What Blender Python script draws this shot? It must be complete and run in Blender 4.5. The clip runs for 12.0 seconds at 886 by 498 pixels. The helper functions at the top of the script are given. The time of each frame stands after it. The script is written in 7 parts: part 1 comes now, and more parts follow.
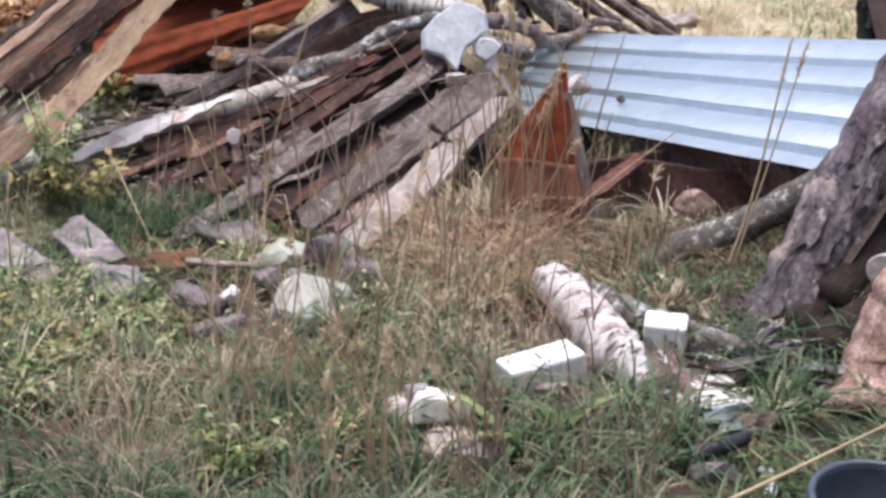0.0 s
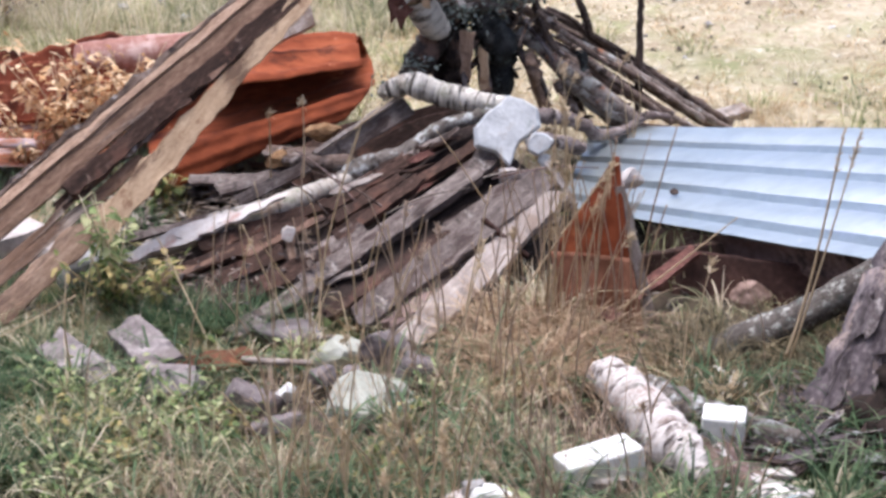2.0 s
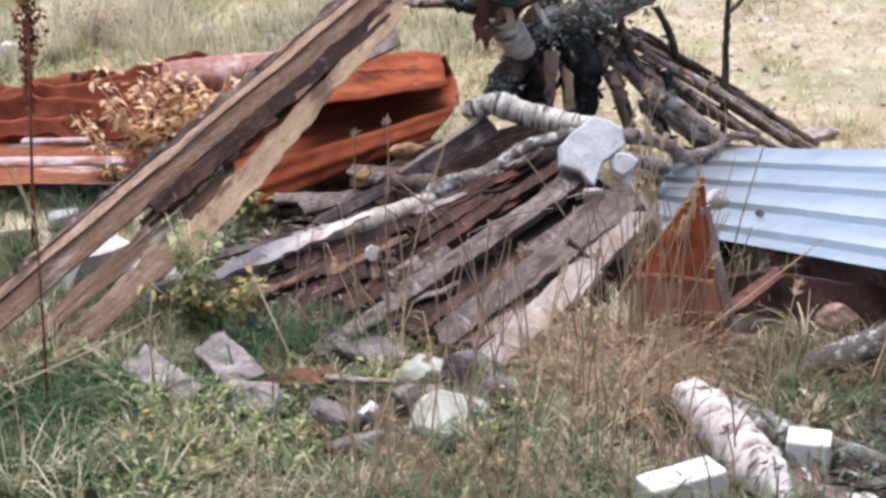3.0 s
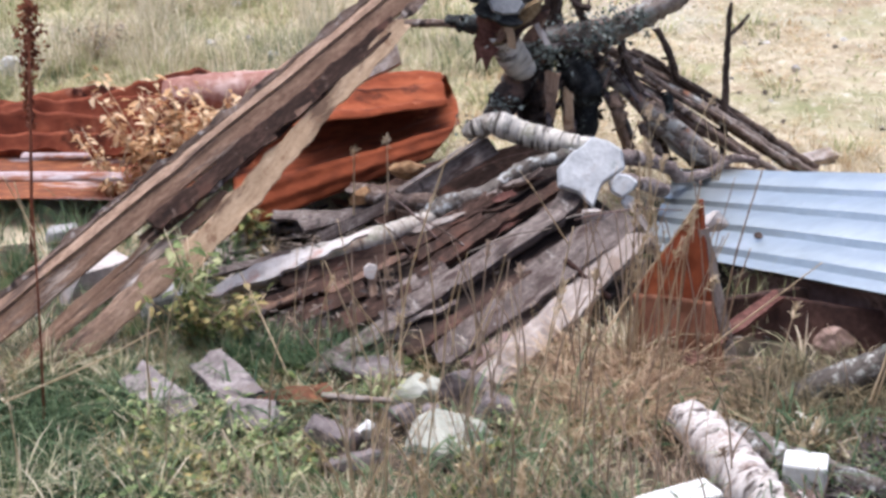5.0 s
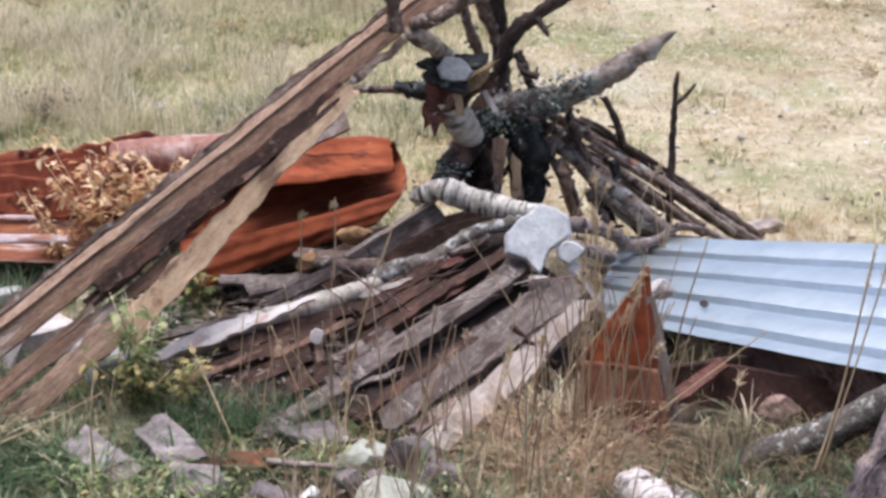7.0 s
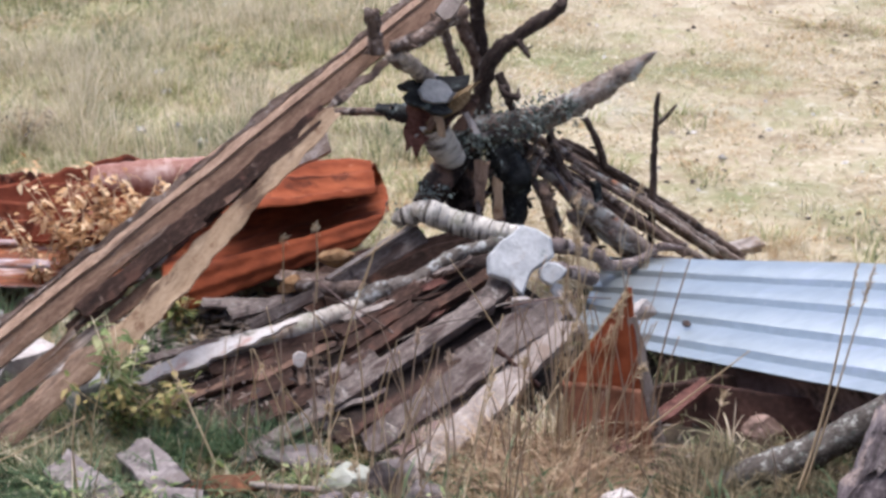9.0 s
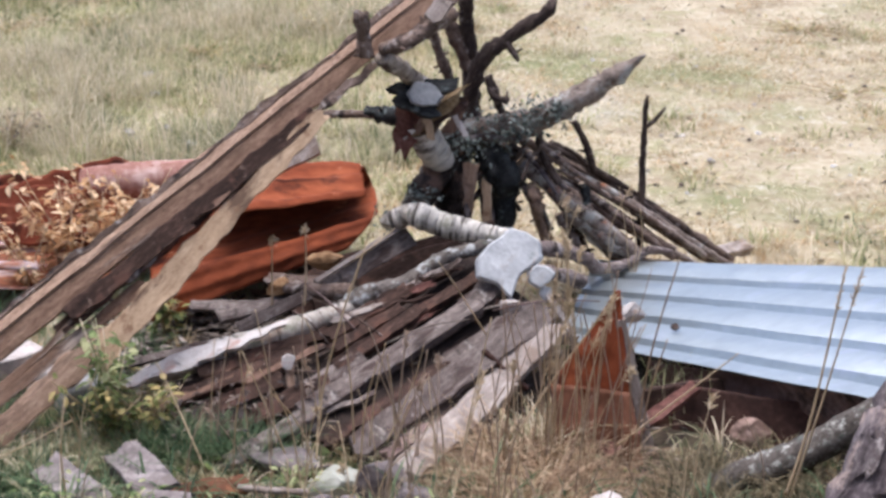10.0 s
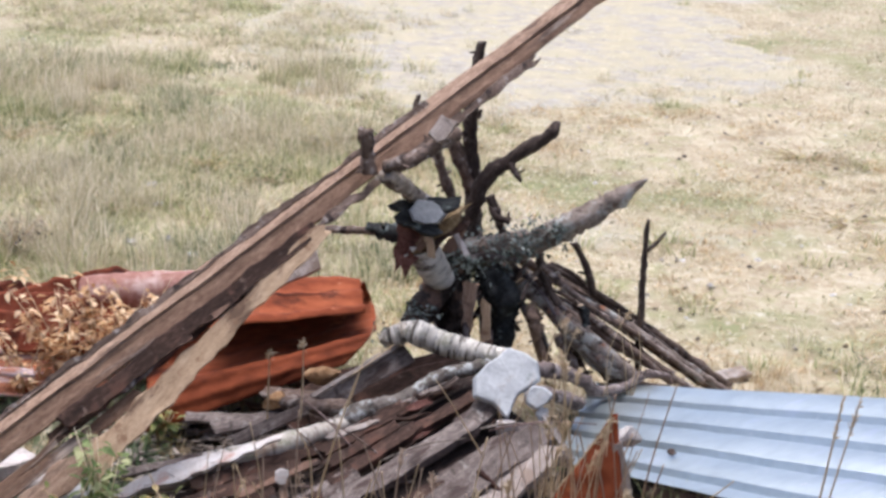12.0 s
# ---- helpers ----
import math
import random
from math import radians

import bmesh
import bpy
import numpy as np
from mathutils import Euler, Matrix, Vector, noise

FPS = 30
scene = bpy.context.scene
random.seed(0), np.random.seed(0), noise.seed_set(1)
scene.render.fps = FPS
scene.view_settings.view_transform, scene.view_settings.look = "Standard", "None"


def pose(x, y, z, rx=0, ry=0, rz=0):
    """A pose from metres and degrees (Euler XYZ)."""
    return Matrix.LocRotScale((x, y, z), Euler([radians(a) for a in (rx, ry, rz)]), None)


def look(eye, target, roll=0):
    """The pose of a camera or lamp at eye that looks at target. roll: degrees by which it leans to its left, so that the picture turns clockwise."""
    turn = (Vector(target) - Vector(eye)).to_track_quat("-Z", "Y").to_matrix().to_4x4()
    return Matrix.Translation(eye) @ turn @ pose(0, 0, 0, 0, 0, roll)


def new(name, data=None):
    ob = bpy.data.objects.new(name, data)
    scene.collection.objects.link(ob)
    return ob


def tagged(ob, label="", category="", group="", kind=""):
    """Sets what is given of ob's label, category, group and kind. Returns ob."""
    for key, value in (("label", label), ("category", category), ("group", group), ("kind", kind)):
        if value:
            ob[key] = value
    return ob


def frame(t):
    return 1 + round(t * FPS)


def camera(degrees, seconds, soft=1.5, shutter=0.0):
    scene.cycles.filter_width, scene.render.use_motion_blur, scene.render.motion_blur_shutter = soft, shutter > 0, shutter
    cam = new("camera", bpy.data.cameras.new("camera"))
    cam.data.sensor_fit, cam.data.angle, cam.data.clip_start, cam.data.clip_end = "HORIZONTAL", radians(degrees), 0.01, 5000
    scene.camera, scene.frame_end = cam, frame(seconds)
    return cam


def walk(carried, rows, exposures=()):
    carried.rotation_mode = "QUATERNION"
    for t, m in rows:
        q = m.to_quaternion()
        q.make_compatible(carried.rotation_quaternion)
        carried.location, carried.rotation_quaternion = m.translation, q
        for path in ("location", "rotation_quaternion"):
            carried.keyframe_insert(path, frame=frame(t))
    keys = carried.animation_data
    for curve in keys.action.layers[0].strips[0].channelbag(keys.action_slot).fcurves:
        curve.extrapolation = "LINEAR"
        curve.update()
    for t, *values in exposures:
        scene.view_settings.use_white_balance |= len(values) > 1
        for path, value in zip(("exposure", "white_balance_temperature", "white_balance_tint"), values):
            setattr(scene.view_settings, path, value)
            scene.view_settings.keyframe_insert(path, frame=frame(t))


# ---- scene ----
cam = camera(27, 12.0, soft=3.1)
walk(cam, [
    (0, pose(0, 0, 2.55, 63.498, -1.258, -3.761)),
    (0.5, pose(0, 0, 2.55, 64.679, -0.592, -4.174)),
    (1, pose(0, 0, 2.55, 65.674, -0.310, -4.080)),
    (1.5, pose(0, 0, 2.55, 65.981, -0.225, -3.735)),
    (2, pose(0, 0, 2.55, 66.442, 0.146, -2.540)),
    (2.5, pose(0, 0, 2.55, 66.816, 0.528, -1.259)),
    (3, pose(0, 0, 2.55, 67.075, 0.798, -0.005)),
    (4.8, pose(0, 0, 2.55, 67.518, 0.157, 0.073)),
    (5, pose(0, 0, 2.55, 67.671, 0.207, 0.192)),
    (5.5, pose(0, 0, 2.55, 68.000, -0.000, 0.000)),
    (6, pose(0, 0, 2.55, 68.655, -0.363, -0.514)),
    (6.5, pose(0, 0, 2.55, 69.292, -0.783, -1.133)),
    (7, pose(0, 0, 2.55, 69.718, -0.813, -1.175)),
    (7.2, pose(0, 0, 2.55, 69.833, -0.627, -1.074)),
    (8.8, pose(0, 0, 2.55, 70.601, -0.691, -1.798)),
    (9, pose(0, 0, 2.55, 70.405, -0.659, -1.817)),
    (9.5, pose(0, 0, 2.55, 70.502, -0.751, -1.924)),
    (10, pose(0, 0, 2.55, 70.495, -0.856, -2.116)),
    (10.5, pose(0, 0, 2.55, 70.460, -0.895, -2.583)),
    (11, pose(0, 0, 2.55, 71.049, -1.355, -3.203)),
    (11.5, pose(0, 0, 2.55, 72.264, -1.571, -3.056)),
    (12, pose(0, 0, 2.55, 74.149, -2.369, -1.658)),
], [(0.0, 0.78, 6000, 14.5), (1.0, 0.82, 5980, 14.5), (3.0, 0.81, 5950, 14.0), (5.5, 0.77, 5950, 13.0), (7.0, 0.66, 6000, 13.0), (9.5, 0.64, 6000, 13.5), (12.0, 0.655, 6000, 12.5)])

# ---- light: bright, thinly overcast day ----
world = bpy.data.worlds.new("sky")
scene.world = world
world.use_nodes = True
sky = world.node_tree.nodes.new("ShaderNodeTexSky")
sky.sky_type, sky.sun_disc = "NISHITA", False
sky.sun_elevation, sky.sun_rotation = radians(80), radians(-45)
sky.air_density, sky.dust_density, sky.ozone_density = 0.7, 4.5, 0.6
back = world.node_tree.nodes["Background"]
back.inputs["Strength"].default_value = 0.145
world.node_tree.links.new(sky.outputs["Color"], back.inputs["Color"])
sun = new("sun", bpy.data.lights.new("sun", "SUN"))
sun.data.energy, sun.data.angle, sun.data.color = 2.4, radians(40), (1.0, 0.965, 0.93)
sun.matrix_world = look((-1.1, 1.1, 9.0), (0, 0, 0))

# ---- materials ----


def material(name, colors, scale=8.0, stretch=(1, 1, 1), rough=0.85, bump=0.3, metal=0.0, fine=6.0, patch=None, spec=0.3, vary=0.0, island=False, coat=0.0):
    """Noise at two scales through a colour ramp, with fine relief; patch: (colour, scale, threshold) for stains or lichen with a shape of their own."""
    m = bpy.data.materials.new(name)
    m.use_nodes = True
    n, link = m.node_tree.nodes, m.node_tree.links.new
    b = n["Principled BSDF"]
    b.inputs["Roughness"].default_value, b.inputs["Metallic"].default_value = rough, metal
    b.inputs["Specular IOR Level"].default_value = spec
    co = n.new("ShaderNodeTexCoord")
    mp = n.new("ShaderNodeMapping")
    mp.inputs["Scale"].default_value = stretch
    link(co.outputs["Object"], mp.inputs["Vector"])
    big = n.new("ShaderNodeTexNoise")
    big.inputs["Scale"].default_value, big.inputs["Detail"].default_value, big.inputs["Roughness"].default_value = scale, 6, 0.65
    small = n.new("ShaderNodeTexNoise")
    small.inputs["Scale"].default_value, small.inputs["Detail"].default_value = scale * fine, 4
    for t in (big, small):
        link(mp.outputs["Vector"], t.inputs["Vector"])
    mix = n.new("ShaderNodeMath")
    mix.operation = "MULTIPLY_ADD"
    link(small.outputs["Fac"], mix.inputs[0])
    mix.inputs[1].default_value = 0.4
    half = n.new("ShaderNodeMath")
    half.operation = "MULTIPLY"
    half.inputs[1].default_value = 0.6
    link(big.outputs["Fac"], half.inputs[0])
    link(half.outputs[0], mix.inputs[2])
    last = mix.outputs[0]
    if vary:
        if island:
            rnd = n.new("ShaderNodeNewGeometry").outputs["Random Per Island"]
        else:
            rnd = n.new("ShaderNodeObjectInfo").outputs["Random"]
        v = n.new("ShaderNodeMath")
        v.operation = "MULTIPLY_ADD"
        v.inputs[1].default_value = vary
        link(rnd, v.inputs[0])
        sh = n.new("ShaderNodeMath")
        sh.operation = "SUBTRACT"
        sh.inputs[1].default_value = vary / 2
        link(last, sh.inputs[0])
        link(sh.outputs[0], v.inputs[2])
        last = v.outputs[0]
    ramp = n.new("ShaderNodeValToRGB")
    e = ramp.color_ramp.elements
    lo, hi = 0.32, 0.68
    for i, c in enumerate(colors):
        p = lo + (hi - lo) * i / (len(colors) - 1)
        if i == 0:
            e[0].position, e[0].color = p, (*c, 1)
        elif i == len(colors) - 1:
            e[-1].position, e[-1].color = p, (*c, 1)
        else:
            k = e.new(p)
            k.color = (*c, 1)
    link(last, ramp.inputs["Fac"])
    col = ramp.outputs["Color"]
    for pc, ps, pt, *pst in (patch or ()):
        pn = n.new("ShaderNodeTexNoise")
        pn.inputs["Scale"].default_value, pn.inputs["Detail"].default_value, pn.inputs["Roughness"].default_value = ps, 5, 0.7
        if pst:
            pm = n.new("ShaderNodeMapping")
            pm.inputs["Scale"].default_value = pst[0]
            link(co.outputs["Object"], pm.inputs["Vector"])
            link(pm.outputs["Vector"], pn.inputs["Vector"])
        else:
            link(co.outputs["Object"], pn.inputs["Vector"])
        st = n.new("ShaderNodeMapRange")
        st.inputs["From Min"].default_value, st.inputs["From Max"].default_value = pt - 0.05, pt + 0.05
        link(pn.outputs["Fac"], st.inputs["Value"])
        mc = n.new("ShaderNodeMix")
        mc.data_type = "RGBA"
        link(st.outputs["Result"], mc.inputs["Factor"])
        link(col, mc.inputs["A"])
        mc.inputs["B"].default_value = (*pc, 1)
        col = mc.outputs["Result"]
    link(col, b.inputs["Base Color"])
    if bump:
        bp = n.new("ShaderNodeBump")
        bp.inputs["Strength"].default_value, bp.inputs["Distance"].default_value = bump, 0.006
        link(mix.outputs[0], bp.inputs["Height"])
        link(bp.outputs["Normal"], b.inputs["Normal"])
    return m


def leafy(name, colors, vary=0.5):
    """Thin plant tissue that lets some light through, each piece of its own tint."""
    m = material(name, colors, 14, rough=0.65, bump=0.0, vary=vary, island=True)
    n, link = m.node_tree.nodes, m.node_tree.links.new
    b, out = n["Principled BSDF"], n["Material Output"]
    tr = n.new("ShaderNodeBsdfTranslucent")
    link(b.inputs["Base Color"].links[0].from_socket, tr.inputs["Color"])
    mx = n.new("ShaderNodeMixShader")
    mx.inputs["Fac"].default_value = 0.42
    link(b.outputs[0], mx.inputs[1])
    link(tr.outputs[0], mx.inputs[2])
    link(mx.outputs[0], out.inputs["Surface"])
    return m


GRAIN = (1.6, 7, 7)
M = {}
M["grey_wood"] = material("weathered grey wood", [(0.04, 0.03, 0.026), (0.135, 0.108, 0.096), (0.29, 0.245, 0.222)], 7, GRAIN, 0.9, 0.5, vary=0.12, patch=[((0.06, 0.04, 0.035), 9, 0.58, (0.7, 3, 3)), ((0.29, 0.26, 0.24), 14, 0.66), ((0.05, 0.04, 0.036), 26, 0.63)])
M["pale_wood"] = material("bleached wood", [(0.14, 0.11, 0.095), (0.28, 0.235, 0.208), (0.45, 0.4, 0.365)], 7, GRAIN, 0.9, 0.5, vary=0.1, patch=[((0.2, 0.15, 0.12), 10, 0.6), ((0.1, 0.08, 0.07), 24, 0.65)])
M["tan_wood"] = material("weathered sawn timber", [(0.12, 0.072, 0.048), (0.27, 0.178, 0.125), (0.45, 0.325, 0.24)], 6, GRAIN, 0.9, 0.45, patch=[((0.085, 0.055, 0.042), 7, 0.62, (0.35, 2.5, 2.5)), ((0.17, 0.105, 0.075), 22, 0.64)])
M["split_wood"] = material("brown split timber", [(0.09, 0.052, 0.034), (0.2, 0.122, 0.082), (0.34, 0.228, 0.158)], 6, GRAIN, 0.9, 0.45, patch=[((0.07, 0.045, 0.035), 7, 0.6, (0.35, 2.5, 2.5)), ((0.36, 0.29, 0.24), 8, 0.64, (0.3, 2.2, 2.2))])
# near-black: shade of heap gaps and dark logs is put into this colour
M["rotten_wood"] = material("near-black wood with shade in its colour", [(0.008, 0.006, 0.005), (0.024, 0.016, 0.013), (0.06, 0.04, 0.032)], 9, GRAIN, 0.95, 0.6)
M["white_wood"] = material("white peeled birch wood", [(0.46, 0.395, 0.355), (0.63, 0.58, 0.545), (0.77, 0.735, 0.71)], 9, (1.6, 4, 4), 0.8, 0.4, patch=[((0.5, 0.33, 0.28), 8, 0.62, (1.2, 3, 3)), ((0.2, 0.15, 0.13), 15, 0.68)])
M["bark_flake"] = material("blue-grey weathered bark", [(0.13, 0.135, 0.145), (0.24, 0.25, 0.265), (0.36, 0.37, 0.385)], 9, rough=0.85, bump=0.5, patch=[((0.1, 0.09, 0.085), 12, 0.64)])
M["cut_wood"] = material("sawn end grain", [(0.30, 0.20, 0.12), (0.48, 0.36, 0.24), (0.6, 0.48, 0.35)], 20, rough=0.9)
M["dark_bark"] = material("dark bark", [(0.014, 0.01, 0.009), (0.052, 0.036, 0.03), (0.14, 0.105, 0.09)], 14, (0.5, 2.5, 2.5), 0.95, 1.0, patch=[((0.24, 0.195, 0.175), 30, 0.65)])
M["brown_bark"] = material("brown bark", [(0.04, 0.026, 0.02), (0.13, 0.09, 0.07), (0.27, 0.205, 0.175)], 14, (0.6, 2, 2), 0.95, 1.0, patch=[((0.34, 0.3, 0.275), 26, 0.61), ((0.035, 0.025, 0.022), 20, 0.6)])
M["grey_bark"] = material("grey flaky bark", [(0.03, 0.025, 0.026), (0.11, 0.09, 0.092), (0.27, 0.235, 0.23)], 11, (0.7, 1.8, 1.8), 0.95, 1.0, patch=[((0.07, 0.05, 0.045), 12, 0.6), ((0.5, 0.45, 0.42), 16, 0.66)])
M["lichen_bark"] = material("lichen-covered bark", [(0.025, 0.02, 0.017), (0.085, 0.072, 0.063), (0.19, 0.17, 0.15)], 14, (0.8, 1.6, 1.6), 0.95, 1.0, patch=[((0.36, 0.36, 0.33), 34, 0.59), ((0.1, 0.115, 0.1), 30, 0.62)])
M["trunk_bark"] = material("flaky purplish bark", [(0.032, 0.025, 0.028), (0.105, 0.085, 0.09), (0.27, 0.232, 0.232)], 9, (0.9, 1.3, 1.3), 0.95, 1.0, patch=[((0.022, 0.017, 0.019), 13, 0.58), ((0.3, 0.235, 0.21), 7, 0.61), ((0.46, 0.38, 0.35), 19, 0.67)])
# dark bark; in the heap and under the sheet its colour also carries shade
M["dark_shade_bark"] = material("dark bark with heap shade in its colour", [(0.011, 0.007, 0.005), (0.04, 0.022, 0.016), (0.115, 0.066, 0.049)], 12, (0.6, 2, 2), 0.95, 1.0, patch=[((0.1, 0.05, 0.036), 8, 0.59), ((0.18, 0.125, 0.1), 24, 0.67)])
M["fresh_tan"] = material("bare tan wood", [(0.24, 0.158, 0.096), (0.4, 0.28, 0.178), (0.55, 0.41, 0.28)], 6, GRAIN, 0.85, 0.35, patch=[((0.13, 0.08, 0.052), 6, 0.6, (0.6, 2, 2)), ((0.23, 0.135, 0.08), 18, 0.62)])
M["brown_wood"] = material("brown split wood", [(0.07, 0.04, 0.028), (0.17, 0.1, 0.07), (0.3, 0.19, 0.14)], 7, GRAIN, 0.9, 0.5, patch=[((0.04, 0.025, 0.02), 9, 0.6, (0.6, 2, 2))])
M["birch_ring"] = material("ringed birch bark", [(0.33, 0.3, 0.262), (0.54, 0.505, 0.45), (0.72, 0.685, 0.625)], 10, (2.5, 0.8, 0.8), 0.8, 0.5, patch=[((0.09, 0.075, 0.065), 14, 0.57, (3.0, 0.45, 0.45)), ((0.3, 0.29, 0.23), 10, 0.61), ((0.16, 0.13, 0.11), 26, 0.64, (2.0, 0.6, 0.6))])
M["grass_deep"] = leafy("deep green grass", [(0.034, 0.058, 0.032), (0.1, 0.14, 0.074), (0.235, 0.26, 0.155), (0.48, 0.43, 0.3)], 0.45)
M["stalk_tan"] = leafy("pinkish-tan dry stalks", [(0.27, 0.195, 0.14), (0.44, 0.335, 0.25), (0.58, 0.46, 0.36)], 0.4)
M["grass_olive"] = leafy("olive-brown grass", [(0.06, 0.055, 0.03), (0.16, 0.13, 0.075), (0.33, 0.27, 0.165)], 0.5)
M["birch_grey"] = material("greyish birch bark", [(0.24, 0.2, 0.165), (0.44, 0.395, 0.34), (0.64, 0.6, 0.54)], 10, (2.5, 0.8, 0.8), 0.8, 0.6, patch=[((0.07, 0.056, 0.048), 13, 0.59, (3.0, 0.6, 0.6)), ((0.24, 0.24, 0.18), 10, 0.62), ((0.3, 0.2, 0.15), 7, 0.64)])
M["charred_bark"] = material("black-brown rotten bark", [(0.008, 0.006, 0.006), (0.03, 0.022, 0.019), (0.09, 0.066, 0.056)], 12, (0.7, 1.4, 1.4), 0.95, 1.0, patch=[((0.15, 0.09, 0.065), 9, 0.6), ((0.2, 0.2, 0.18), 20, 0.64)])
M["knobbly_bark"] = material("cream-brown peeling bark", [(0.13, 0.1, 0.08), (0.3, 0.25, 0.205), (0.52, 0.46, 0.4)], 12, (1.5, 1, 1), 0.85, 0.8, patch=[((0.07, 0.05, 0.042), 12, 0.58), ((0.56, 0.52, 0.46), 9, 0.62)])
M["birch_old"] = material("old peeling birch bark", [(0.24, 0.195, 0.175), (0.5, 0.455, 0.425), (0.7, 0.665, 0.645)], 12, (2, 0.9, 0.9), 0.85, 0.8, patch=[((0.08, 0.06, 0.052), 13, 0.59, (2.0, 0.8, 0.8)), ((0.25, 0.17, 0.14), 8, 0.65)])
M["pale_stone"] = material("bluish-white broken stone", [(0.33, 0.342, 0.352), (0.49, 0.505, 0.515), (0.63, 0.645, 0.65)], 9, rough=0.9, bump=0.8, patch=[((0.4, 0.37, 0.35), 9, 0.62), ((0.32, 0.34, 0.34), 20, 0.64)])
M["birch_bark"] = material("birch bark", [(0.4, 0.34, 0.31), (0.66, 0.6, 0.56), (0.82, 0.79, 0.76)], 12, (3, 0.7, 0.7), 0.75, 0.4, patch=[((0.07, 0.05, 0.045), 16, 0.62, (3.2, 0.8, 0.8)), ((0.30, 0.17, 0.12), 9, 0.66)])
M["red_wood"] = material("peeled reddish wood", [(0.09, 0.045, 0.035), (0.29, 0.18, 0.14), (0.6, 0.5, 0.44)], 9, (4, 4, 0.7), 0.85, 0.9, patch=[((0.05, 0.025, 0.02), 7, 0.6, (3, 3, 0.6))])
M["rust"] = material("rusted steel", [(0.085, 0.022, 0.011), (0.21, 0.053, 0.022), (0.33, 0.1, 0.044)], 4, (0.6, 1, 1), 0.85, 0.2, spec=0.12, patch=[((0.06, 0.018, 0.011), 3, 0.62), ((0.38, 0.14, 0.06), 5, 0.64), ((0.46, 0.24, 0.15), 11, 0.71)])
M["rust_dull"] = material("dull brown rusted steel", [(0.09, 0.035, 0.022), (0.21, 0.095, 0.058), (0.37, 0.2, 0.135)], 6, rough=0.9, bump=0.4, spec=0.12, patch=[((0.08, 0.04, 0.03), 6, 0.6), ((0.38, 0.17, 0.09), 9, 0.64)])
# the pale stretched patch paints glossy highlights over the worn streaks
M["rust_streaked"] = material("rusted steel with pale streaks", [(0.08, 0.025, 0.014), (0.24, 0.075, 0.028), (0.44, 0.17, 0.065)], 7, (0.5, 2.5, 2.5), 0.7, 0.3, patch=[((0.07, 0.03, 0.03), 5, 0.6, (0.4, 2.2, 2.2)), ((0.64, 0.55, 0.54), 4, 0.62, (0.3, 3.6, 3.6))])
M["zinc_glint"] = material("zinc highlight with rust stains", [(0.2, 0.1, 0.08), (0.42, 0.33, 0.33), (0.62, 0.56, 0.58)], 6, (0.5, 3, 3), 0.6, 0.2, patch=[((0.26, 0.1, 0.055), 5, 0.55, (0.5, 2, 2))])
M["silver_lichen"] = material("branch with silvery lichen", [(0.05, 0.04, 0.034), (0.13, 0.11, 0.095), (0.24, 0.215, 0.195)], 16, (0.8, 1.6, 1.6), 0.95, 1.0, patch=[((0.04, 0.03, 0.026), 18, 0.6), ((0.42, 0.43, 0.42), 24, 0.56), ((0.16, 0.18, 0.14), 22, 0.64)])
M["blue_scrap"] = material("faded blue-green plastic", [(0.2, 0.25, 0.25), (0.32, 0.38, 0.375), (0.45, 0.5, 0.49)], 9, rough=0.6, bump=0.2)
M["rust_pale"] = material("rusted steel with pale bloom", [(0.13, 0.048, 0.034), (0.26, 0.12, 0.09), (0.42, 0.26, 0.22)], 6, rough=0.7, bump=0.2, patch=[((0.5, 0.36, 0.32), 5, 0.62)])
M["zinc"] = material("galvanised steel", [(0.44, 0.495, 0.51), (0.51, 0.57, 0.582), (0.57, 0.63, 0.638)], 5, (0.5, 1.5, 1.5), 0.33, 0.03, metal=0.86, spec=0.5, patch=[((0.58, 0.63, 0.68), 3, 0.64, (0.5, 2, 2)), ((0.66, 0.68, 0.68), 14, 0.68)])
M["stone"] = material("pale grey stone", [(0.2, 0.19, 0.18), (0.36, 0.35, 0.34), (0.52, 0.51, 0.5)], 9, rough=0.9, bump=0.6, vary=0.15, patch=[((0.2, 0.22, 0.12), 7, 0.62)])
M["green_stone"] = material("greenish rubble stone", [(0.21, 0.21, 0.178), (0.365, 0.37, 0.313), (0.5, 0.505, 0.45)], 10, rough=0.9, bump=0.6)
M["slab_stone"] = material("purple-grey concrete", [(0.085, 0.07, 0.069), (0.2, 0.17, 0.166), (0.35, 0.312, 0.303)], 9, rough=0.9, bump=0.6, vary=0.12, patch=[((0.15, 0.125, 0.115), 6, 0.6)])
M["white_block"] = material("white plastered block", [(0.56, 0.56, 0.53), (0.7, 0.7, 0.68), (0.77, 0.77, 0.75)], 12, rough=0.8, bump=0.15)
M["plaster"] = material("broken plaster", [(0.3, 0.255, 0.235), (0.48, 0.43, 0.4), (0.64, 0.59, 0.56)], 11, rough=0.9, bump=0.6)
M["bucket"] = material("dark blue plastic", [(0.03, 0.04, 0.055), (0.05, 0.062, 0.08), (0.07, 0.085, 0.105)], 6, rough=0.45, bump=0.03, spec=0.5)
M["black_plastic"] = material("black plastic", [(0.012, 0.012, 0.014), (0.022, 0.022, 0.025), (0.04, 0.04, 0.045)], 8, rough=0.5, bump=0.1)
M["grass_green"] = leafy("green grass", [(0.1, 0.13, 0.065), (0.29, 0.31, 0.17), (0.54, 0.5, 0.32), (0.75, 0.65, 0.49)], 0.5)
M["grass_dry"] = leafy("dry grass", [(0.28, 0.19, 0.09), (0.5, 0.36, 0.2), (0.66, 0.52, 0.33)], 0.4)
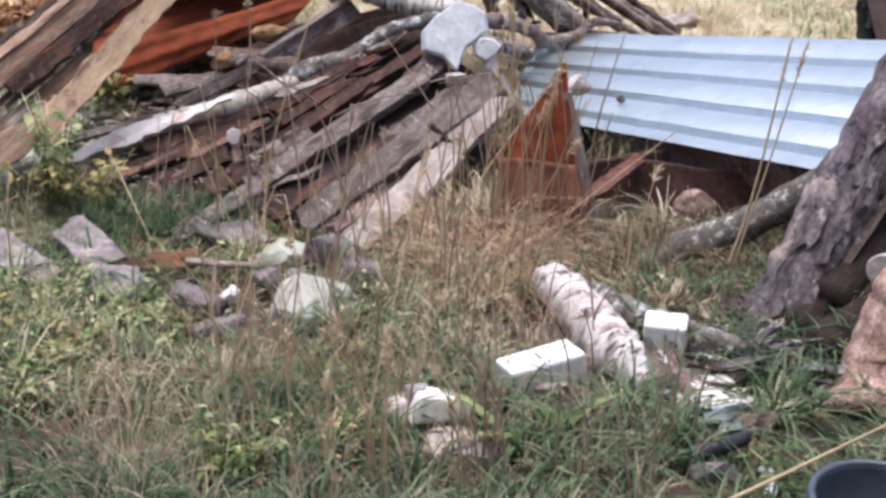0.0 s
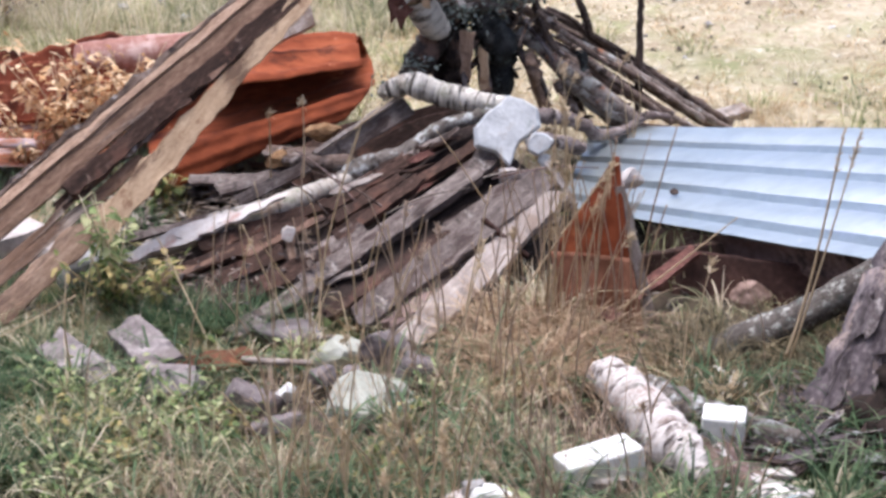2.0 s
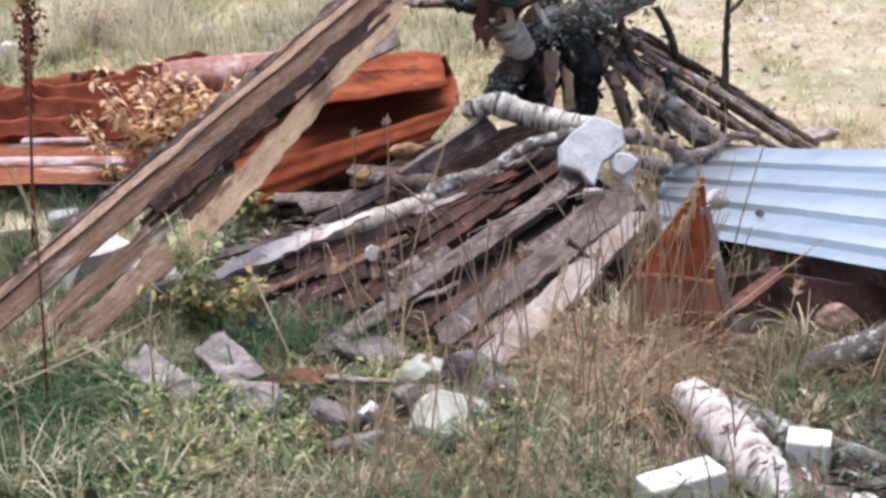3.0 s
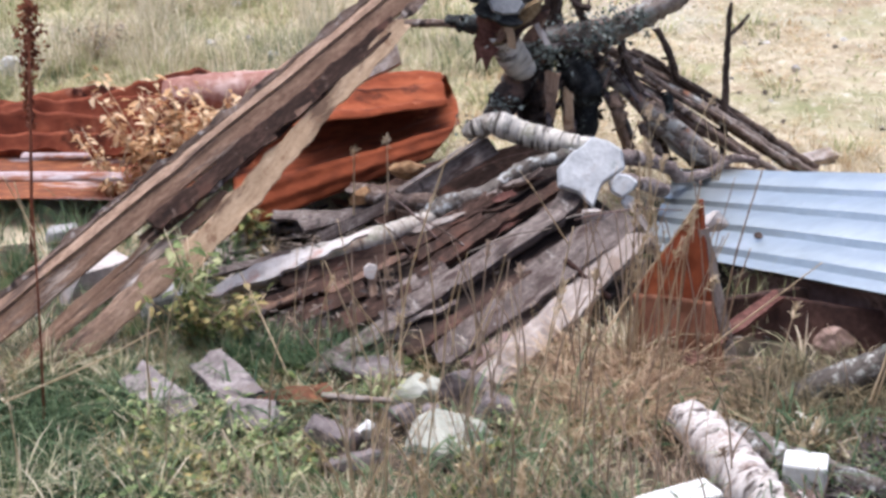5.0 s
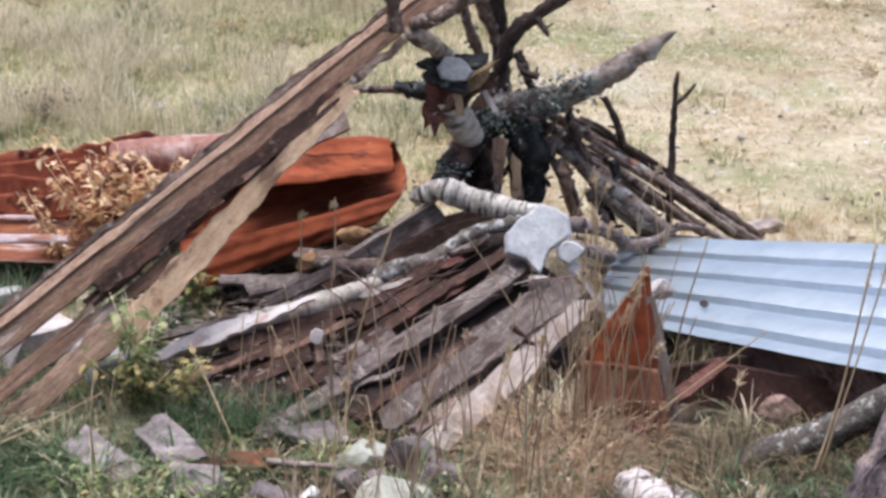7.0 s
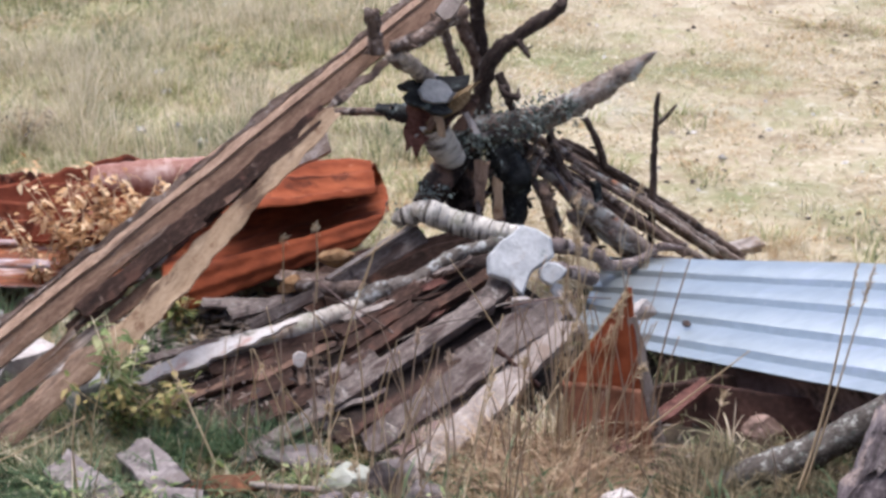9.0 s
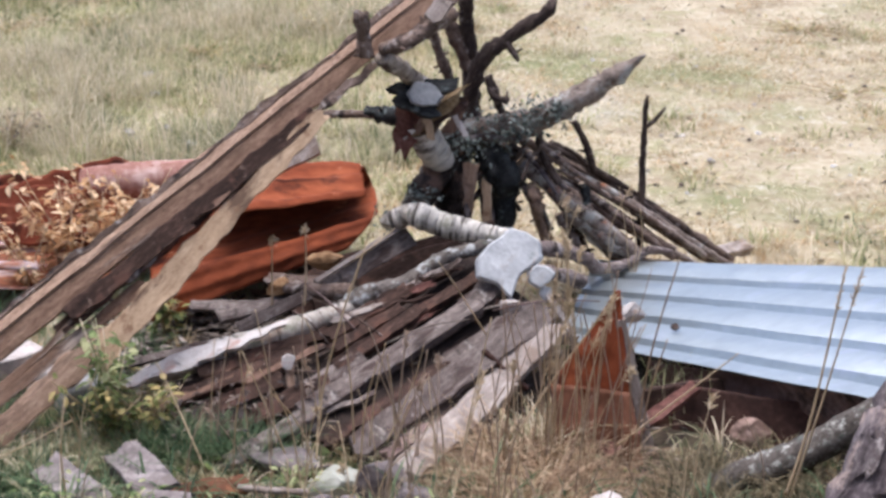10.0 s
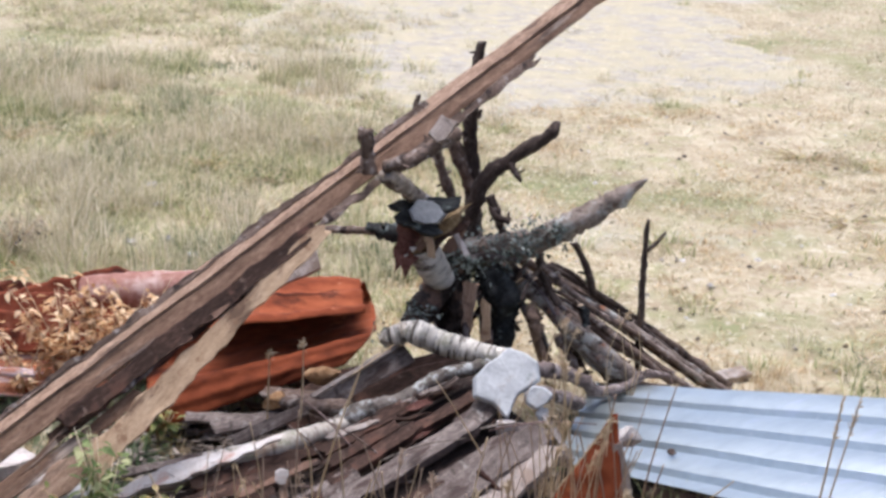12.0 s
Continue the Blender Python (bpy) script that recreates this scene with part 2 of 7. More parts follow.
M["grass_field"] = leafy("bleached field grass", [(0.36, 0.32, 0.2), (0.57, 0.5, 0.34), (0.74, 0.67, 0.52)], 0.5)
M["grass_meadow"] = leafy("yellow-green meadow grass", [(0.21, 0.245, 0.1), (0.44, 0.445, 0.22), (0.7, 0.63, 0.42)], 0.6)
M["spear_bark"] = material("grey-brown bark with lichen spots", [(0.06, 0.044, 0.036), (0.2, 0.155, 0.128), (0.4, 0.34, 0.3)], 12, (0.7, 1.6, 1.6), 0.95, 0.9, patch=[((0.4, 0.39, 0.36), 14, 0.58), ((0.05, 0.035, 0.03), 20, 0.61), ((0.3, 0.12, 0.06), 9, 0.69)])
M["lichen"] = leafy("grey-green lichen", [(0.06, 0.075, 0.068), (0.17, 0.2, 0.18), (0.33, 0.37, 0.34)], 0.5)
M["rust_red"] = material("dark red rusted steel", [(0.085, 0.024, 0.015), (0.2, 0.056, 0.03), (0.36, 0.12, 0.062)], 4, (0.6, 1, 1), 0.85, 0.25, spec=0.12, patch=[((0.05, 0.017, 0.012), 3.5, 0.6), ((0.42, 0.2, 0.13), 6, 0.65)])
M["brown_metal"] = material("brown painted metal", [(0.12, 0.085, 0.08), (0.19, 0.14, 0.13), (0.27, 0.21, 0.195)], 4, rough=0.7, bump=0.1, patch=[((0.1, 0.06, 0.05), 8, 0.64)])
M["brown_panel"] = material("dark brown rusted panel", [(0.08, 0.047, 0.038), (0.17, 0.105, 0.087), (0.28, 0.19, 0.165)], 5, rough=0.85, bump=0.3, patch=[((0.045, 0.03, 0.026), 4, 0.58), ((0.24, 0.15, 0.12), 9, 0.66)])
M["straw"] = leafy("straw", [(0.4, 0.3, 0.18), (0.58, 0.46, 0.3), (0.7, 0.58, 0.42)], 0.3)
M["gold_leaf"] = leafy("withered yellow leaves", [(0.36, 0.19, 0.085), (0.6, 0.38, 0.19), (0.8, 0.62, 0.4)], 0.6)
M["green_leaf"] = leafy("green leaves", [(0.04, 0.07, 0.02), (0.11, 0.17, 0.05), (0.27, 0.3, 0.1)], 0.5)
M["light_leaf"] = leafy("light green leaves", [(0.11, 0.16, 0.055), (0.27, 0.34, 0.135), (0.5, 0.51, 0.28)], 0.5)
M["grass_broad"] = leafy("broad green grass", [(0.03, 0.06, 0.026), (0.08, 0.135, 0.06), (0.17, 0.23, 0.12)], 0.5)
M["red_seed"] = leafy("rust-red seed head", [(0.1, 0.03, 0.018), (0.24, 0.08, 0.045), (0.36, 0.15, 0.09)], 0.4)
# rust dark enough to carry the shade under the roofing sheet as well
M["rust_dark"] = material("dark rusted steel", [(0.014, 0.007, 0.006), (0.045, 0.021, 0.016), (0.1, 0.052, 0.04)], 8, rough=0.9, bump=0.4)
M["brown_stone"] = material("rusty brown stone", [(0.1, 0.065, 0.052), (0.24, 0.16, 0.13), (0.4, 0.3, 0.26)], 9, rough=0.9, bump=0.6)
M["black_bark"] = material("blackened bark with lichen", [(0.006, 0.006, 0.007), (0.02, 0.021, 0.022), (0.06, 0.064, 0.063)], 14, (0.6, 2, 2), 0.95, 1.0, patch=[((0.15, 0.175, 0.17), 18, 0.63)])
M["pink_bark"] = material("pinkish bark", [(0.07, 0.045, 0.04), (0.17, 0.115, 0.102), (0.32, 0.24, 0.215)], 14, (0.7, 1.6, 1.6), 0.9, 0.8)
M["fork_bark"] = material("pinkish-grey peeling bark", [(0.06, 0.042, 0.038), (0.17, 0.13, 0.118), (0.36, 0.3, 0.28)], 12, (0.8, 1.8, 1.8), 0.9, 0.9, patch=[((0.46, 0.4, 0.37), 14, 0.62), ((0.05, 0.035, 0.03), 16, 0.6)])
M["red_bark"] = material("red-brown bark", [(0.03, 0.012, 0.01), (0.11, 0.045, 0.035), (0.24, 0.12, 0.1)], 12, rough=0.9, bump=0.6)
M["mossy_wood"] = material("yellow-brown rotten wood", [(0.05, 0.03, 0.015), (0.18, 0.12, 0.06), (0.34, 0.26, 0.16)], 16, rough=0.95, bump=0.8)
M["chips"] = material("weathered wood chips", [(0.04, 0.03, 0.025), (0.15, 0.12, 0.1), (0.34, 0.29, 0.255)], 12, rough=0.9, bump=0.3, vary=0.5, island=True)
M["grass_gold"] = leafy("golden matted grass", [(0.17, 0.105, 0.065), (0.38, 0.26, 0.165), (0.62, 0.48, 0.33)], 0.4)
M["yellow_green"] = leafy("yellow-green leaves", [(0.1, 0.13, 0.04), (0.27, 0.28, 0.1), (0.48, 0.38, 0.16)], 0.6)
M["dead_leaf"] = leafy("dead leaves", [(0.05, 0.04, 0.04), (0.16, 0.12, 0.1), (0.3, 0.24, 0.2)], 0.5)

M["field_litter"] = material("stone and clod litter", [(0.08, 0.06, 0.05), (0.25, 0.22, 0.19), (0.6, 0.57, 0.53)], 12, rough=0.95, bump=0.3, vary=0.6, island=True)

M["white_petal"] = leafy("whitish dry flowers", [(0.42, 0.39, 0.31), (0.62, 0.59, 0.5), (0.76, 0.74, 0.66)], 0.4)

M["amber_wood"] = material("amber rotten wood", [(0.13, 0.07, 0.035), (0.3, 0.17, 0.08), (0.46, 0.3, 0.17)], 12, rough=0.9, bump=0.6)

# ---- building helpers ----
ALONG = Vector((1, 0, 0))


def turned(a, b, up=(0, 0, 1)):
    """A pose at a whose x axis points to b and whose z axis leans to up."""
    x = (Vector(b) - Vector(a)).normalized()
    y = Vector(up).cross(x).normalized()
    z = x.cross(y)
    m = Matrix((x, y, z)).transposed().to_4x4()
    m.translation = Vector(a)
    return m


def solid(name, verts, faces, mat, parent=None, label="", smooth=True):
    me = bpy.data.meshes.new(name)
    me.from_pydata([tuple(v) for v in verts], [], faces)
    me.materials.append(M[mat] if isinstance(mat, str) else mat)
    if smooth:
        me.polygons.foreach_set("use_smooth", [True] * len(me.polygons))
    me.update()
    ob = new(name, me)
    if parent:
        ob.parent = parent
    if label:
        ob["label"] = label
    return ob


def part(name, bm, mat, parent=None, label="", smooth=False):
    """Links a bmesh as one mesh object, under a thing or a part."""
    me = bpy.data.meshes.new(name)
    bm.normal_update()
    bm.to_mesh(me)
    bm.free()
    me.materials.append(M[mat])
    if smooth:
        me.polygons.foreach_set("use_smooth", [True] * len(me.polygons))
    ob = new(name, me)
    if parent:
        ob.parent = parent
    if label:
        ob["label"] = label
    return ob


def tube(path, radii, sides, lump=0.0, seed=0.0, rough_scale=6.0):
    """Verts and faces of a closed, uneven tube along a list of local points."""
    verts, faces, n = [], [], len(path)
    for i, (p, r) in enumerate(zip(path, radii)):
        d = (path[min(i + 1, n - 1)] - path[max(i - 1, 0)]).normalized()
        u = d.orthogonal().normalized() if abs(d.x) < 0.5 else Vector((0, 1, 0))
        v = d.cross(u).normalized()
        u = v.cross(d).normalized()
        for k in range(sides):
            a = 2 * math.pi * k / sides
            o = u * math.cos(a) + v * math.sin(a)
            q = p + o * r
            f = 1 + lump * noise.noise(q * rough_scale / max(r * 20, 0.3) + Vector((seed * 3.1, seed, 0))) + lump * 0.55 * noise.noise(q * 34 + Vector((seed, 0, seed))) + lump * 0.3 * noise.noise(q * 80 + Vector((0, seed, 0)))
            verts.append(p + o * r * f)
    for i in range(n - 1):
        for k in range(sides):
            k2 = (k + 1) % sides
            faces.append((i * sides + k, (i + 1) * sides + k, (i + 1) * sides + k2, i * sides + k2))
    faces.append(tuple(range(sides)))
    faces.append(tuple((n - 1) * sides + k for k in reversed(range(sides))))
    return verts, faces


def slab(name, a, b, width, thick, mat, up=(0, 0, 1), label="", category="board", seed=1, taper=1.0, wane=0.0, twist=0.0, bark=None, group="", ragged=0.015, segs=18, parent=None):
    """A sawn or split board from a to b; its broad face looks along up. wane: unevenness of the long edges; bark: a strip left on the lower edge."""
    a, b = Vector(a), Vector(b)
    length = (b - a).length
    verts, faces = [], []
    prof = [(-0.5, -0.5), (-0.5, 0.42), (-0.47, 0.5), (-0.2, 0.52), (0.2, 0.5), (0.47, 0.5), (0.5, 0.42), (0.5, -0.5)]
    n = len(prof)

    def edge(x, s):
        return wane * noise.noise(Vector((x * 3.5, s * 7.0, seed * 1.7))) + ragged * 0.4 * noise.noise(Vector((x * 14, s * 3.0, seed)))

    def place(x, py, pz, w):
        y = py * w + (edge(x, 1) if py > 0 else edge(x, -1)) * abs(py) * 2
        z = pz * thick + 0.12 * thick * noise.noise(Vector((x * 5, py * 6, seed * 2.3)))
        c, s = math.cos(twist * x / length), math.sin(twist * x / length)
        return Vector((x, y * c - z * s, y * s + z * c))

    for i in range(segs + 1):
        u = i / segs
        w = width * (1 + (taper - 1) * u)
        for j, (py, pz) in enumerate(prof):
            x = u * length
            if i in (0, segs):
                x += ragged * 1.6 * noise.noise(Vector((j * 0.9, seed * 3.3, i)))
            verts.append(place(x, py, pz, w))
    for i in range(segs):
        for k in range(n):
            k2 = (k + 1) % n
            faces.append((i * n + k, i * n + k2, (i + 1) * n + k2, (i + 1) * n + k))
    faces.append(tuple(reversed(range(n))))
    faces.append(tuple(segs * n + k for k in range(n)))
    ob = solid(name, verts, faces, mat, smooth=False)
    m = turned(a, b, up)
    if parent:
        ob.parent = parent
        ob.matrix_world = m
    else:
        ob.matrix_world = m
        tagged(ob, label, category, group)
    if bark:
        v, f = [], []
        for i in range(segs * 2 + 1):
            u = i / (segs * 2)
            x, w = u * length, width * (1 + (taper - 1) * u)
            r = thick * (0.55 + 0.2 * noise.noise(Vector((x * 6, seed, 2))))
            for k in range(8):
                an = 2 * math.pi * k / 8
                p = place(x, -0.5, 0, w)
                v.append(p + Vector((0, math.cos(an) * r * 0.8 * (1 + 0.4 * noise.noise(Vector((x * 25, k, seed)))), math.sin(an) * r)))
        for i in range(segs * 2):
            for k in range(8):
                f.append((i * 8 + k, (i + 1) * 8 + k, (i + 1) * 8 + (k + 1) % 8, i * 8 + (k + 1) % 8))
        f += [tuple(range(8)), tuple(segs * 16 + k for k in reversed(range(8)))]
        solid("bark_edge", v, f, bark, ob, "strip of rough dark bark")
    return ob


def rock(name, c, size, mat, label="", category="stone", turn=(0, 0, 0), seed=1, flat=3, lump=0.18, group=""):
    """A broken stone: a lumpy ball cut by a few flat faces."""
    bm = bmesh.new()
    bmesh.ops.create_icosphere(bm, subdivisions=3, radius=1)
    rnd = random.Random(seed)
    cuts = [(Vector((rnd.uniform(-1, 1), rnd.uniform(-1, 1), rnd.uniform(-0.6, 1))).normalized(), rnd.uniform(0.38, 0.7)) for _ in range(flat + 3)]
    for v in bm.verts:
        p = v.co.normalized()
        for d, h in cuts:
            if p.dot(d) > h:
                p = p - d * (p.dot(d) - h)
        p *= 1 + lump * noise.noise(p * 1.6 + Vector((seed, 0, 0))) + 0.06 * noise.noise(p * 5 + Vector((0, seed, 0)))
        v.co = Vector((p.x * size[0], p.y * size[1], p.z * size[2])) * 0.62
    ob = part(name, bm, mat)
    ob.matrix_world = pose(*c, *turn)
    return tagged(ob, label, category, group)


def chunk(name, c, size, mat, label, turn=(0, 0, 0), seed=1, category="stone", group="", low=0.25):
    """A blocky broken stone: the hull of points scattered about a box, with worn edges."""
    rnd = random.Random(seed)
    bm = bmesh.new()
    for sx in (-1, 1):
        for sy in (-1, 1):
            for sz in (-1, 1):
                for k in range(2):
                    bm.verts.new((sx * size[0] / 2 * rnd.uniform(low, 1.05), sy * size[1] / 2 * rnd.uniform(low, 1.0), sz * size[2] / 2 * rnd.uniform(low, 1.1)))
    hull = bmesh.ops.convex_hull(bm, input=bm.verts[:])
    loose = [v for v in hull["geom_interior"] if isinstance(v, bmesh.types.BMVert)]
    bmesh.ops.delete(bm, geom=loose, context="VERTS")
    bmesh.ops.dissolve_limit(bm, angle_limit=radians(12), verts=bm.verts[:], edges=bm.edges[:])
    bmesh.ops.bevel(bm, geom=bm.edges[:], offset=min(size) * 0.07, segments=1, profile=0.5, affect="EDGES", clamp_overlap=True)
    bmesh.ops.triangulate(bm, faces=bm.faces[:])
    bmesh.ops.subdivide_edges(bm, edges=bm.edges[:], cuts=1, use_grid_fill=True)
    for v in bm.verts:
        q = v.co * 22 + Vector((seed, 0, 0))
        v.co += Vector((noise.noise(q), noise.noise(q + Vector((0, 9, 0))), noise.noise(q + Vector((0, 0, 9))))) * min(0.004, min(size) * 0.04)
    bmesh.ops.recalc_face_normals(bm, faces=bm.faces[:])
    ob = part(name, bm, mat)
    ob.matrix_world = pose(*c, *turn)
    return tagged(ob, label, category, group)


def flat_rock(name, c, wide, high, thick, mat, label, turn=(0, 0, 0), seed=1, corners=8, rim=None):
    """A broken flat stone: an uneven many-cornered plate with worn edges, its face along -y."""
    rnd = random.Random(seed)
    bm = bmesh.new()
    ring = []
    for k in range(corners):
        a = 2 * math.pi * (k + rnd.uniform(-0.25, 0.25)) / corners
        q = rnd.uniform(0.78, 1.05)
        if rim:
            a, q = 2 * math.pi * k / corners, rim[k]
        ring.append(bm.verts.new((math.cos(a) * wide / 2 * q, -thick / 2, math.sin(a) * high / 2 * q)))
    f = bm.faces.new(ring)
    ext = bmesh.ops.extrude_face_region(bm, geom=[f])
    for v in ext["geom"]:
        if isinstance(v, bmesh.types.BMVert):
            v.co.y += thick
            v.co.x *= 1.1
    bmesh.ops.bevel(bm, geom=bm.edges[:], offset=thick * 0.13, segments=1, profile=0.5, affect="EDGES")
    bmesh.ops.triangulate(bm, faces=bm.faces[:])
    bmesh.ops.subdivide_edges(bm, edges=bm.edges[:], cuts=2, use_grid_fill=True)
    for v in bm.verts:
        p = v.co * 14 + Vector((seed, 0, 0))
        v.co += Vector((noise.noise(p), 1.6 * noise.noise(p + Vector((0, 9, 0))), noise.noise(p + Vector((0, 0, 9))))) * 0.005
    bmesh.ops.recalc_face_normals(bm, faces=bm.faces[:])
    ob = part(name, bm, mat)
    ob.matrix_world = pose(*c, *turn)
    return tagged(ob, label, "stone")


def sheet(name, corners, profile, nu, nv, mat, thick=0.0015, label="", category="metal sheet", rumple=0.0, seed=1, parent=None, smooth=True):
    """A thin formed sheet between four corners (near left, near right, far right, far left); profile(u, v) lifts it along its normal."""
    p0, p1, p2, p3 = (Vector(c) for c in corners)
    o = (p0 + p1 + p2 + p3) / 4
    nor = (p1 - p0).cross(p3 - p0).normalized()
    bm = bmesh.new()
    rows = []
    for j in range(nv + 1):
        v = j / nv
        row = []
        for i in range(nu + 1):
            u = i / nu
            p = (p0 * (1 - u) + p1 * u) * (1 - v) + (p3 * (1 - u) + p2 * u) * v
            p = p + nor * (profile(u, v) + rumple * noise.noise(Vector((u * 4, v * 3, seed))) + rumple * 0.4 * noise.noise(Vector((u * 13, v * 9, seed))))
            row.append(bm.verts.new(p - o))
        rows.append(row)
    for j in range(nv):
        for i in range(nu):
            bm.faces.new((rows[j][i], rows[j][i + 1], rows[j + 1][i + 1], rows[j + 1][i]))
    bm.normal_update()
    bmesh.ops.solidify(bm, geom=bm.faces[:], thickness=thick)
    ob = part(name, bm, mat, smooth=smooth)
    if parent:
        ob.parent = parent
        ob.matrix_world = Matrix.Translation(o)
        return ob
    ob.matrix_world = Matrix.Translation(o)
    return tagged(ob, label, category)


def ground_z(x, y):
    """Gentle unevenness of the ground."""
    return 0.014 * noise.noise(Vector((x * 0.9, y * 0.9, 0.3))) + 0.008 * noise.noise(Vector((x * 3.1, y * 3.1, 4.0)))


def blades(name, roots, heights, widths, leans, mat, label, category="grass", seed=1, segs=4, droop=0.6, ang=None):
    """Many narrow leaves in one mesh: each rises from its root and bends over to one side."""
    r = np.random.RandomState(seed)
    n = len(roots)
    ang = r.uniform(0, 2 * np.pi, n) if ang is None else ang
    side = np.stack([-np.sin(ang), np.cos(ang), np.zeros(n)], 1)
    out = np.stack([np.cos(ang), np.sin(ang), np.zeros(n)], 1)
    vs = np.zeros((n, 2 * segs + 1, 3))
    for k in range(segs + 1):
        u = k / segs
        c = roots + out * (heights * leans * (u ** 2))[:, None]
        c = c + np.array([0, 0, 1.0])[None] * (heights * (u - droop * leans * u ** 3 * 0.6))[:, None]
        w = widths * (1 - u) ** 0.6
        if k < segs:
            vs[:, 2 * k] = c - side * w[:, None] / 2
            vs[:, 2 * k + 1] = c + side * w[:, None] / 2
        else:
            vs[:, 2 * k] = c
    m = 2 * segs + 1
    quads = np.array([(2 * k, 2 * k + 1, 2 * k + 3, 2 * k + 2) for k in range(segs - 1)])
    tri = np.array([2 * segs - 2, 2 * segs - 1, 2 * segs])
    base = (np.arange(n) * m)[:, None]
    loops = np.concatenate([(base + quads.reshape(1, -1)), base + tri[None]], 1).ravel()
    sizes = np.tile(np.array([4] * (segs - 1) + [3]), n)
    me = bpy.data.meshes.new(name)
    me.vertices.add(n * m)
    me.vertices.foreach_set("co", vs.ravel().astype(np.float32))
    me.loops.add(len(loops))
    me.loops.foreach_set("vertex_index", loops.astype(np.int32))
    me.polygons.add(len(sizes))
    starts = np.concatenate([[0], np.cumsum(sizes)[:-1]])
    me.polygons.foreach_set("loop_start", starts.astype(np.int32))
    me.polygons.foreach_set("use_smooth", np.ones(len(sizes), dtype=bool))
    me.materials.append(M[mat])
    me.update(calc_edges=True)
    return tagged(new(name, me), label, category, kind="stuff")


def scatter(n, box, seed, keep=None):
    """n ground points in a box (x0, y0, x1, y1), thinned by keep(x, y), a chance."""
    r = np.random.RandomState(seed)
    pts = []
    while len(pts) < n:
        x, y = r.uniform(box[0], box[2]), r.uniform(box[1], box[3])
        if keep is None or r.rand() < keep(x, y):
            pts.append((x, y, ground_z(x, y) - 0.005))
    return np.array(pts)


def limb(name, points, radii, mat, label="", category="branch", group="", lump=0.2, seed=1, sides=12, ends=(None, None), parent=None, step=9):
    """A crooked round limb through a few points; the sawn ends are parts."""
    pts = [Vector(p) for p in points]
    m = turned(pts[0], pts[-1])
    inv = m.inverted()
    pts = [inv @ p for p in pts]
    path, rad, n = [], [], len(pts)
    for i in range(n - 1):
        p0, p1, p2, p3 = pts[max(i - 1, 0)], pts[i], pts[i + 1], pts[min(i + 2, n - 1)]
        for k in range(step):
            t = k / step
            path.append(0.5 * ((2 * p1) + (p2 - p0) * t + (2 * p0 - 5 * p1 + 4 * p2 - p3) * t * t + (3 * p1 - p0 - 3 * p2 + p3) * t ** 3))
            rad.append(radii[i] * (1 - t) + radii[i + 1] * t)
    path.append(pts[-1])
    rad.append(radii[-1])
    for i in range(1, len(path) - 1):
        path[i] = path[i] + Vector((0, noise.noise(Vector((i * 0.9, seed, 0))), noise.noise(Vector((i * 0.9, 0, seed))))) * rad[i] * lump * 1.2
    v, f = tube(path, rad, sides, lump, seed)
    ob = solid(name, v, f, mat)
    if parent:
        ob.parent = parent
        ob.matrix_world = m
        if label:
            ob["label"] = label
    else:
        ob.matrix_world = m
        tagged(ob, label, category, group)
    for end, i in ((ends[0], 0), (ends[1], len(path) - 1)):
        if end and rad[i] > 0.006:
            d = (path[1] - path[0]).normalized() * -1 if i == 0 else (path[-1] - path[-2]).normalized()
            ring = [v[i * sides + k] * 0.9 + path[i] * 0.1 + d * 0.003 for k in range(sides)]
            deep = [q - d * 0.012 for q in ring]
            fs = [tuple(range(sides)) if i else tuple(reversed(range(sides)))]
            fs += [(k, k + sides, (k + 1) % sides + sides, (k + 1) % sides) for k in range(sides)]
            solid("cut_end", ring + deep, fs, end, ob, "pale cut end", smooth=False)
    return ob


def loft(name, first, second, mat, nu=40, nv=36, wave=0.0, waves=9, rumple=0.0, thick=0.002, label="", category="metal sheet", seed=1):
    """A bent sheet whose bend runs through the points of first at one end and of second at the other."""
    def along(pts, t):
        k = t * (len(pts) - 1)
        i = min(int(k), len(pts) - 2)
        t = k - i
        p0, p1, p2, p3 = pts[max(i - 1, 0)], pts[i], pts[i + 1], pts[min(i + 2, len(pts) - 1)]
        return 0.5 * ((2 * p1) + (p2 - p0) * t + (2 * p0 - 5 * p1 + 4 * p2 - p3) * t * t + (3 * p1 - p0 - 3 * p2 + p3) * t ** 3)

    a, b = [Vector(p) for p in first], [Vector(p) for p in second]
    o = (a[0] + b[0]) / 2
    bm = bmesh.new()
    rows = []
    for j in range(nv + 1):
        v = j / nv
        pa, pb = along(a, v), along(b, v)
        d = (along(a, min(1, v + 0.01)) - along(a, max(0, v - 0.01))).normalized()
        nor = (pb - pa).normalized().cross(d)
        row = []
        for i in range(nu + 1):
            u = i / nu
            q = pa * (1 - u) + pb * u
            q = q + nor * (wave * (0.12 + 1.2 * v) * math.sin(v * waves * 2 * math.pi) + rumple * noise.noise(Vector((u * 5, v * 5, seed))) + rumple * 0.5 * noise.noise(Vector((u * 14, v * 10, seed))))
            row.append(bm.verts.new(q - o))
        rows.append(row)
    for j in range(nv):
        for i in range(nu):
            bm.faces.new((rows[j][i], rows[j][i + 1], rows[j + 1][i + 1], rows[j + 1][i]))
    bm.normal_update()
    bmesh.ops.solidify(bm, geom=bm.faces[:], thickness=thick)
    ob = part(name, bm, mat, smooth=True)
    ob.matrix_world = Matrix.Translation(o)
    return tagged(ob, label, category)


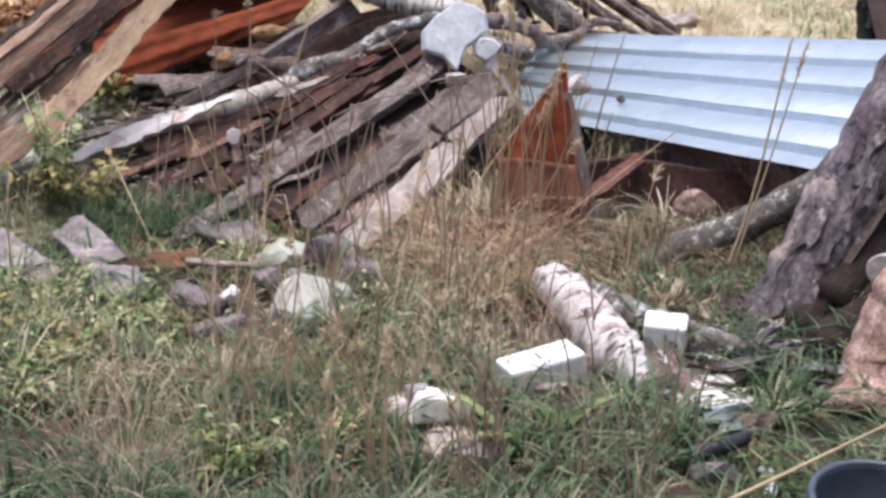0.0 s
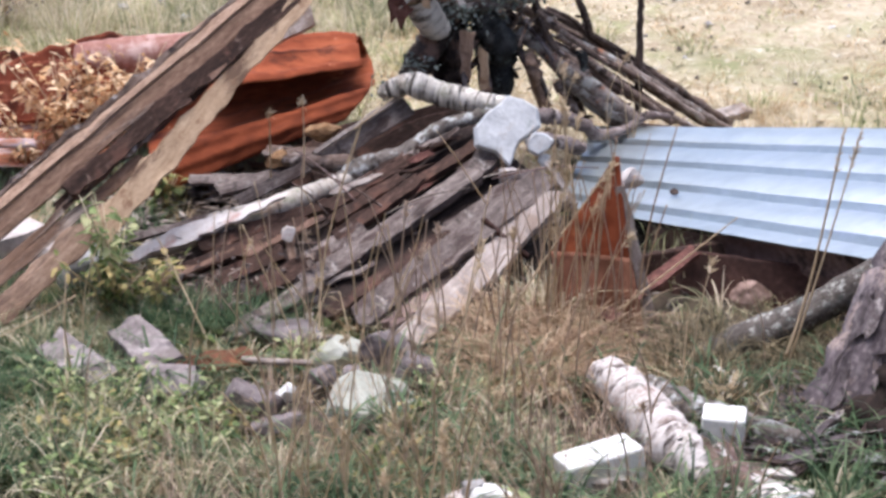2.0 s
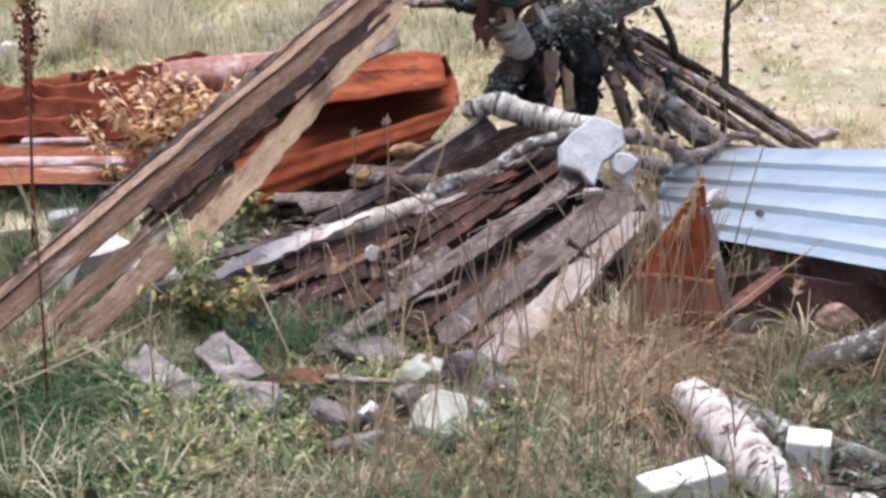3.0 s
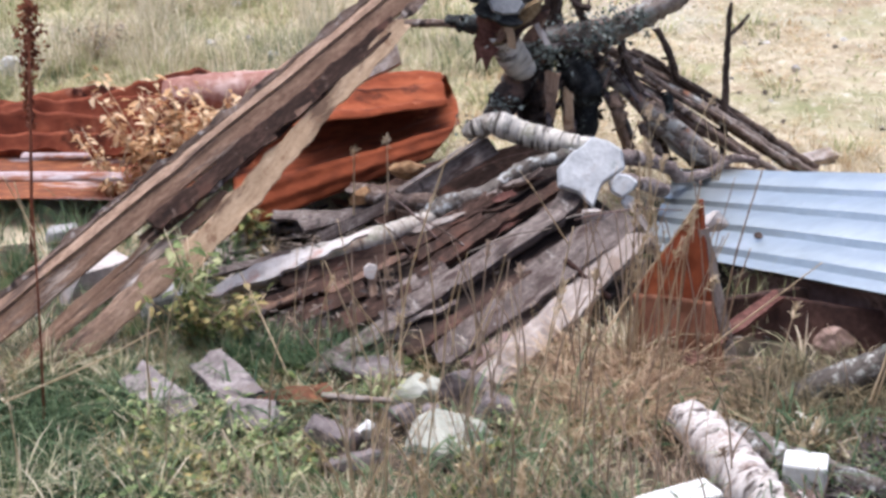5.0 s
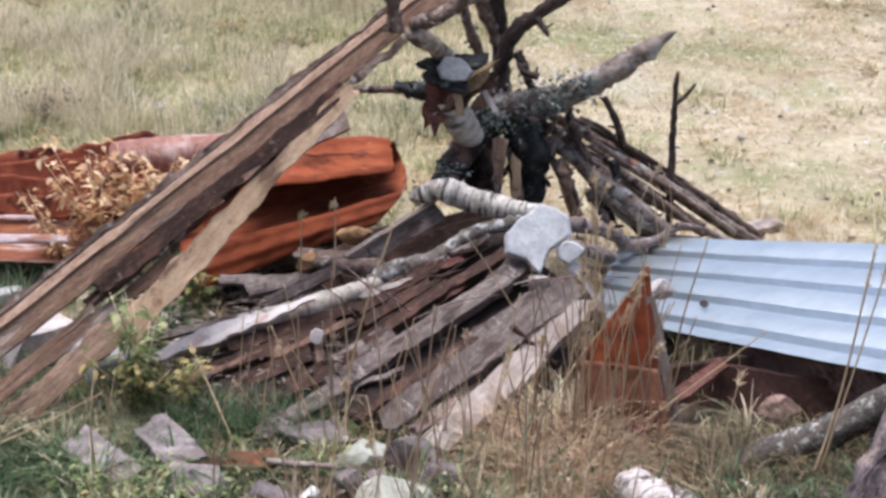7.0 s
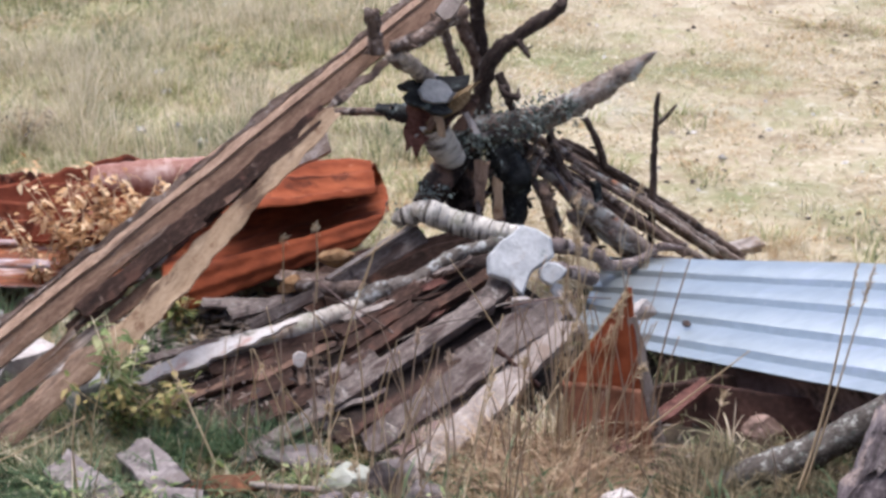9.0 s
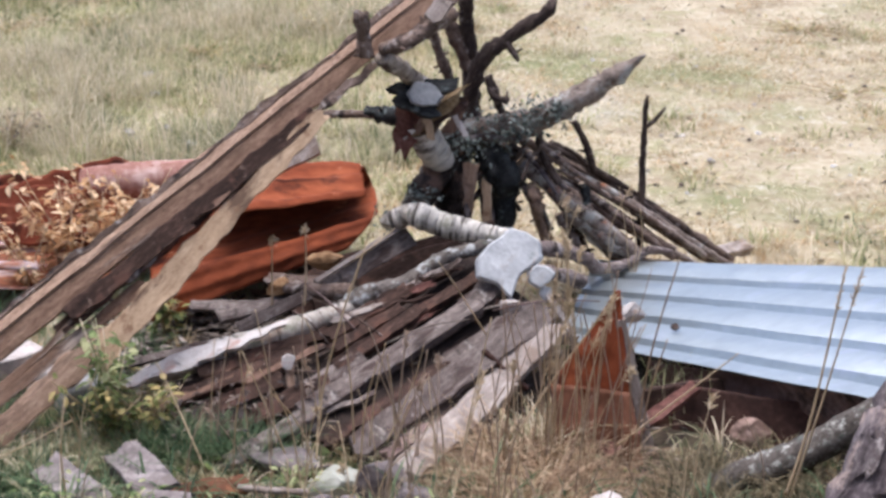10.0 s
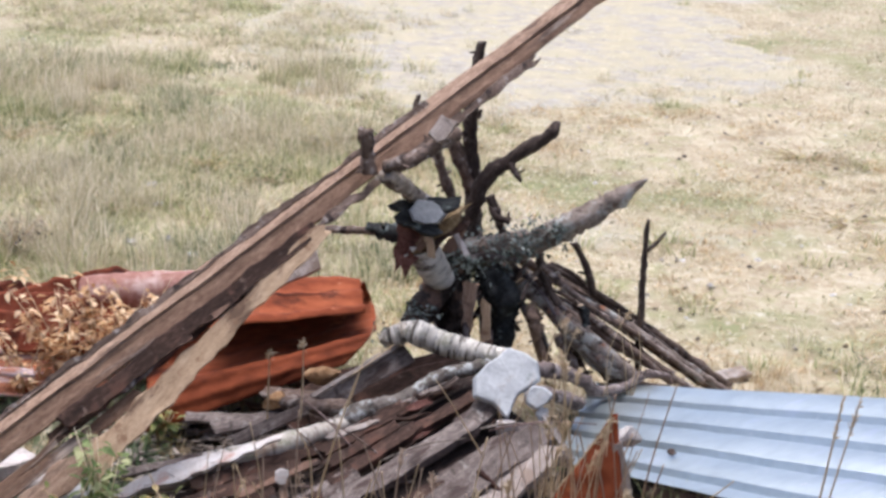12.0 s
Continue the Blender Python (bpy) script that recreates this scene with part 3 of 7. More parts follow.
def leaf_cloud(name, at, toward, length, width, mat, parent=None, label="", curl=0.3):
    """Many single leaves in one mesh: at and toward are arrays of places and directions."""
    n = len(at)
    d = toward / np.linalg.norm(toward, axis=1, keepdims=True)
    side = np.cross(d, np.array([0, 0, 1.0]) + np.random.RandomState(n).uniform(-0.4, 0.4, (n, 3)))
    side /= np.linalg.norm(side, axis=1, keepdims=True)
    up = np.cross(side, d)
    L, W = length[:, None], width[:, None]
    v = np.zeros((n, 8, 3))
    v[:, 0] = at
    for k, (u, w) in enumerate(((0.35, 0.5), (0.72, 0.36))):
        c = at + d * L * u - up * L * curl * u * u
        v[:, 1 + 3 * k] = c - side * W * w + up * W * 0.15
        v[:, 2 + 3 * k] = c
        v[:, 3 + 3 * k] = c + side * W * w + up * W * 0.15
    v[:, 7] = at + d * L - up * L * curl
    fs = [(0, 3, 2), (0, 2, 1), (2, 3, 6, 5), (1, 2, 5, 4), (5, 6, 7), (4, 5, 7)]
    faces = [tuple(8 * i + k for k in f) for i in range(n) for f in fs]
    return solid(name, v.reshape(-1, 3), faces, mat, parent, label)


def tufts(n, box, seed, per, spread, keep=None):
    """Roots in tufts, and the way each blade leans out of its tuft."""
    r = np.random.RandomState(seed)
    c = scatter(n, box, seed, keep)
    k = r.randint(per[0], per[1], n)
    idx = np.repeat(np.arange(n), k)
    a = r.uniform(0, 2 * np.pi, len(idx))
    d = spread * np.sqrt(r.rand(len(idx)))
    p = c[idx] + np.stack([np.cos(a) * d, np.sin(a) * d, np.zeros(len(idx))], 1)
    return p, a + r.normal(0, 0.5, len(idx)), idx


# ---- ground ----
def make_ground():
    xs = [0.15 * i for i in range(-40, 41)]
    ys = [1.5 + 0.15 * i for i in range(0, 130)]
    xs = [-600, -200, -80, -40, -20, -10] + xs + [10, 20, 40, 80, 200, 600]
    ys = [-300, -80, -20, -6, -2] + ys + [25, 32, 45, 70, 120, 250, 600, 1200]
    verts = [(x, y, ground_z(x, y) if abs(x) < 7 and 0 < y < 22 else 0) for y in ys for x in xs]
    k = len(xs)
    faces = [(j * k + i, j * k + i + 1, (j + 1) * k + i + 1, (j + 1) * k + i) for j in range(len(ys) - 1) for i in range(k - 1)]
    m = material("dry turf and soil", [(0.17, 0.135, 0.09), (0.32, 0.265, 0.18), (0.44, 0.38, 0.27), (0.53, 0.475, 0.37)], 2.2, rough=1.0, bump=0.25, fine=11, patch=[((0.2, 0.2, 0.1), 0.55, 0.55), ((0.27, 0.26, 0.14), 2.4, 0.6), ((0.25, 0.19, 0.12), 4.5, 0.6), ((0.5, 0.46, 0.37), 9, 0.62), ((0.4, 0.37, 0.31), 0.3, 0.6)])
    return tagged(solid("ground", verts, faces, m), "dry trampled grass and bare soil with green patches", "ground", kind="structure")


make_ground()

def make_soil():
    """Dark trampled soil under and before the heaps, a thin uneven cover on the ground."""
    verts, faces, rows, nx, ny = [], [], {}, 90, 80
    for j in range(ny + 1):
        for i in range(nx + 1):
            x, y = -3.6 + 7.0 * i / nx, 2.4 + 4.8 * j / ny
            e = math.hypot((x - 0.1) / 2.9, (y - 4.7) / 2.1) + 0.22 * noise.noise(Vector((x * 1.7, y * 1.7, 3))) + 0.1 * noise.noise(Vector((x * 6, y * 6, 8)))
            rows[i, j] = len(verts)
            verts.append((x, y, ground_z(x, y) + 0.002 + (0.012 if e < 0.8 else 0.012 - (e - 0.8) * 0.25) + 0.006 * noise.noise(Vector((x * 12, y * 12, 1)))))
    faces = [(rows[i, j], rows[i + 1, j], rows[i + 1, j + 1], rows[i, j + 1]) for j in range(ny) for i in range(nx)]
    m = material("dark soil with moss and litter", [(0.018, 0.013, 0.009), (0.052, 0.038, 0.026), (0.12, 0.092, 0.06)], 5, rough=1.0, bump=0.8, fine=9, patch=[((0.05, 0.07, 0.022), 3, 0.58), ((0.2, 0.15, 0.085), 7, 0.62)])
    return tagged(solid("soil", verts, faces, m), "dark soil with moss and litter around the heaps", "soil", kind="structure")


make_soil()

def make_gravel():
    """A pale gravelled patch in the meadow, let into the ground at its edge."""
    nx, ny, verts = 60, 50, []
    for j in range(ny + 1):
        for i in range(nx + 1):
            x, y = -2.5 + 7.0 * i / nx, 10.5 + 10.5 * j / ny
            e = math.hypot((x - 1.1) / 2.4, (y - 16.2) / 4.0) + 0.3 * noise.noise(Vector((x * 0.8, y * 0.8, 6))) + 0.16 * noise.noise(Vector((x * 3, y * 3, 8)))
            verts.append((x, y, ground_z(x, y) + (0.012 if e < 0.8 else 0.012 - (e - 0.8) * 0.1)))
    k = nx + 1
    faces = [(j * k + i, j * k + i + 1, (j + 1) * k + i + 1, (j + 1) * k + i) for j in range(ny) for i in range(nx)]
    m = material("pale gravel", [(0.22, 0.2, 0.165), (0.33, 0.305, 0.26), (0.44, 0.415, 0.37)], 9, rough=1.0, bump=0.6, fine=8, patch=[((0.38, 0.34, 0.24), 2.2, 0.5), ((0.42, 0.365, 0.26), 6, 0.55)])
    return tagged(solid("gravel", verts, faces, m), "pale grey gravel patch in the dry meadow", "gravel", kind="structure")


make_gravel()

FACE = (0.1, -0.75, 0.66)


# ---- leaning split timber ----
def leaning_timber():
    thing = new("leaning_timber")
    thing.location = (-1.755, 4.803, 0.020)
    tagged(thing, "long split timber with bark edges leaning on a branch pile", "timber")
    bpy.context.view_layer.update()
    face = (0.340, -0.747, 0.571)
    foot, top = Vector((-1.755, 4.803, 0.020)), Vector((1.027, 7.362, 1.712))
    slab("upper_plank", foot, top, 0.056, 0.034, "tan_wood", (-0.15, -0.6, 0.78), seed=3, taper=0.9, wane=0.01, parent=thing, segs=50, label="greyed tan top edge of the timber")
    # front of the same beam; browner wood paints in the shade on this side
    slab("face_plank", (-1.673, 4.834, 0.012), (1.057, 7.351, 1.679), 0.066, 0.04, "split_wood", face, seed=5, taper=0.85, wane=0.012, parent=thing, segs=50, label="brown split face of the timber, darkened as its shaded side")
    slab("bark_strip", (-0.930, 5.427, 0.408), (-0.196, 6.115, 0.872), 0.056, 0.022, "dark_shade_bark", face, seed=12, wane=0.012, ragged=0.03, parent=thing, segs=60, label="strip of dark bark along the split")
    slab("bark_strip", (-0.202, 6.125, 0.861), (0.596, 6.870, 1.359), 0.03, 0.022, "brown_bark", face, seed=14, wane=0.014, ragged=0.05, parent=thing, segs=50, label="thin strip of brown bark")
    slab("bark_strip", (-1.403, 5.149, 0.263), (0.179, 6.600, 1.220), 0.02, 0.03, "brown_bark", face, seed=13, wane=0.016, ragged=0.05, parent=thing, segs=70, label="rough brown bark on the top edge")
    slab("narrow_plank", (-1.377, 5.014, 0.058), (-0.731, 5.601, 0.443), 0.044, 0.024, "split_wood", face, seed=8, taper=0.9, wane=0.01, parent=thing, segs=34, label="narrow brown split plank")
    slab("splinter_plank", (-1.360, 5.030, 0.070), (-0.900, 5.482, 0.398), 0.026, 0.02, "split_wood", face, seed=15, taper=0.7, wane=0.014, parent=thing, segs=24)
    slab("lower_plank", (-0.170, 6.122, 0.862), (-0.863, 5.386, 0.276), 0.048, 0.03, "fresh_tan", face, seed=16, taper=2.1, wane=0.016, parent=thing, segs=34, ragged=0.04, label="pale tan split plank")
    slab("foot_plank", (-0.815, 5.460, 0.336), (-1.265, 5.035, 0.020), 0.085, 0.028, "tan_wood", face, seed=9, taper=0.85, wane=0.016, parent=thing, segs=30, ragged=0.05, label="weathered foot of the split plank")
    # loose plates of bark along the split
    rnd = random.Random(17)
    a, b = Vector((-0.982, 5.407, 0.345)), Vector((-0.392, 5.946, 0.714))
    slab("bark_plank", a, b, 0.036, 0.016, "dark_shade_bark", face, seed=18, wane=0.012, ragged=0.03, parent=thing, segs=50, label="dark bark between the planks")
    a, b = a + Vector((0, -0.03, 0.01)), b + Vector((0, -0.03, 0.01))
    for k in range(9):
        u = 0.8 * (k + rnd.random()) / 9
        c = a.lerp(b, u) + Vector((rnd.uniform(-0.012, 0.012), rnd.uniform(-0.015, 0.015), rnd.uniform(-0.02, 0.02)))
        d = ((b - a).normalized() + Vector((rnd.uniform(-0.1, 0.1), 0, rnd.uniform(-0.1, 0.1)))) * rnd.uniform(0.08, 0.2)
        slab("bark_plate", c, c + d, rnd.uniform(0.012, 0.03), rnd.uniform(0.006, 0.012), rnd.choice(["brown_bark", "brown_wood", "red_bark", "dark_shade_bark"]), (0.3 + rnd.uniform(-0.2, 0.2), -0.75, 0.6), seed=800 + k, wane=0.01, ragged=0.05, segs=8, parent=thing)
    limb("twig_stub", [(0.146, 6.600, 1.209), (0.158, 6.600, 1.256)], [0.012, 0.008], "dark_bark", parent=thing, seed=4)


leaning_timber()


# ---- pale corrugated sheet ----
def ribbed(u, v):
    """Trapezoid ribs standing up along the sheet."""
    p = (v * 4.45 + 0.3) % 1.0
    if p < 0.7:
        return 0.027 + 0.004 * math.sin(math.pi * p / 0.7)
    if p < 0.8:
        return 0.027 * (0.8 - p) / 0.1
    if p < 0.87:
        return 0.0
    return 0.027 * (p - 0.87) / 0.13


roof_sheet = sheet("corrugated_sheet", ((0.686, 6.022, 0.052), (1.601, 4.980, 0.265), (2.022, 5.650, 0.456), (0.875, 6.700, 0.110)), ribbed, 24, 252, "zinc", smooth=False, label="silver galvanised corrugated roofing sheet propped over old boards", category="roofing sheet", rumple=0.006)
bm = bmesh.new()
bmesh.ops.create_cone(bm, segments=10, radius1=0.016, radius2=0.012, depth=0.006, cap_ends=True)
nail = part("nail_hole", bm, "dark_bark", roof_sheet, "dark rusty nail hole")
nail.matrix_world = Matrix.Translation((1.049, 5.850, 0.196)) @ pose(0, 0, 0, 30, 0, 0)

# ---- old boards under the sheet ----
# first board is added to fill a shaded gap; both have shade in their colour
slab("old_board", (0.797, 5.420, 0.056), (1.159, 5.500, 0.076), 0.15, 0.03, "dark_shade_bark", (0.1, -0.9, 0.2), "added dark board standing in for shade behind the rusty plate", seed=114, wane=0.01)
slab("old_board", (0.990, 5.438, 0.050), (1.642, 5.200, 0.054), 0.2, 0.03, "rust_dark", (0.3, -0.9, 0.25), "brown board under the roofing sheet, shade put into its colour", seed=14, wane=0.01)
sheet("iron_sheet_scrap", ((0.960, 5.760, 0.000), (1.600, 5.130, 0.010), (1.560, 5.080, 0.262), (0.950, 5.765, 0.108)), lambda u, v: 0.0, 20, 8, "brown_panel", label="brown rusty panel leaning under the roofing sheet", rumple=0.02)
rock("brown_stone", (1.234, 5.300, 0.047), (0.14, 0.09, 0.1), "brown_stone", "rusty brown stone under the roofing sheet", seed=15)
slab("rusty_bar", (0.727, 5.150, 0.052), (1.048, 5.420, 0.161), 0.048, 0.018, "red_bark", (-0.3, -0.6, 0.7), "reddish brown slat lying in the grass", "bar", seed=16)

# ---- board heap ----
UPB = (-0.38, -0.74, 0.56)
HEAP = "boards in the heap"
WORN = "weathered grey slab board lying in the heap"
# the darkest boards here have the shade of gaps and pole in their colour
HEAP_BOARDS = (
    ((0.115, 5.005, 0.063), (0.450, 5.555, 0.126), 0.118, 0.03, "pale_wood", "broad bleached board at the foot of the heap"),
    ((0.426, 5.554, 0.130), (0.622, 5.768, 0.220), 0.125, 0.03, "pale_wood", "bleached board end in the heap"),
    ((-0.043, 5.162, 0.059), (0.606, 5.854, 0.248), 0.107, 0.035, "grey_wood", WORN),
    ((0.053, 5.115, 0.057), (0.303, 5.468, 0.079), 0.047, 0.03, "pink_bark", "short pinkish slab low in the heap"),
    ((0.044, 5.158, 0.046), (0.411, 5.603, 0.117), 0.047, 0.03, "dark_bark", "dark bark strip in the heap"),
    ((-0.132, 5.220, 0.050), (0.252, 5.633, 0.144), 0.055, 0.03, "dark_shade_bark", "dark brown slat in the heap"),
    ((0.252, 5.633, 0.144), (0.520, 5.868, 0.242), 0.065, 0.03, "grey_wood", "grey bark slab in the heap"),
    ((-0.208, 5.394, 0.078), (0.364, 5.854, 0.268), 0.082, 0.04, "grey_wood", WORN),
    ((0.315, 5.822, 0.251), (0.496, 6.040, 0.344), 0.086, 0.035, "grey_wood", "grey board end under the pale stone"),
    ((-0.197, 5.381, 0.068), (0.013, 5.482, 0.107), 0.016, 0.012, "grey_wood", "thin grey lath on the heap"),
    ((-0.283, 5.449, 0.085), (-0.029, 5.640, 0.164), 0.063, 0.035, "grey_wood", "short grey slab in the heap"),
    ((-0.112, 5.600, 0.156), (0.173, 5.840, 0.256), 0.049, 0.03, "dark_shade_bark", "dark brown bark slab in the heap"),
    ((-0.123, 5.676, 0.179), (0.104, 5.860, 0.255), 0.042, 0.03, "dark_shade_bark", "narrow dark brown slat in the heap"),
    ((0.046, 5.737, 0.205), (0.371, 6.002, 0.315), 0.050, 0.03, "dark_shade_bark", "dark brown bark slab in the heap"),
    ((-0.143, 5.727, 0.199), (0.284, 6.058, 0.336), 0.050, 0.035, "dark_shade_bark", "dark bark slab under the lichen branch"),
    ((-0.118, 5.779, 0.245), (0.042, 5.856, 0.275), 0.023, 0.012, "pale_wood", "short pale lath under the lichen branch"),
    ((-0.488, 5.273, 0.059), (-0.139, 5.526, 0.123), 0.073, 0.035, "dark_shade_bark", "dark brown slab low in the heap"),
    ((-0.421, 5.077, 0.054), (-0.164, 5.432, 0.073), 0.082, 0.035, "grey_wood", "grey flat slab low in the heap"),
    ((-0.596, 5.384, 0.057), (-0.287, 5.556, 0.126), 0.063, 0.03, "dark_shade_bark", "dark brown slab under the birch pole"),
    ((-0.578, 5.491, 0.105), (-0.217, 5.670, 0.175), 0.056, 0.03, "dark_shade_bark", "dark brown slab under the birch pole"),
    ((-0.549, 5.589, 0.133), (-0.144, 5.769, 0.202), 0.049, 0.03, "dark_shade_bark", "dark bark slab under the birch pole"),
    ((-0.665, 5.443, 0.086), (-0.454, 5.563, 0.134), 0.044, 0.03, "brown_wood", "brown slat under the birch pole"),
    ((-0.396, 5.524, 0.131), (-0.161, 5.672, 0.190), 0.026, 0.02, "brown_wood", "narrow red-brown slat in the heap"),
    ((0.083, 5.636, 0.166), (0.314, 5.807, 0.236), 0.019, 0.015, "brown_wood", "narrow red-brown slat in the heap"),
    ((-0.026, 5.293, 0.059), (0.231, 5.550, 0.123), 0.018, 0.015, "pink_bark", "narrow pinkish slat in the heap"),
)
for i, (a, b, w, th, mt, lb) in enumerate(HEAP_BOARDS):
    slab("heap_board", a, b, w * 0.88, th, mt, UPB, lb, seed=21 + i, wane=0.009, group=HEAP, ragged=0.03, segs=34, twist=0.15 * (-1) ** i)
# boards that carry the visible ones; gap shade is put into their near-black colour
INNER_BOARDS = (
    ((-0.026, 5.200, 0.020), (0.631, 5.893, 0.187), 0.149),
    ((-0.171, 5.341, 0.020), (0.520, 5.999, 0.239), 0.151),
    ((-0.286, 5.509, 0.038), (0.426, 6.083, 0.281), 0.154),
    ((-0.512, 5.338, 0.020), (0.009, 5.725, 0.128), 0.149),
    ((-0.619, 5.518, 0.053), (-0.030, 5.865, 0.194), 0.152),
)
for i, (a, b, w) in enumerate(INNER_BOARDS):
    slab("heap_board", a, b, w, 0.03, "rotten_wood", UPB, "dark board inside the heap, standing in for gap shade", seed=60 + i, wane=0.02, group=HEAP)
# boards added deep in the hollow under the birch log, coloured dark as its shade
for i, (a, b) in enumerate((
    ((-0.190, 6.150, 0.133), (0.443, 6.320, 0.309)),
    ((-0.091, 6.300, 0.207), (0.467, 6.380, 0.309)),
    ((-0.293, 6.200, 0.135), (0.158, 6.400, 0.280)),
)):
    slab("heap_board", a, b, 0.14, 0.05, "dark_shade_bark", UPB, "added board in the heap's hollow, shade in its colour", seed=340 + i, wane=0.03, group=HEAP)
# inner slab that carries the upper boards and darkens the gaps behind them
for i, (a, b) in enumerate((
    ((-0.127, 6.000, 0.064), (0.442, 6.300, 0.294)),
)):
    slab("heap_board", a, b, 0.16, 0.09, "dark_bark", UPB, "thick dark slab inside the heap", seed=40 + i, wane=0.02, group=HEAP)

birch_pole = limb("birch_pole", [(-0.525, 5.690, 0.162), (-0.371, 5.730, 0.190), (-0.227, 5.790, 0.223), (-0.120, 5.870, 0.232), (-0.060, 5.930, 0.240)], [0.046, 0.044, 0.039, 0.033, 0.022], "birch_grey", "greyish-white birch pole lying along the board heap", "pole", lump=0.1, seed=31, sides=14, ends=(None, None))
limb("peeled_end", [(-0.766, 5.630, 0.090), (-0.668, 5.650, 0.118), (-0.533, 5.680, 0.155), (-0.406, 5.720, 0.182)], [0.008, 0.034, 0.045, 0.036], "white_wood", "white split end of the pole", parent=birch_pole, seed=131, lump=0.16, sides=14)
slab("peeled_face", (-0.803, 5.560, 0.110), (-0.593, 5.600, 0.178), 0.03, 0.014, "white_wood", (-0.1, -0.6, 0.78), seed=132, taper=2.2, wane=0.008, ragged=0.05, parent=birch_pole, label="bright split face at the end of the pole")
slab("peeled_face", (-0.593, 5.600, 0.178), (-0.309, 5.700, 0.257), 0.066, 0.014, "white_wood", (-0.1, -0.6, 0.78), seed=135, taper=0.3, wane=0.008, ragged=0.05, parent=birch_pole, label="bright split face at the end of the pole")
slab("grey_lath", (-0.826, 5.740, 0.099), (-0.320, 5.900, 0.168), 0.03, 0.015, "grey_wood", (0, -0.5, 0.8), "thin grey lath behind the birch pole", seed=30)
limb("lichen_branch", [(-0.135, 5.900, 0.222), (-0.037, 5.945, 0.262), (0.129, 6.000, 0.301), (0.268, 6.060, 0.369), (0.437, 6.100, 0.408)], [0.028, 0.033, 0.03, 0.026, 0.022], "silver_lichen", "crooked lichen-covered branch lying along the heap", lump=0.3, seed=32, sides=12)
limb("sawn_branch", [(-0.307, 6.100, 0.243), (-0.167, 6.050, 0.245), (-0.063, 5.980, 0.271)], [0.02, 0.028, 0.03], "brown_bark", "short thick branch with a pale sawn end", seed=34, ends=(None, "cut_wood"), sides=12)
limb("birch_log", [(0.130, 6.205, 0.486), (0.180, 6.200, 0.474), (0.260, 6.190, 0.447), (0.350, 6.160, 0.436), (0.440, 6.120, 0.431), (0.490, 6.100, 0.437)], [0.030, 0.046, 0.045, 0.041, 0.036, 0.026], "birch_ring", "short ringed birch log on top of the heap", "log", lump=0.16, seed=33, sides=18, ends=(None, None))
limb("broken_limb", [(0.045, 6.215, 0.440), (0.085, 6.215, 0.462), (0.150, 6.210, 0.480)], [0.016, 0.034, 0.036], "birch_grey", "broken grey butt beside the birch log", lump=0.35, seed=35, sides=12)
slab("grey_plank", (-0.156, 6.050, 0.266), (0.149, 6.230, 0.392), 0.07, 0.02, "grey_wood", (0.35, -0.75, 0.55), "broad grey plank leaning against the birch log", seed=36)
slab("pale_lath", (-0.181, 6.020, 0.298), (0.123, 6.220, 0.433), 0.016, 0.014, "pale_wood", (0.3, -0.5, 0.8), "thin pale lath along the grey plank", seed=236)
slab("grey_plank", (-0.522, 6.000, 0.171), (-0.248, 6.100, 0.206), 0.06, 0.015, "grey_wood", (0, -0.4, 0.9), "weathered grey plank lying flat beside the heap", seed=37)
slab("grey_plank", (-0.629, 6.100, 0.174), (-0.289, 6.100, 0.170), 0.05, 0.012, "grey_wood", (0, -0.4, 0.9), "grey plank lying flat beside the heap", seed=38)
slab("grey_plank", (-0.448, 5.930, 0.156), (-0.206, 6.050, 0.240), 0.045, 0.012, "grey_wood", (0.3, -0.5, 0.7), "narrow grey plank beside the heap", seed=39)
slab("grey_plank", (-0.376, 6.250, 0.221), (-0.170, 6.200, 0.226), 0.05, 0.014, "brown_bark", (0, -0.4, 0.9), "short brown plank beside the heap", seed=45)
slab("board_tip", (-0.350, 6.700, 0.513), (-0.202, 6.750, 0.570), 0.07, 0.03, "pale_wood", (0.3, -0.7, 0.6), "grey board end above the rusty sheet", seed=46)

flat_rock("flat_stone", (0.484, 5.950, 0.405), 0.21, 0.222, 0.036, "pale_stone", "large bluish-white broken stone on top of the heap", (-33, 0, 0), 6, 12, rim=(1.0, 1.08, 0.98, 1.0, 0.75, 0.82, 1.04, 1.22, 0.9, 1.25, 0.58, 0.66))
flat_rock("flat_stone", (0.585, 5.920, 0.354), 0.096, 0.09, 0.045, "pale_stone", "small bluish-white stone on the board heap", (-20, -10, 0), 9, 7, rim=(1.1, 0.85, 1.0, 0.95, 0.9, 1.05, 0.85))
flat_rock("flat_stone", (0.604, 5.900, 0.297), 0.05, 0.055, 0.025, "pale_stone", "thin bluish-white flake under the stones", (-15, 25, 0), 19, 5)
flat_rock("flat_stone", (0.573, 5.890, 0.226), 0.13, 0.1, 0.04, "slab_stone", "grey stone wedged under the pale ones", (-30, 20, 0), 29, 6)
rock("top_stone", (0.474, 5.870, 0.261), (0.075, 0.04, 0.07), "plaster", "pinkish broken plaster on the board heap", seed=43, flat=5)
slab("pale_lath", (0.609, 5.880, 0.301), (0.687, 5.840, 0.176), 0.018, 0.012, "plaster", FACE, "short pale lath at the end of the heap", seed=47, wane=0.006)
slab("pale_lath", (-0.153, 5.850, 0.189), (0.276, 6.000, 0.360), 0.02, 0.012, "pale_wood", FACE, "long thin pale lath under the lichen branch", seed=48, wane=0.006)
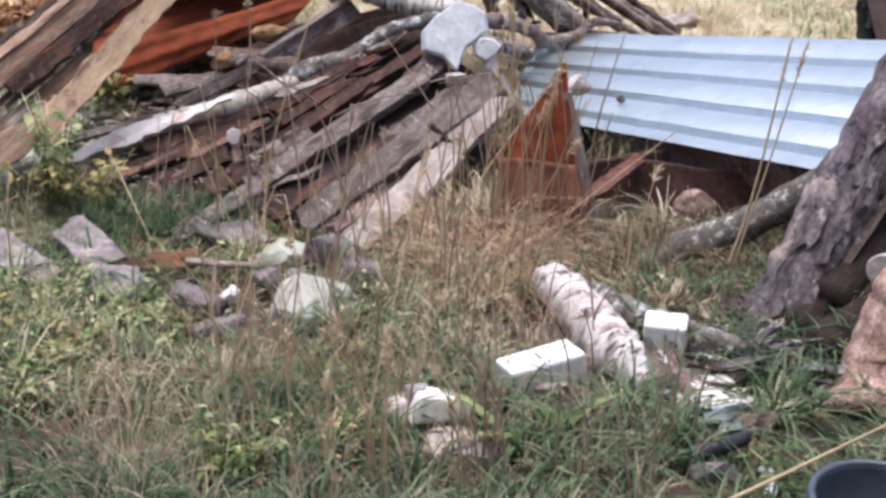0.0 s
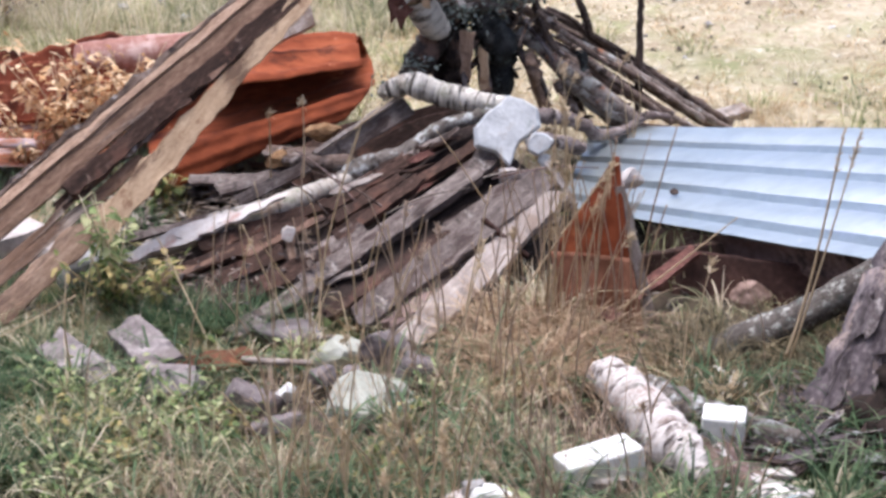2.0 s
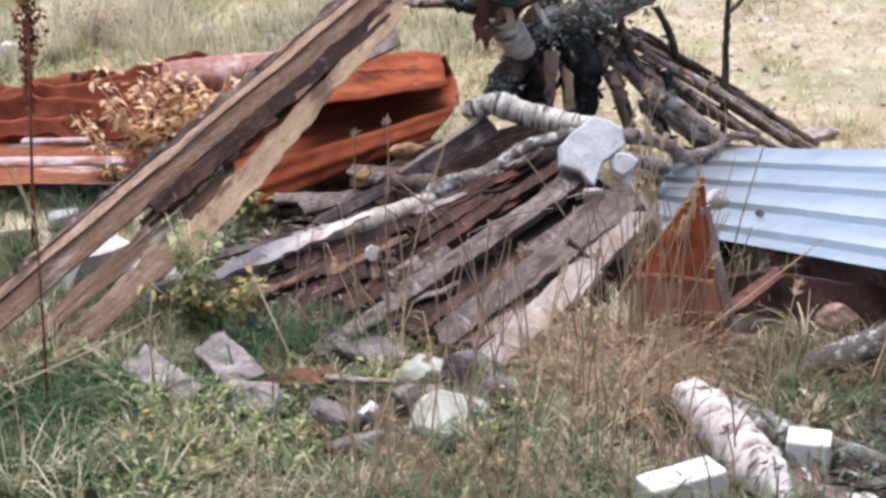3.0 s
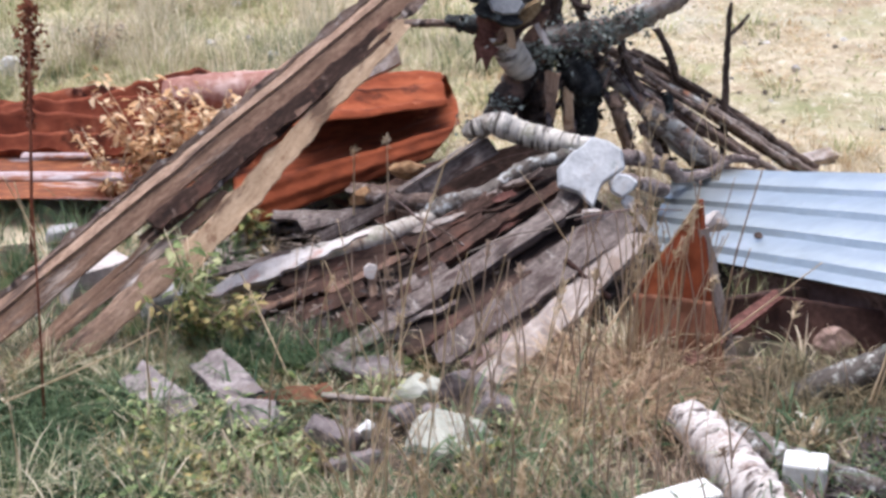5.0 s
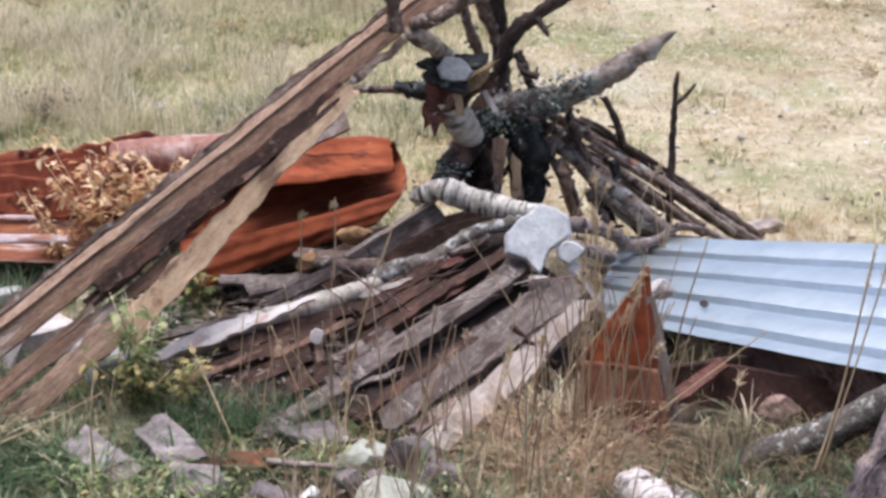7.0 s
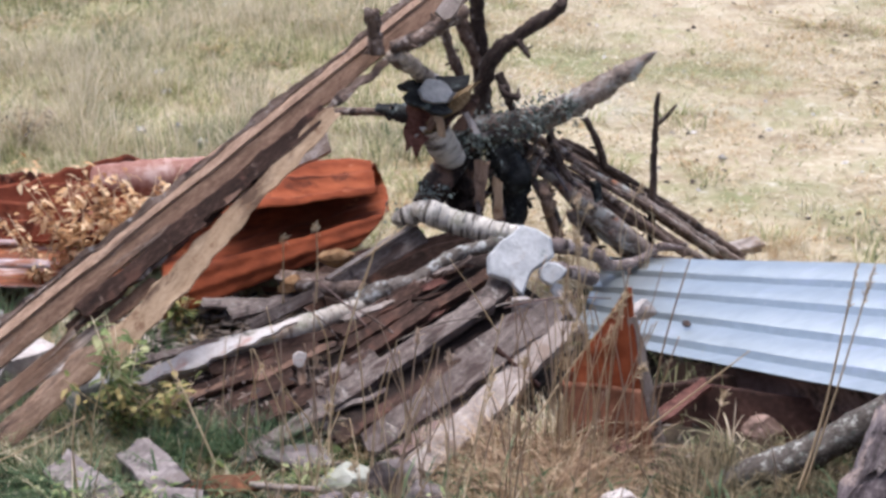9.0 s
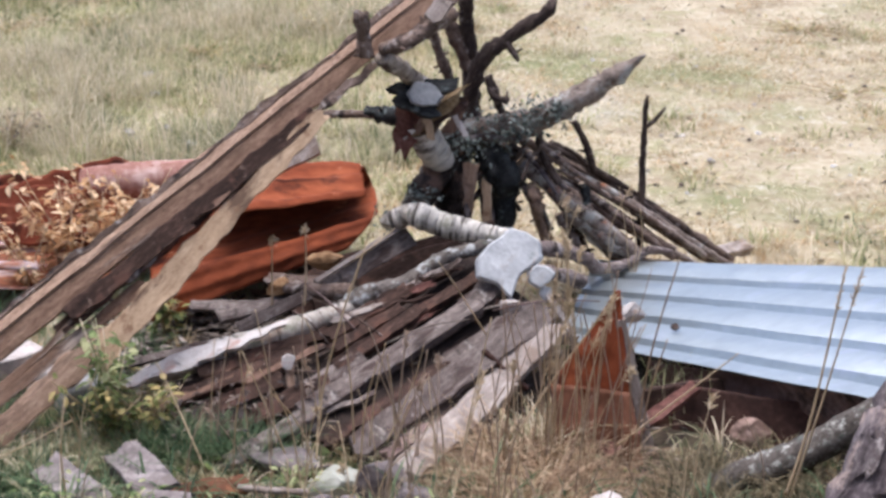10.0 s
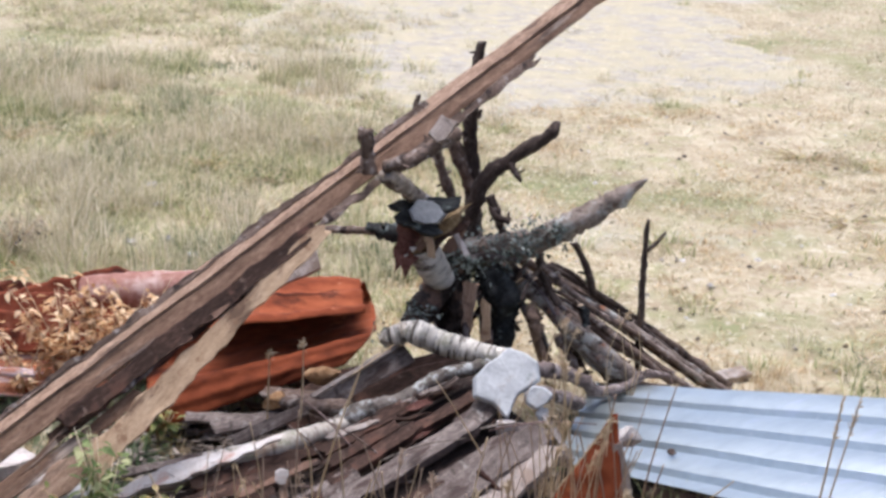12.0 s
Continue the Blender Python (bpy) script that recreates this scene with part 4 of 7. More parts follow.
slab("pale_lath", (0.629, 5.880, 0.275), (0.691, 5.840, 0.181), 0.02, 0.01, "pale_wood", FACE, "short pale lath at the end of the heap", seed=148)
flat_rock("pale_flake", (-0.261, 5.500, 0.213), 0.05, 0.055, 0.014, "white_wood", "small white flake standing on the boards", (-20, 10, 0), 153, 7)
slab("wood_chip", (-0.258, 5.510, 0.188), (-0.247, 5.470, 0.118), 0.028, 0.012, "tan_wood", (0.1, -0.85, 0.5), "tan chip of wood standing on the boards", "wood piece", seed=154, wane=0.01, ragged=0.04, segs=8)
limb("rusty_rod", [(0.373, 5.600, 0.213), (0.448, 5.580, 0.147), (0.523, 5.560, 0.089)], [0.009, 0.011, 0.008], "rust_dark", "rusty rod across the boards", "rod", seed=49)

rh = random.Random(31)
for i in range(60):
    u, w = rh.random(), rh.random()
    lo = Vector((-0.413, 5.450, -0.048)).lerp(Vector((0.527, 5.750, 0.147)), u)
    hi = Vector((-0.578, 5.700, 0.085)).lerp(Vector((0.386, 6.050, 0.363)), u)
    c = lo.lerp(hi, w) + Vector((0, -0.02, 0.03))
    ln = rh.uniform(0.025, 0.09)
    d = Vector((0.62 + rh.uniform(-0.5, 0.4), 0.55 + rh.uniform(-0.5, 0.3), 0.2 + rh.uniform(-0.25, 0.2))).normalized() * ln
    slab("bark_chip", c, c + d, rh.uniform(0.006, 0.018), rh.uniform(0.004, 0.01), rh.choice(["dark_bark", "red_bark", "brown_bark", "dark_shade_bark", "dark_shade_bark", "red_bark"]), (rh.uniform(-0.7, 0.3), -0.6, 0.7), "loose chip of bark lying on the heap", "bark", seed=600 + i, wane=0.012, ragged=0.04, group="bark chips", segs=5)
for i in range(7):
    u = rh.random()
    a = Vector((-0.674, 5.500, 0.010)).lerp(Vector((0.417, 5.850, 0.209)), u) + Vector((rh.uniform(-0.1, 0.1), 0, 0.05))
    d = Vector((rh.uniform(-1, 1), rh.uniform(-0.3, 0.3), rh.uniform(-0.1, 0.4))).normalized() * rh.uniform(0.15, 0.4)
    limb("dry_twig", [a, a + d * 0.5 + Vector((0, 0, 0.02)), a + d], [0.0035, 0.003, 0.0015], rh.choice(["chips", "pink_bark", "brown_bark"]), "thin dry twig lying over the boards", "twig", "dry twigs", 0.2, 700 + i, 6, step=4)

# dead leaves and straw caught on the lower part of the heap
rd = np.random.RandomState(14)
u, w = rd.rand(150, 1), rd.rand(150, 1)
lo = np.array((-0.646, 5.244, 0.050)) * (1 - u) + np.array((-0.148, 5.183, 0.050)) * u
hi = np.array((-0.668, 5.640, 0.070)) * (1 - u) + np.array((-0.123, 5.800, 0.126)) * u
at = lo * (1 - w) + hi * w + rd.normal(0, 0.012, (150, 3)) + np.array([0, -0.05, 0.05])
tagged(leaf_cloud("leaf_litter", at, rd.normal(0, 1, (150, 3)) * np.array([1, 1, 0.4]), rd.uniform(0.02, 0.05, 150), rd.uniform(0.006, 0.018, 150), "dead_leaf"), "dead brown leaves and straw caught on the heap", "leaves", kind="stuff")

# ---- rusty sheets ----
def crumpled(u, v):
    """Sharp folds along the sheet, bent here and there."""
    w = abs(((v * 4.6 + 0.18 * math.sin(u * 5) + 0.1 * math.sin(u * 13)) % 1.0) - 0.5) * 2
    dent = abs(noise.noise(Vector((u * 4.5, v * 3.0, 7))))
    return 0.09 * w ** 1.5 + 0.03 * (1 - min(1, dent * 4)) * v + 0.03 * max(0, math.sin(u * 8 + 1)) * v


def streaky(u, v):
    w = abs(((v * 3.2 + 0.04 * math.sin(u * 7)) % 1.0) - 0.5) * 2
    return 0.045 * w


sheet("rusty_sheet", ((-2.148, 6.795, 0.140), (-0.775, 6.734, 0.120), (-0.928, 7.200, 0.285), (-2.274, 7.300, 0.175)), crumpled, 90, 90, "rust_red", label="dark red rusty corrugated sheet lying crumpled", rumple=0.06, category="roofing sheet")
streaked = sheet("rusty_sheet", ((-2.060, 6.449, 0.070), (-0.959, 6.437, 0.070), (-1.023, 6.958, 0.130), (-2.214, 7.027, 0.130)), streaky, 80, 60, "rust_streaked", label="rusty corrugated sheet with pale worn and highlight streaks", rumple=0.012, category="roofing sheet")
# pale strips laid on the ridges paint in their highlights
sheet("worn_ridge", ((-2.043, 6.432, 0.180), (-1.219, 6.444, 0.180), (-1.233, 6.487, 0.200), (-2.060, 6.500, 0.200)), lambda u, v: 0.012 * math.sin(math.pi * v), 60, 6, "zinc_glint", rumple=0.006, parent=streaked)["label"] = "pale zinc ridge with its highlight painted in"
sheet("worn_ridge", ((-1.646, 6.639, 0.200), (-1.366, 6.639, 0.200), (-1.404, 6.675, 0.210), (-1.631, 6.675, 0.210)), lambda u, v: 0.01 * math.sin(math.pi * v), 40, 6, "zinc_glint", rumple=0.006, parent=streaked)["label"] = "pale zinc ridge with its highlight painted in"
loft("folded_rusty_sheet",
     [(-0.780, 6.160, 0.085), (-0.779, 6.180, 0.156), (-0.785, 6.260, 0.217), (-0.822, 6.550, 0.109), (-0.866, 6.950, 0.085), (-0.820, 7.200, 0.241), (-0.700, 7.000, 0.422), (-0.640, 6.650, 0.427), (-0.600, 6.300, 0.432)],
     [(-0.081, 6.380, 0.287), (-0.025, 6.410, 0.343), (0.027, 6.500, 0.382), (0.030, 6.750, 0.313), (0.027, 7.100, 0.261), (-0.005, 7.200, 0.318), (-0.036, 7.000, 0.418), (-0.026, 6.750, 0.440), (-0.013, 6.520, 0.444)],
     "rust", 60, 130, wave=0.014, waves=10, rumple=0.011, label="bent rusty iron sheet folded over with a dark hollow inside", category="roofing sheet", seed=5)
limb("rusty_drum", [(-1.127, 7.050, 0.313), (-0.860, 7.000, 0.352), (-0.409, 6.950, 0.387)], [0.075, 0.08, 0.075], "rust_pale", "pale rusty pipe lying behind the crumpled sheet", "pipe", lump=0.06, seed=6, sides=20)

rock("rotten_wood", (-0.141, 6.200, 0.318), (0.15, 0.08, 0.075), "amber_wood", "amber piece of rotten wood behind the heap", "wood piece", turn=(0, 8, 10), seed=171, flat=4)
rock("rotten_wood", (-0.316, 6.100, 0.248), (0.1, 0.06, 0.05), "amber_wood", "amber piece of rotten wood beside the heap", "wood piece", turn=(0, -10, 20), seed=172, flat=4)
rq2 = random.Random(19)
for i in range(16):
    c = Vector((-0.436, 6.543, 0.040)).lerp(Vector((0.036, 6.744, 0.080)), rq2.random()) + Vector((0, rq2.uniform(-0.15, 0.15), rq2.uniform(0, 0.04)))
    a = rq2.uniform(-0.5, 0.9)
    slab("wood_fragment", c, c + Vector((math.cos(a), math.sin(a), rq2.uniform(-0.1, 0.3))) * rq2.uniform(0.08, 0.2), rq2.uniform(0.015, 0.04), rq2.uniform(0.008, 0.02), rq2.choice(["pale_wood", "brown_bark", "fresh_tan", "grey_wood", "brown_wood"]), (rq2.uniform(-0.4, 0.4), -0.5, 0.7), "broken piece of board lying behind the birch pole", "wood piece", seed=560 + i, wane=0.012, ragged=0.04, group="wood fragments", segs=6)

# ---- rusty plate ----
def rusty_plate():
    plate = sheet("rusty_plate", ((0.560, 5.260, 0.227), (0.811, 5.240, 0.207), (0.777, 5.320, 0.530), (0.763, 5.320, 0.527)), lambda u, v: 0.012 * math.sin(u * 3.1) * (1 - v), 14, 18, "rust", label="pointed rusty iron plate standing in the grass", rumple=0.012, category="metal plate")
    slab("edge_rail", (0.880, 5.240, 0.030), (0.778, 5.300, 0.440), 0.034, 0.016, "pale_wood", (0, -1, 0.1), seed=7, parent=plate, segs=8)


rusty_plate()
sheet("rusty_plate", ((0.575, 5.150, 0.010), (0.850, 5.150, 0.010), (0.812, 5.230, 0.225), (0.562, 5.230, 0.255)), lambda u, v: 0.014 * math.sin(u * 7 + 2 * v), 18, 14, "rust_dull", label="lower rust-red piece of rusty plate", rumple=0.01, category="metal plate")
rock("pale_shard", (0.840, 5.480, 0.400), (0.085, 0.03, 0.075), "white_wood", "pale shard behind the rusty plate", seed=17, flat=5)

# ---- branch pile ----
PILE = "branches in the pile"
TH = "thin dark branch leaning in the pile"


def stick(points, radii, mat="brown_bark", label=TH, seed=1, ends=(None, None), name="branch", lump=0.3, sides=10):
    """A branch of the pile, with a few broken spurs along it."""
    ob = limb(name, points, radii, mat, label, "branch", PILE, lump, seed, sides, ends)
    rnd = random.Random(seed)
    if max(radii) > 0.013:
        for k in range(rnd.randint(2, 5) + (len(points) > 3) * 2):
            i = rnd.randrange(len(points) - 1)
            u = rnd.random()
            c = Vector(points[i]).lerp(Vector(points[i + 1]), u)
            w = radii[i] * (1 - u) + radii[i + 1] * u
            along = (Vector(points[i + 1]) - Vector(points[i])).normalized()
            d = (Vector((rnd.uniform(-1, 1), rnd.uniform(-1, 0.3), rnd.uniform(-1, 1))).cross(along).normalized() + along * rnd.uniform(-0.2, 0.6)).normalized()
            tip = c + d * (w + rnd.uniform(0.008, 0.03))
            limb("spur", [c + d * w * 0.6, tip], [min(0.008, w * 0.5), 0.003], mat, parent=ob, seed=seed + k, sides=6, step=3)
    return ob


stick([(0.486, 6.760, 0.151), (0.466, 6.760, 0.380), (0.434, 6.740, 0.605)], [0.05, 0.045, 0.045], "charred_bark", "thick blackened post in the middle of the pile", 51, sides=14)
stick([(0.433, 6.600, 0.598), (0.500, 6.580, 0.506), (0.502, 6.600, 0.400), (0.499, 6.650, 0.230)], [0.046, 0.066, 0.05, 0.044], "black_bark", "blackened swollen stump hanging in the pile", 52, sides=16)
stick([(0.150, 6.460, 0.390), (0.244, 6.550, 0.517), (0.330, 6.640, 0.665)], [0.05, 0.056, 0.05], "charred_bark", "thick lichen-grown trunk piece in the pile", 53, sides=14)
stick([(0.315, 6.580, 0.324), (0.300, 6.620, 0.480), (0.335, 6.650, 0.640)], [0.066, 0.07, 0.06], "charred_bark", "dark trunk piece under the pile", 50, sides=14)
stick([(0.268, 6.530, 0.575), (0.222, 6.490, 0.651), (0.181, 6.460, 0.734)], [0.046, 0.058, 0.056], "birch_ring", "short birch stub jutting from the pile", 54, ("cut_wood", "brown_wood"), "birch_stub", 0.12, 16)
stick([(0.309, 6.720, 0.612), (0.453, 6.660, 0.667), (0.618, 6.620, 0.717), (0.787, 6.580, 0.821), (0.905, 6.560, 0.906), (1.005, 6.550, 0.982)], [0.06, 0.058, 0.05, 0.044, 0.036, 0.004], "spear_bark", "thick lichen-grown branch with a split pointed end", 55, sides=14)
stick([(0.365, 6.700, 0.675), (0.401, 6.680, 0.901), (0.520, 6.660, 1.023), (0.645, 6.650, 1.111), (0.667, 6.650, 1.154)], [0.032, 0.032, 0.028, 0.026, 0.016], "dark_bark", seed=56)
stick([(0.505, 6.640, 1.005), (0.547, 6.620, 0.938)], [0.014, 0.008], "dark_bark", seed=57)
stick([(0.389, 6.740, 0.665), (0.374, 6.780, 0.941), (0.358, 6.800, 1.133), (0.371, 6.850, 1.253), (0.391, 6.880, 1.412)], [0.033, 0.031, 0.026, 0.025, 0.016], "dark_bark", seed=58)
stick([(0.386, 6.780, 1.138), (0.397, 6.780, 1.171)], [0.012, 0.006], "dark_bark", seed=59)
stick([(0.376, 6.760, 0.870), (0.311, 6.780, 1.016), (0.255, 6.800, 1.140)], [0.03, 0.027, 0.018], "brown_bark", seed=60)
stick([(0.313, 6.700, 0.806), (0.263, 6.700, 0.935), (0.227, 6.700, 1.046)], [0.02, 0.02, 0.016], "brown_bark", seed=61, ends=(None, "cut_wood"))
stick([(0.294, 6.600, 0.778), (0.169, 6.500, 0.889), (0.112, 6.400, 0.962), (0.044, 6.280, 1.035)], [0.032, 0.033, 0.037, 0.03], "knobbly_bark", "pale knobbly branch hooked over the timber", 62)
stick([(-0.017, 6.270, 1.040), (-0.023, 6.270, 1.126), (-0.033, 6.270, 1.182)], [0.03, 0.024, 0.03], "brown_bark", "short upright stub with a pale cut end", 63, (None, "pale_wood"))
stick([(0.036, 6.270, 1.062), (0.119, 6.300, 1.075), (0.203, 6.360, 1.118), (0.296, 6.420, 1.154)], [0.024, 0.028, 0.028, 0.026], "brown_bark", seed=64)
slab("wood_wedge", (0.221, 6.320, 1.160), (0.261, 6.360, 1.215), 0.06, 0.03, "pale_wood", FACE, "pale split wedge of wood in the pile", "wood piece", seed=65, wane=0.01)
stick([(-0.179, 6.620, 0.732), (-0.036, 6.600, 0.738), (0.110, 6.560, 0.741)], [0.014, 0.016, 0.022], "brown_bark", seed=66)
stick([(-0.015, 6.600, 0.756), (0.089, 6.560, 0.745), (0.182, 6.500, 0.736)], [0.02, 0.036, 0.04], "black_bark", "dark rotten limb in the pile", 67, lump=0.5)
slab("bark_flap", (0.138, 6.440, 0.806), (0.123, 6.430, 0.643), 0.1, 0.012, "red_bark", FACE, "hanging red-brown flap of bark", "bark", seed=68, wane=0.03, twist=0.5, ragged=0.06, taper=0.55)
flat_rock("bark_flake", (0.198, 6.410, 0.866), 0.13, 0.105, 0.016, "bark_flake", "blue-grey flake of bark lying on the pile", (-38, 6, 0), 12, 8)
slab("bark_flap", (0.091, 6.460, 0.871), (0.292, 6.500, 0.879), 0.05, 0.02, "black_bark", FACE, "blackened bark behind the grey flake", "bark", seed=271, wane=0.02, ragged=0.05)
slab("bark_flap", (0.087, 6.420, 0.840), (0.220, 6.400, 0.800), 0.045, 0.02, "black_bark", FACE, "blackened bark under the grey flake", "bark", seed=272, wane=0.02, ragged=0.05)
for i, (a, b, w, mt) in enumerate((
    ((0.184, 6.420, 0.728), (0.262, 6.440, 0.806), 0.05, "mossy_wood"),
    ((0.232, 6.430, 0.755), (0.330, 6.450, 0.828), 0.055, "dark_shade_bark"),
    ((0.255, 6.420, 0.800), (0.315, 6.440, 0.868), 0.034, "mossy_wood"),
    ((0.285, 6.440, 0.722), (0.335, 6.450, 0.790), 0.04, "brown_wood"),
    ((0.200, 6.410, 0.772), (0.214, 6.400, 0.728), 0.028, "fresh_tan"),
    ((0.322, 6.440, 0.766), (0.336, 6.430, 0.738), 0.02, "plaster"),
)):
    slab("broken_wood", a, b, w, 0.03, mt, (0.2 * (-1) ** i, -0.9, 0.3), "splintered yellow-brown rotten wood in the pile", "wood piece", seed=273 + i, wane=0.02, ragged=0.07, twist=0.4, taper=0.6, segs=12)
slab("peeled_piece", (0.432, 6.500, 0.480), (0.440, 6.480, 0.360), 0.04, 0.025, "fresh_tan", (-0.2, -0.9, 0.2), "pale split piece of wood in the pile", "wood piece", seed=274, wane=0.012, ragged=0.05, taper=0.7, segs=10)
stick([(0.433, 6.600, 0.886), (0.460, 6.600, 0.822), (0.485, 6.580, 0.752)], [0.02, 0.018, 0.016], "dark_bark", seed=275)
stick([(0.510, 6.560, 0.801), (0.458, 6.560, 0.817), (0.433, 6.580, 0.848)], [0.014, 0.012, 0.006], "dark_bark", seed=276)
slab("bark_flap", (0.185, 6.410, 0.751), (0.221, 6.410, 0.789), 0.04, 0.01, "brown_wood", FACE, "torn brown rim of bark on the birch stub", "bark", seed=69, wane=0.02, ragged=0.05)
slab("peeled_piece", (0.372, 6.480, 0.580), (0.366, 6.470, 0.436), 0.058, 0.03, "tan_wood", (-0.2, -0.9, 0.2), "rounded brown piece of bark in the pile", "wood piece", seed=70, wane=0.02, ragged=0.04, taper=0.75, segs=10)
for i, (pts, rad, mt, en) in enumerate((
    ([(0.504, 6.780, 0.646), (0.786, 6.880, 0.450), (1.120, 6.950, 0.267), (1.471, 6.995, 0.020)], [0.018, 0.02, 0.02, 0.018], "brown_bark", None),
    ([(0.639, 6.800, 0.584), (0.780, 6.850, 0.505), (0.971, 6.900, 0.385), (1.224, 7.000, 0.194), (1.391, 7.164, 0.020)], [0.011, 0.012, 0.013, 0.012, 0.01], "dark_bark", None),
    ([(0.736, 6.560, 0.414), (0.875, 6.600, 0.309), (1.024, 6.600, 0.184)], [0.028, 0.03, 0.026], "spear_bark", "cut_wood"),
    ([(0.603, 6.580, 0.464), (0.634, 6.580, 0.364), (0.734, 7.080, 0.030)], [0.024, 0.024, 0.022], "tan_wood", "cut_wood"),
    ([(0.714, 6.660, 0.408), (0.779, 6.700, 0.283), (0.894, 6.894, 0.030)], [0.016, 0.018, 0.016], "dark_bark", None),
    ([(0.757, 6.660, 0.409), (0.857, 6.700, 0.262), (1.006, 6.903, 0.030)], [0.02, 0.022, 0.02], "brown_bark", None),
    ([(0.630, 6.660, 0.562), (0.715, 6.700, 0.440), (0.755, 6.720, 0.344)], [0.022, 0.022, 0.02], "brown_bark", "cut_wood"),
    ([(0.624, 6.620, 0.684), (0.645, 6.600, 0.581), (0.705, 6.600, 0.472)], [0.012, 0.012, 0.01], "dark_bark", None),
)):
    stick(pts, rad, mt, seed=71 + i, ends=(en, None))
# the bundle of thin sticks sloping down beside the pile
for i, (pts, w, mt) in enumerate((
    ([(0.569, 6.900, 0.552), (0.849, 6.900, 0.437), (1.103, 6.900, 0.275), (1.315, 6.900, 0.109), (1.445, 6.900, 0.037)], 0.0132, "dark_bark"),
    ([(0.696, 6.850, 0.562), (0.796, 6.850, 0.517), (0.870, 6.850, 0.448)], 0.0110, "dark_bark"),
    ([(0.569, 6.750, 0.505), (0.725, 6.750, 0.410), (0.948, 6.750, 0.289), (1.187, 6.750, 0.157)], 0.0173, "brown_bark"),
    ([(0.744, 6.850, 0.457), (1.004, 6.850, 0.326), (1.258, 6.850, 0.162), (1.451, 6.850, 0.041)], 0.0187, "spear_bark"),
    ([(0.714, 6.750, 0.415), (0.904, 6.750, 0.301), (1.108, 6.750, 0.185), (1.291, 6.750, 0.087)], 0.0174, "spear_bark"),
    ([(0.571, 6.650, 0.547), (0.715, 6.650, 0.402), (0.829, 6.650, 0.266), (0.974, 6.650, 0.162)], 0.0299, "spear_bark"),
    ([(0.744, 6.600, 0.368), (0.888, 6.600, 0.260), (1.026, 6.600, 0.169)], 0.0343, "spear_bark"),
    ([(0.598, 6.600, 0.462), (0.652, 6.600, 0.350), (0.683, 6.600, 0.203)], 0.0277, "tan_wood"),
    ([(0.632, 6.650, 0.664), (0.672, 6.650, 0.536), (0.718, 6.650, 0.458)], 0.0149, "dark_bark"),
    ([(0.712, 6.600, 0.350), (0.792, 6.600, 0.226), (0.854, 6.600, 0.134)], 0.0193, "brown_bark"),
    ([(0.842, 6.720, 0.391), (1.012, 6.720, 0.265), (1.184, 6.720, 0.131)], 0.0163, "brown_bark"),
    ([(0.966, 6.820, 0.336), (1.138, 6.820, 0.236), (1.329, 6.820, 0.102)], 0.0155, "spear_bark"),
    ([(0.764, 6.700, 0.397), (0.921, 6.700, 0.272), (1.058, 6.700, 0.156)], 0.0152, "brown_bark"),
    ([(0.632, 6.720, 0.492), (0.810, 6.720, 0.379), (1.013, 6.720, 0.242)], 0.0130, "brown_bark"),
    ([(0.795, 6.800, 0.427), (1.043, 6.800, 0.303), (1.216, 6.800, 0.180)], 0.0121, "brown_bark"),
    ([(0.810, 6.650, 0.458), (0.823, 6.650, 0.391), (0.821, 6.650, 0.334)], 0.0193, "black_bark"),
    ([(0.918, 6.650, 0.197), (1.052, 6.650, 0.146), (1.162, 6.650, 0.128)], 0.0174, "dark_bark"),
    ([(1.078, 6.880, 0.258), (1.266, 6.880, 0.116), (1.407, 6.880, 0.040)], 0.0168, "brown_bark"),
)):
    stick(pts, [w * (1 - 0.15 * k / (len(pts) - 1)) for k in range(len(pts))], mt, seed=820 + i, ends=("cut_wood" if i % 2 else None, None), lump=0.35)
rp_ = random.Random(6)
for i in range(10):
    u = rp_.random()
    a = Vector((0.600, 6.800, 0.560)).lerp(Vector((0.711, 6.700, 0.400)), u)
    e = Vector((1.420, 7.007, 0.020)).lerp(Vector((1.100, 6.914, 0.030)), u)
    a, e = a.lerp(e, rp_.uniform(0, 0.4)), a.lerp(e, rp_.uniform(0.6, 1.0))
    m_ = a.lerp(e, 0.5) + Vector((rp_.uniform(-0.02, 0.02), rp_.uniform(-0.03, 0.03), rp_.uniform(-0.02, 0.03)))
    w = rp_.uniform(0.005, 0.01)
    stick([a, m_, e], [w * 0.9, w, w * 0.7], rp_.choice(["dark_bark", "spear_bark", "brown_bark"]), seed=850 + i, lump=0.35)
limb("forked_twig", [(1.067, 6.850, 0.123), (1.069, 6.880, 0.348), (1.069, 6.900, 0.573), (1.073, 6.900, 0.738)], [0.014, 0.014, 0.013, 0.007], "dark_bark", "forked dry twig standing beside the pile", "twig", lump=0.35, seed=91)
limb("side_twig", [(1.065, 6.900, 0.596), (1.109, 6.900, 0.639), (1.147, 6.900, 0.688)], [0.009, 0.008, 0.005], "dark_bark", parent=bpy.data.objects["forked_twig"], seed=92)
stick([(0.866, 6.800, 0.459), (0.838, 6.800, 0.550), (0.783, 6.800, 0.661)], [0.016, 0.015, 0.012], "dark_bark", seed=93)
stick([(0.590, 6.250, 0.340), (0.712, 6.350, 0.295), (0.806, 6.420, 0.232), (0.864, 6.450, 0.184), (0.976, 6.500, 0.191), (1.052, 6.550, 0.224), (1.151, 6.600, 0.197)], [0.026, 0.028, 0.025, 0.021, 0.018, 0.017, 0.013], "fork_bark", "crooked pinkish branch lying at the sheet's edge", 94)
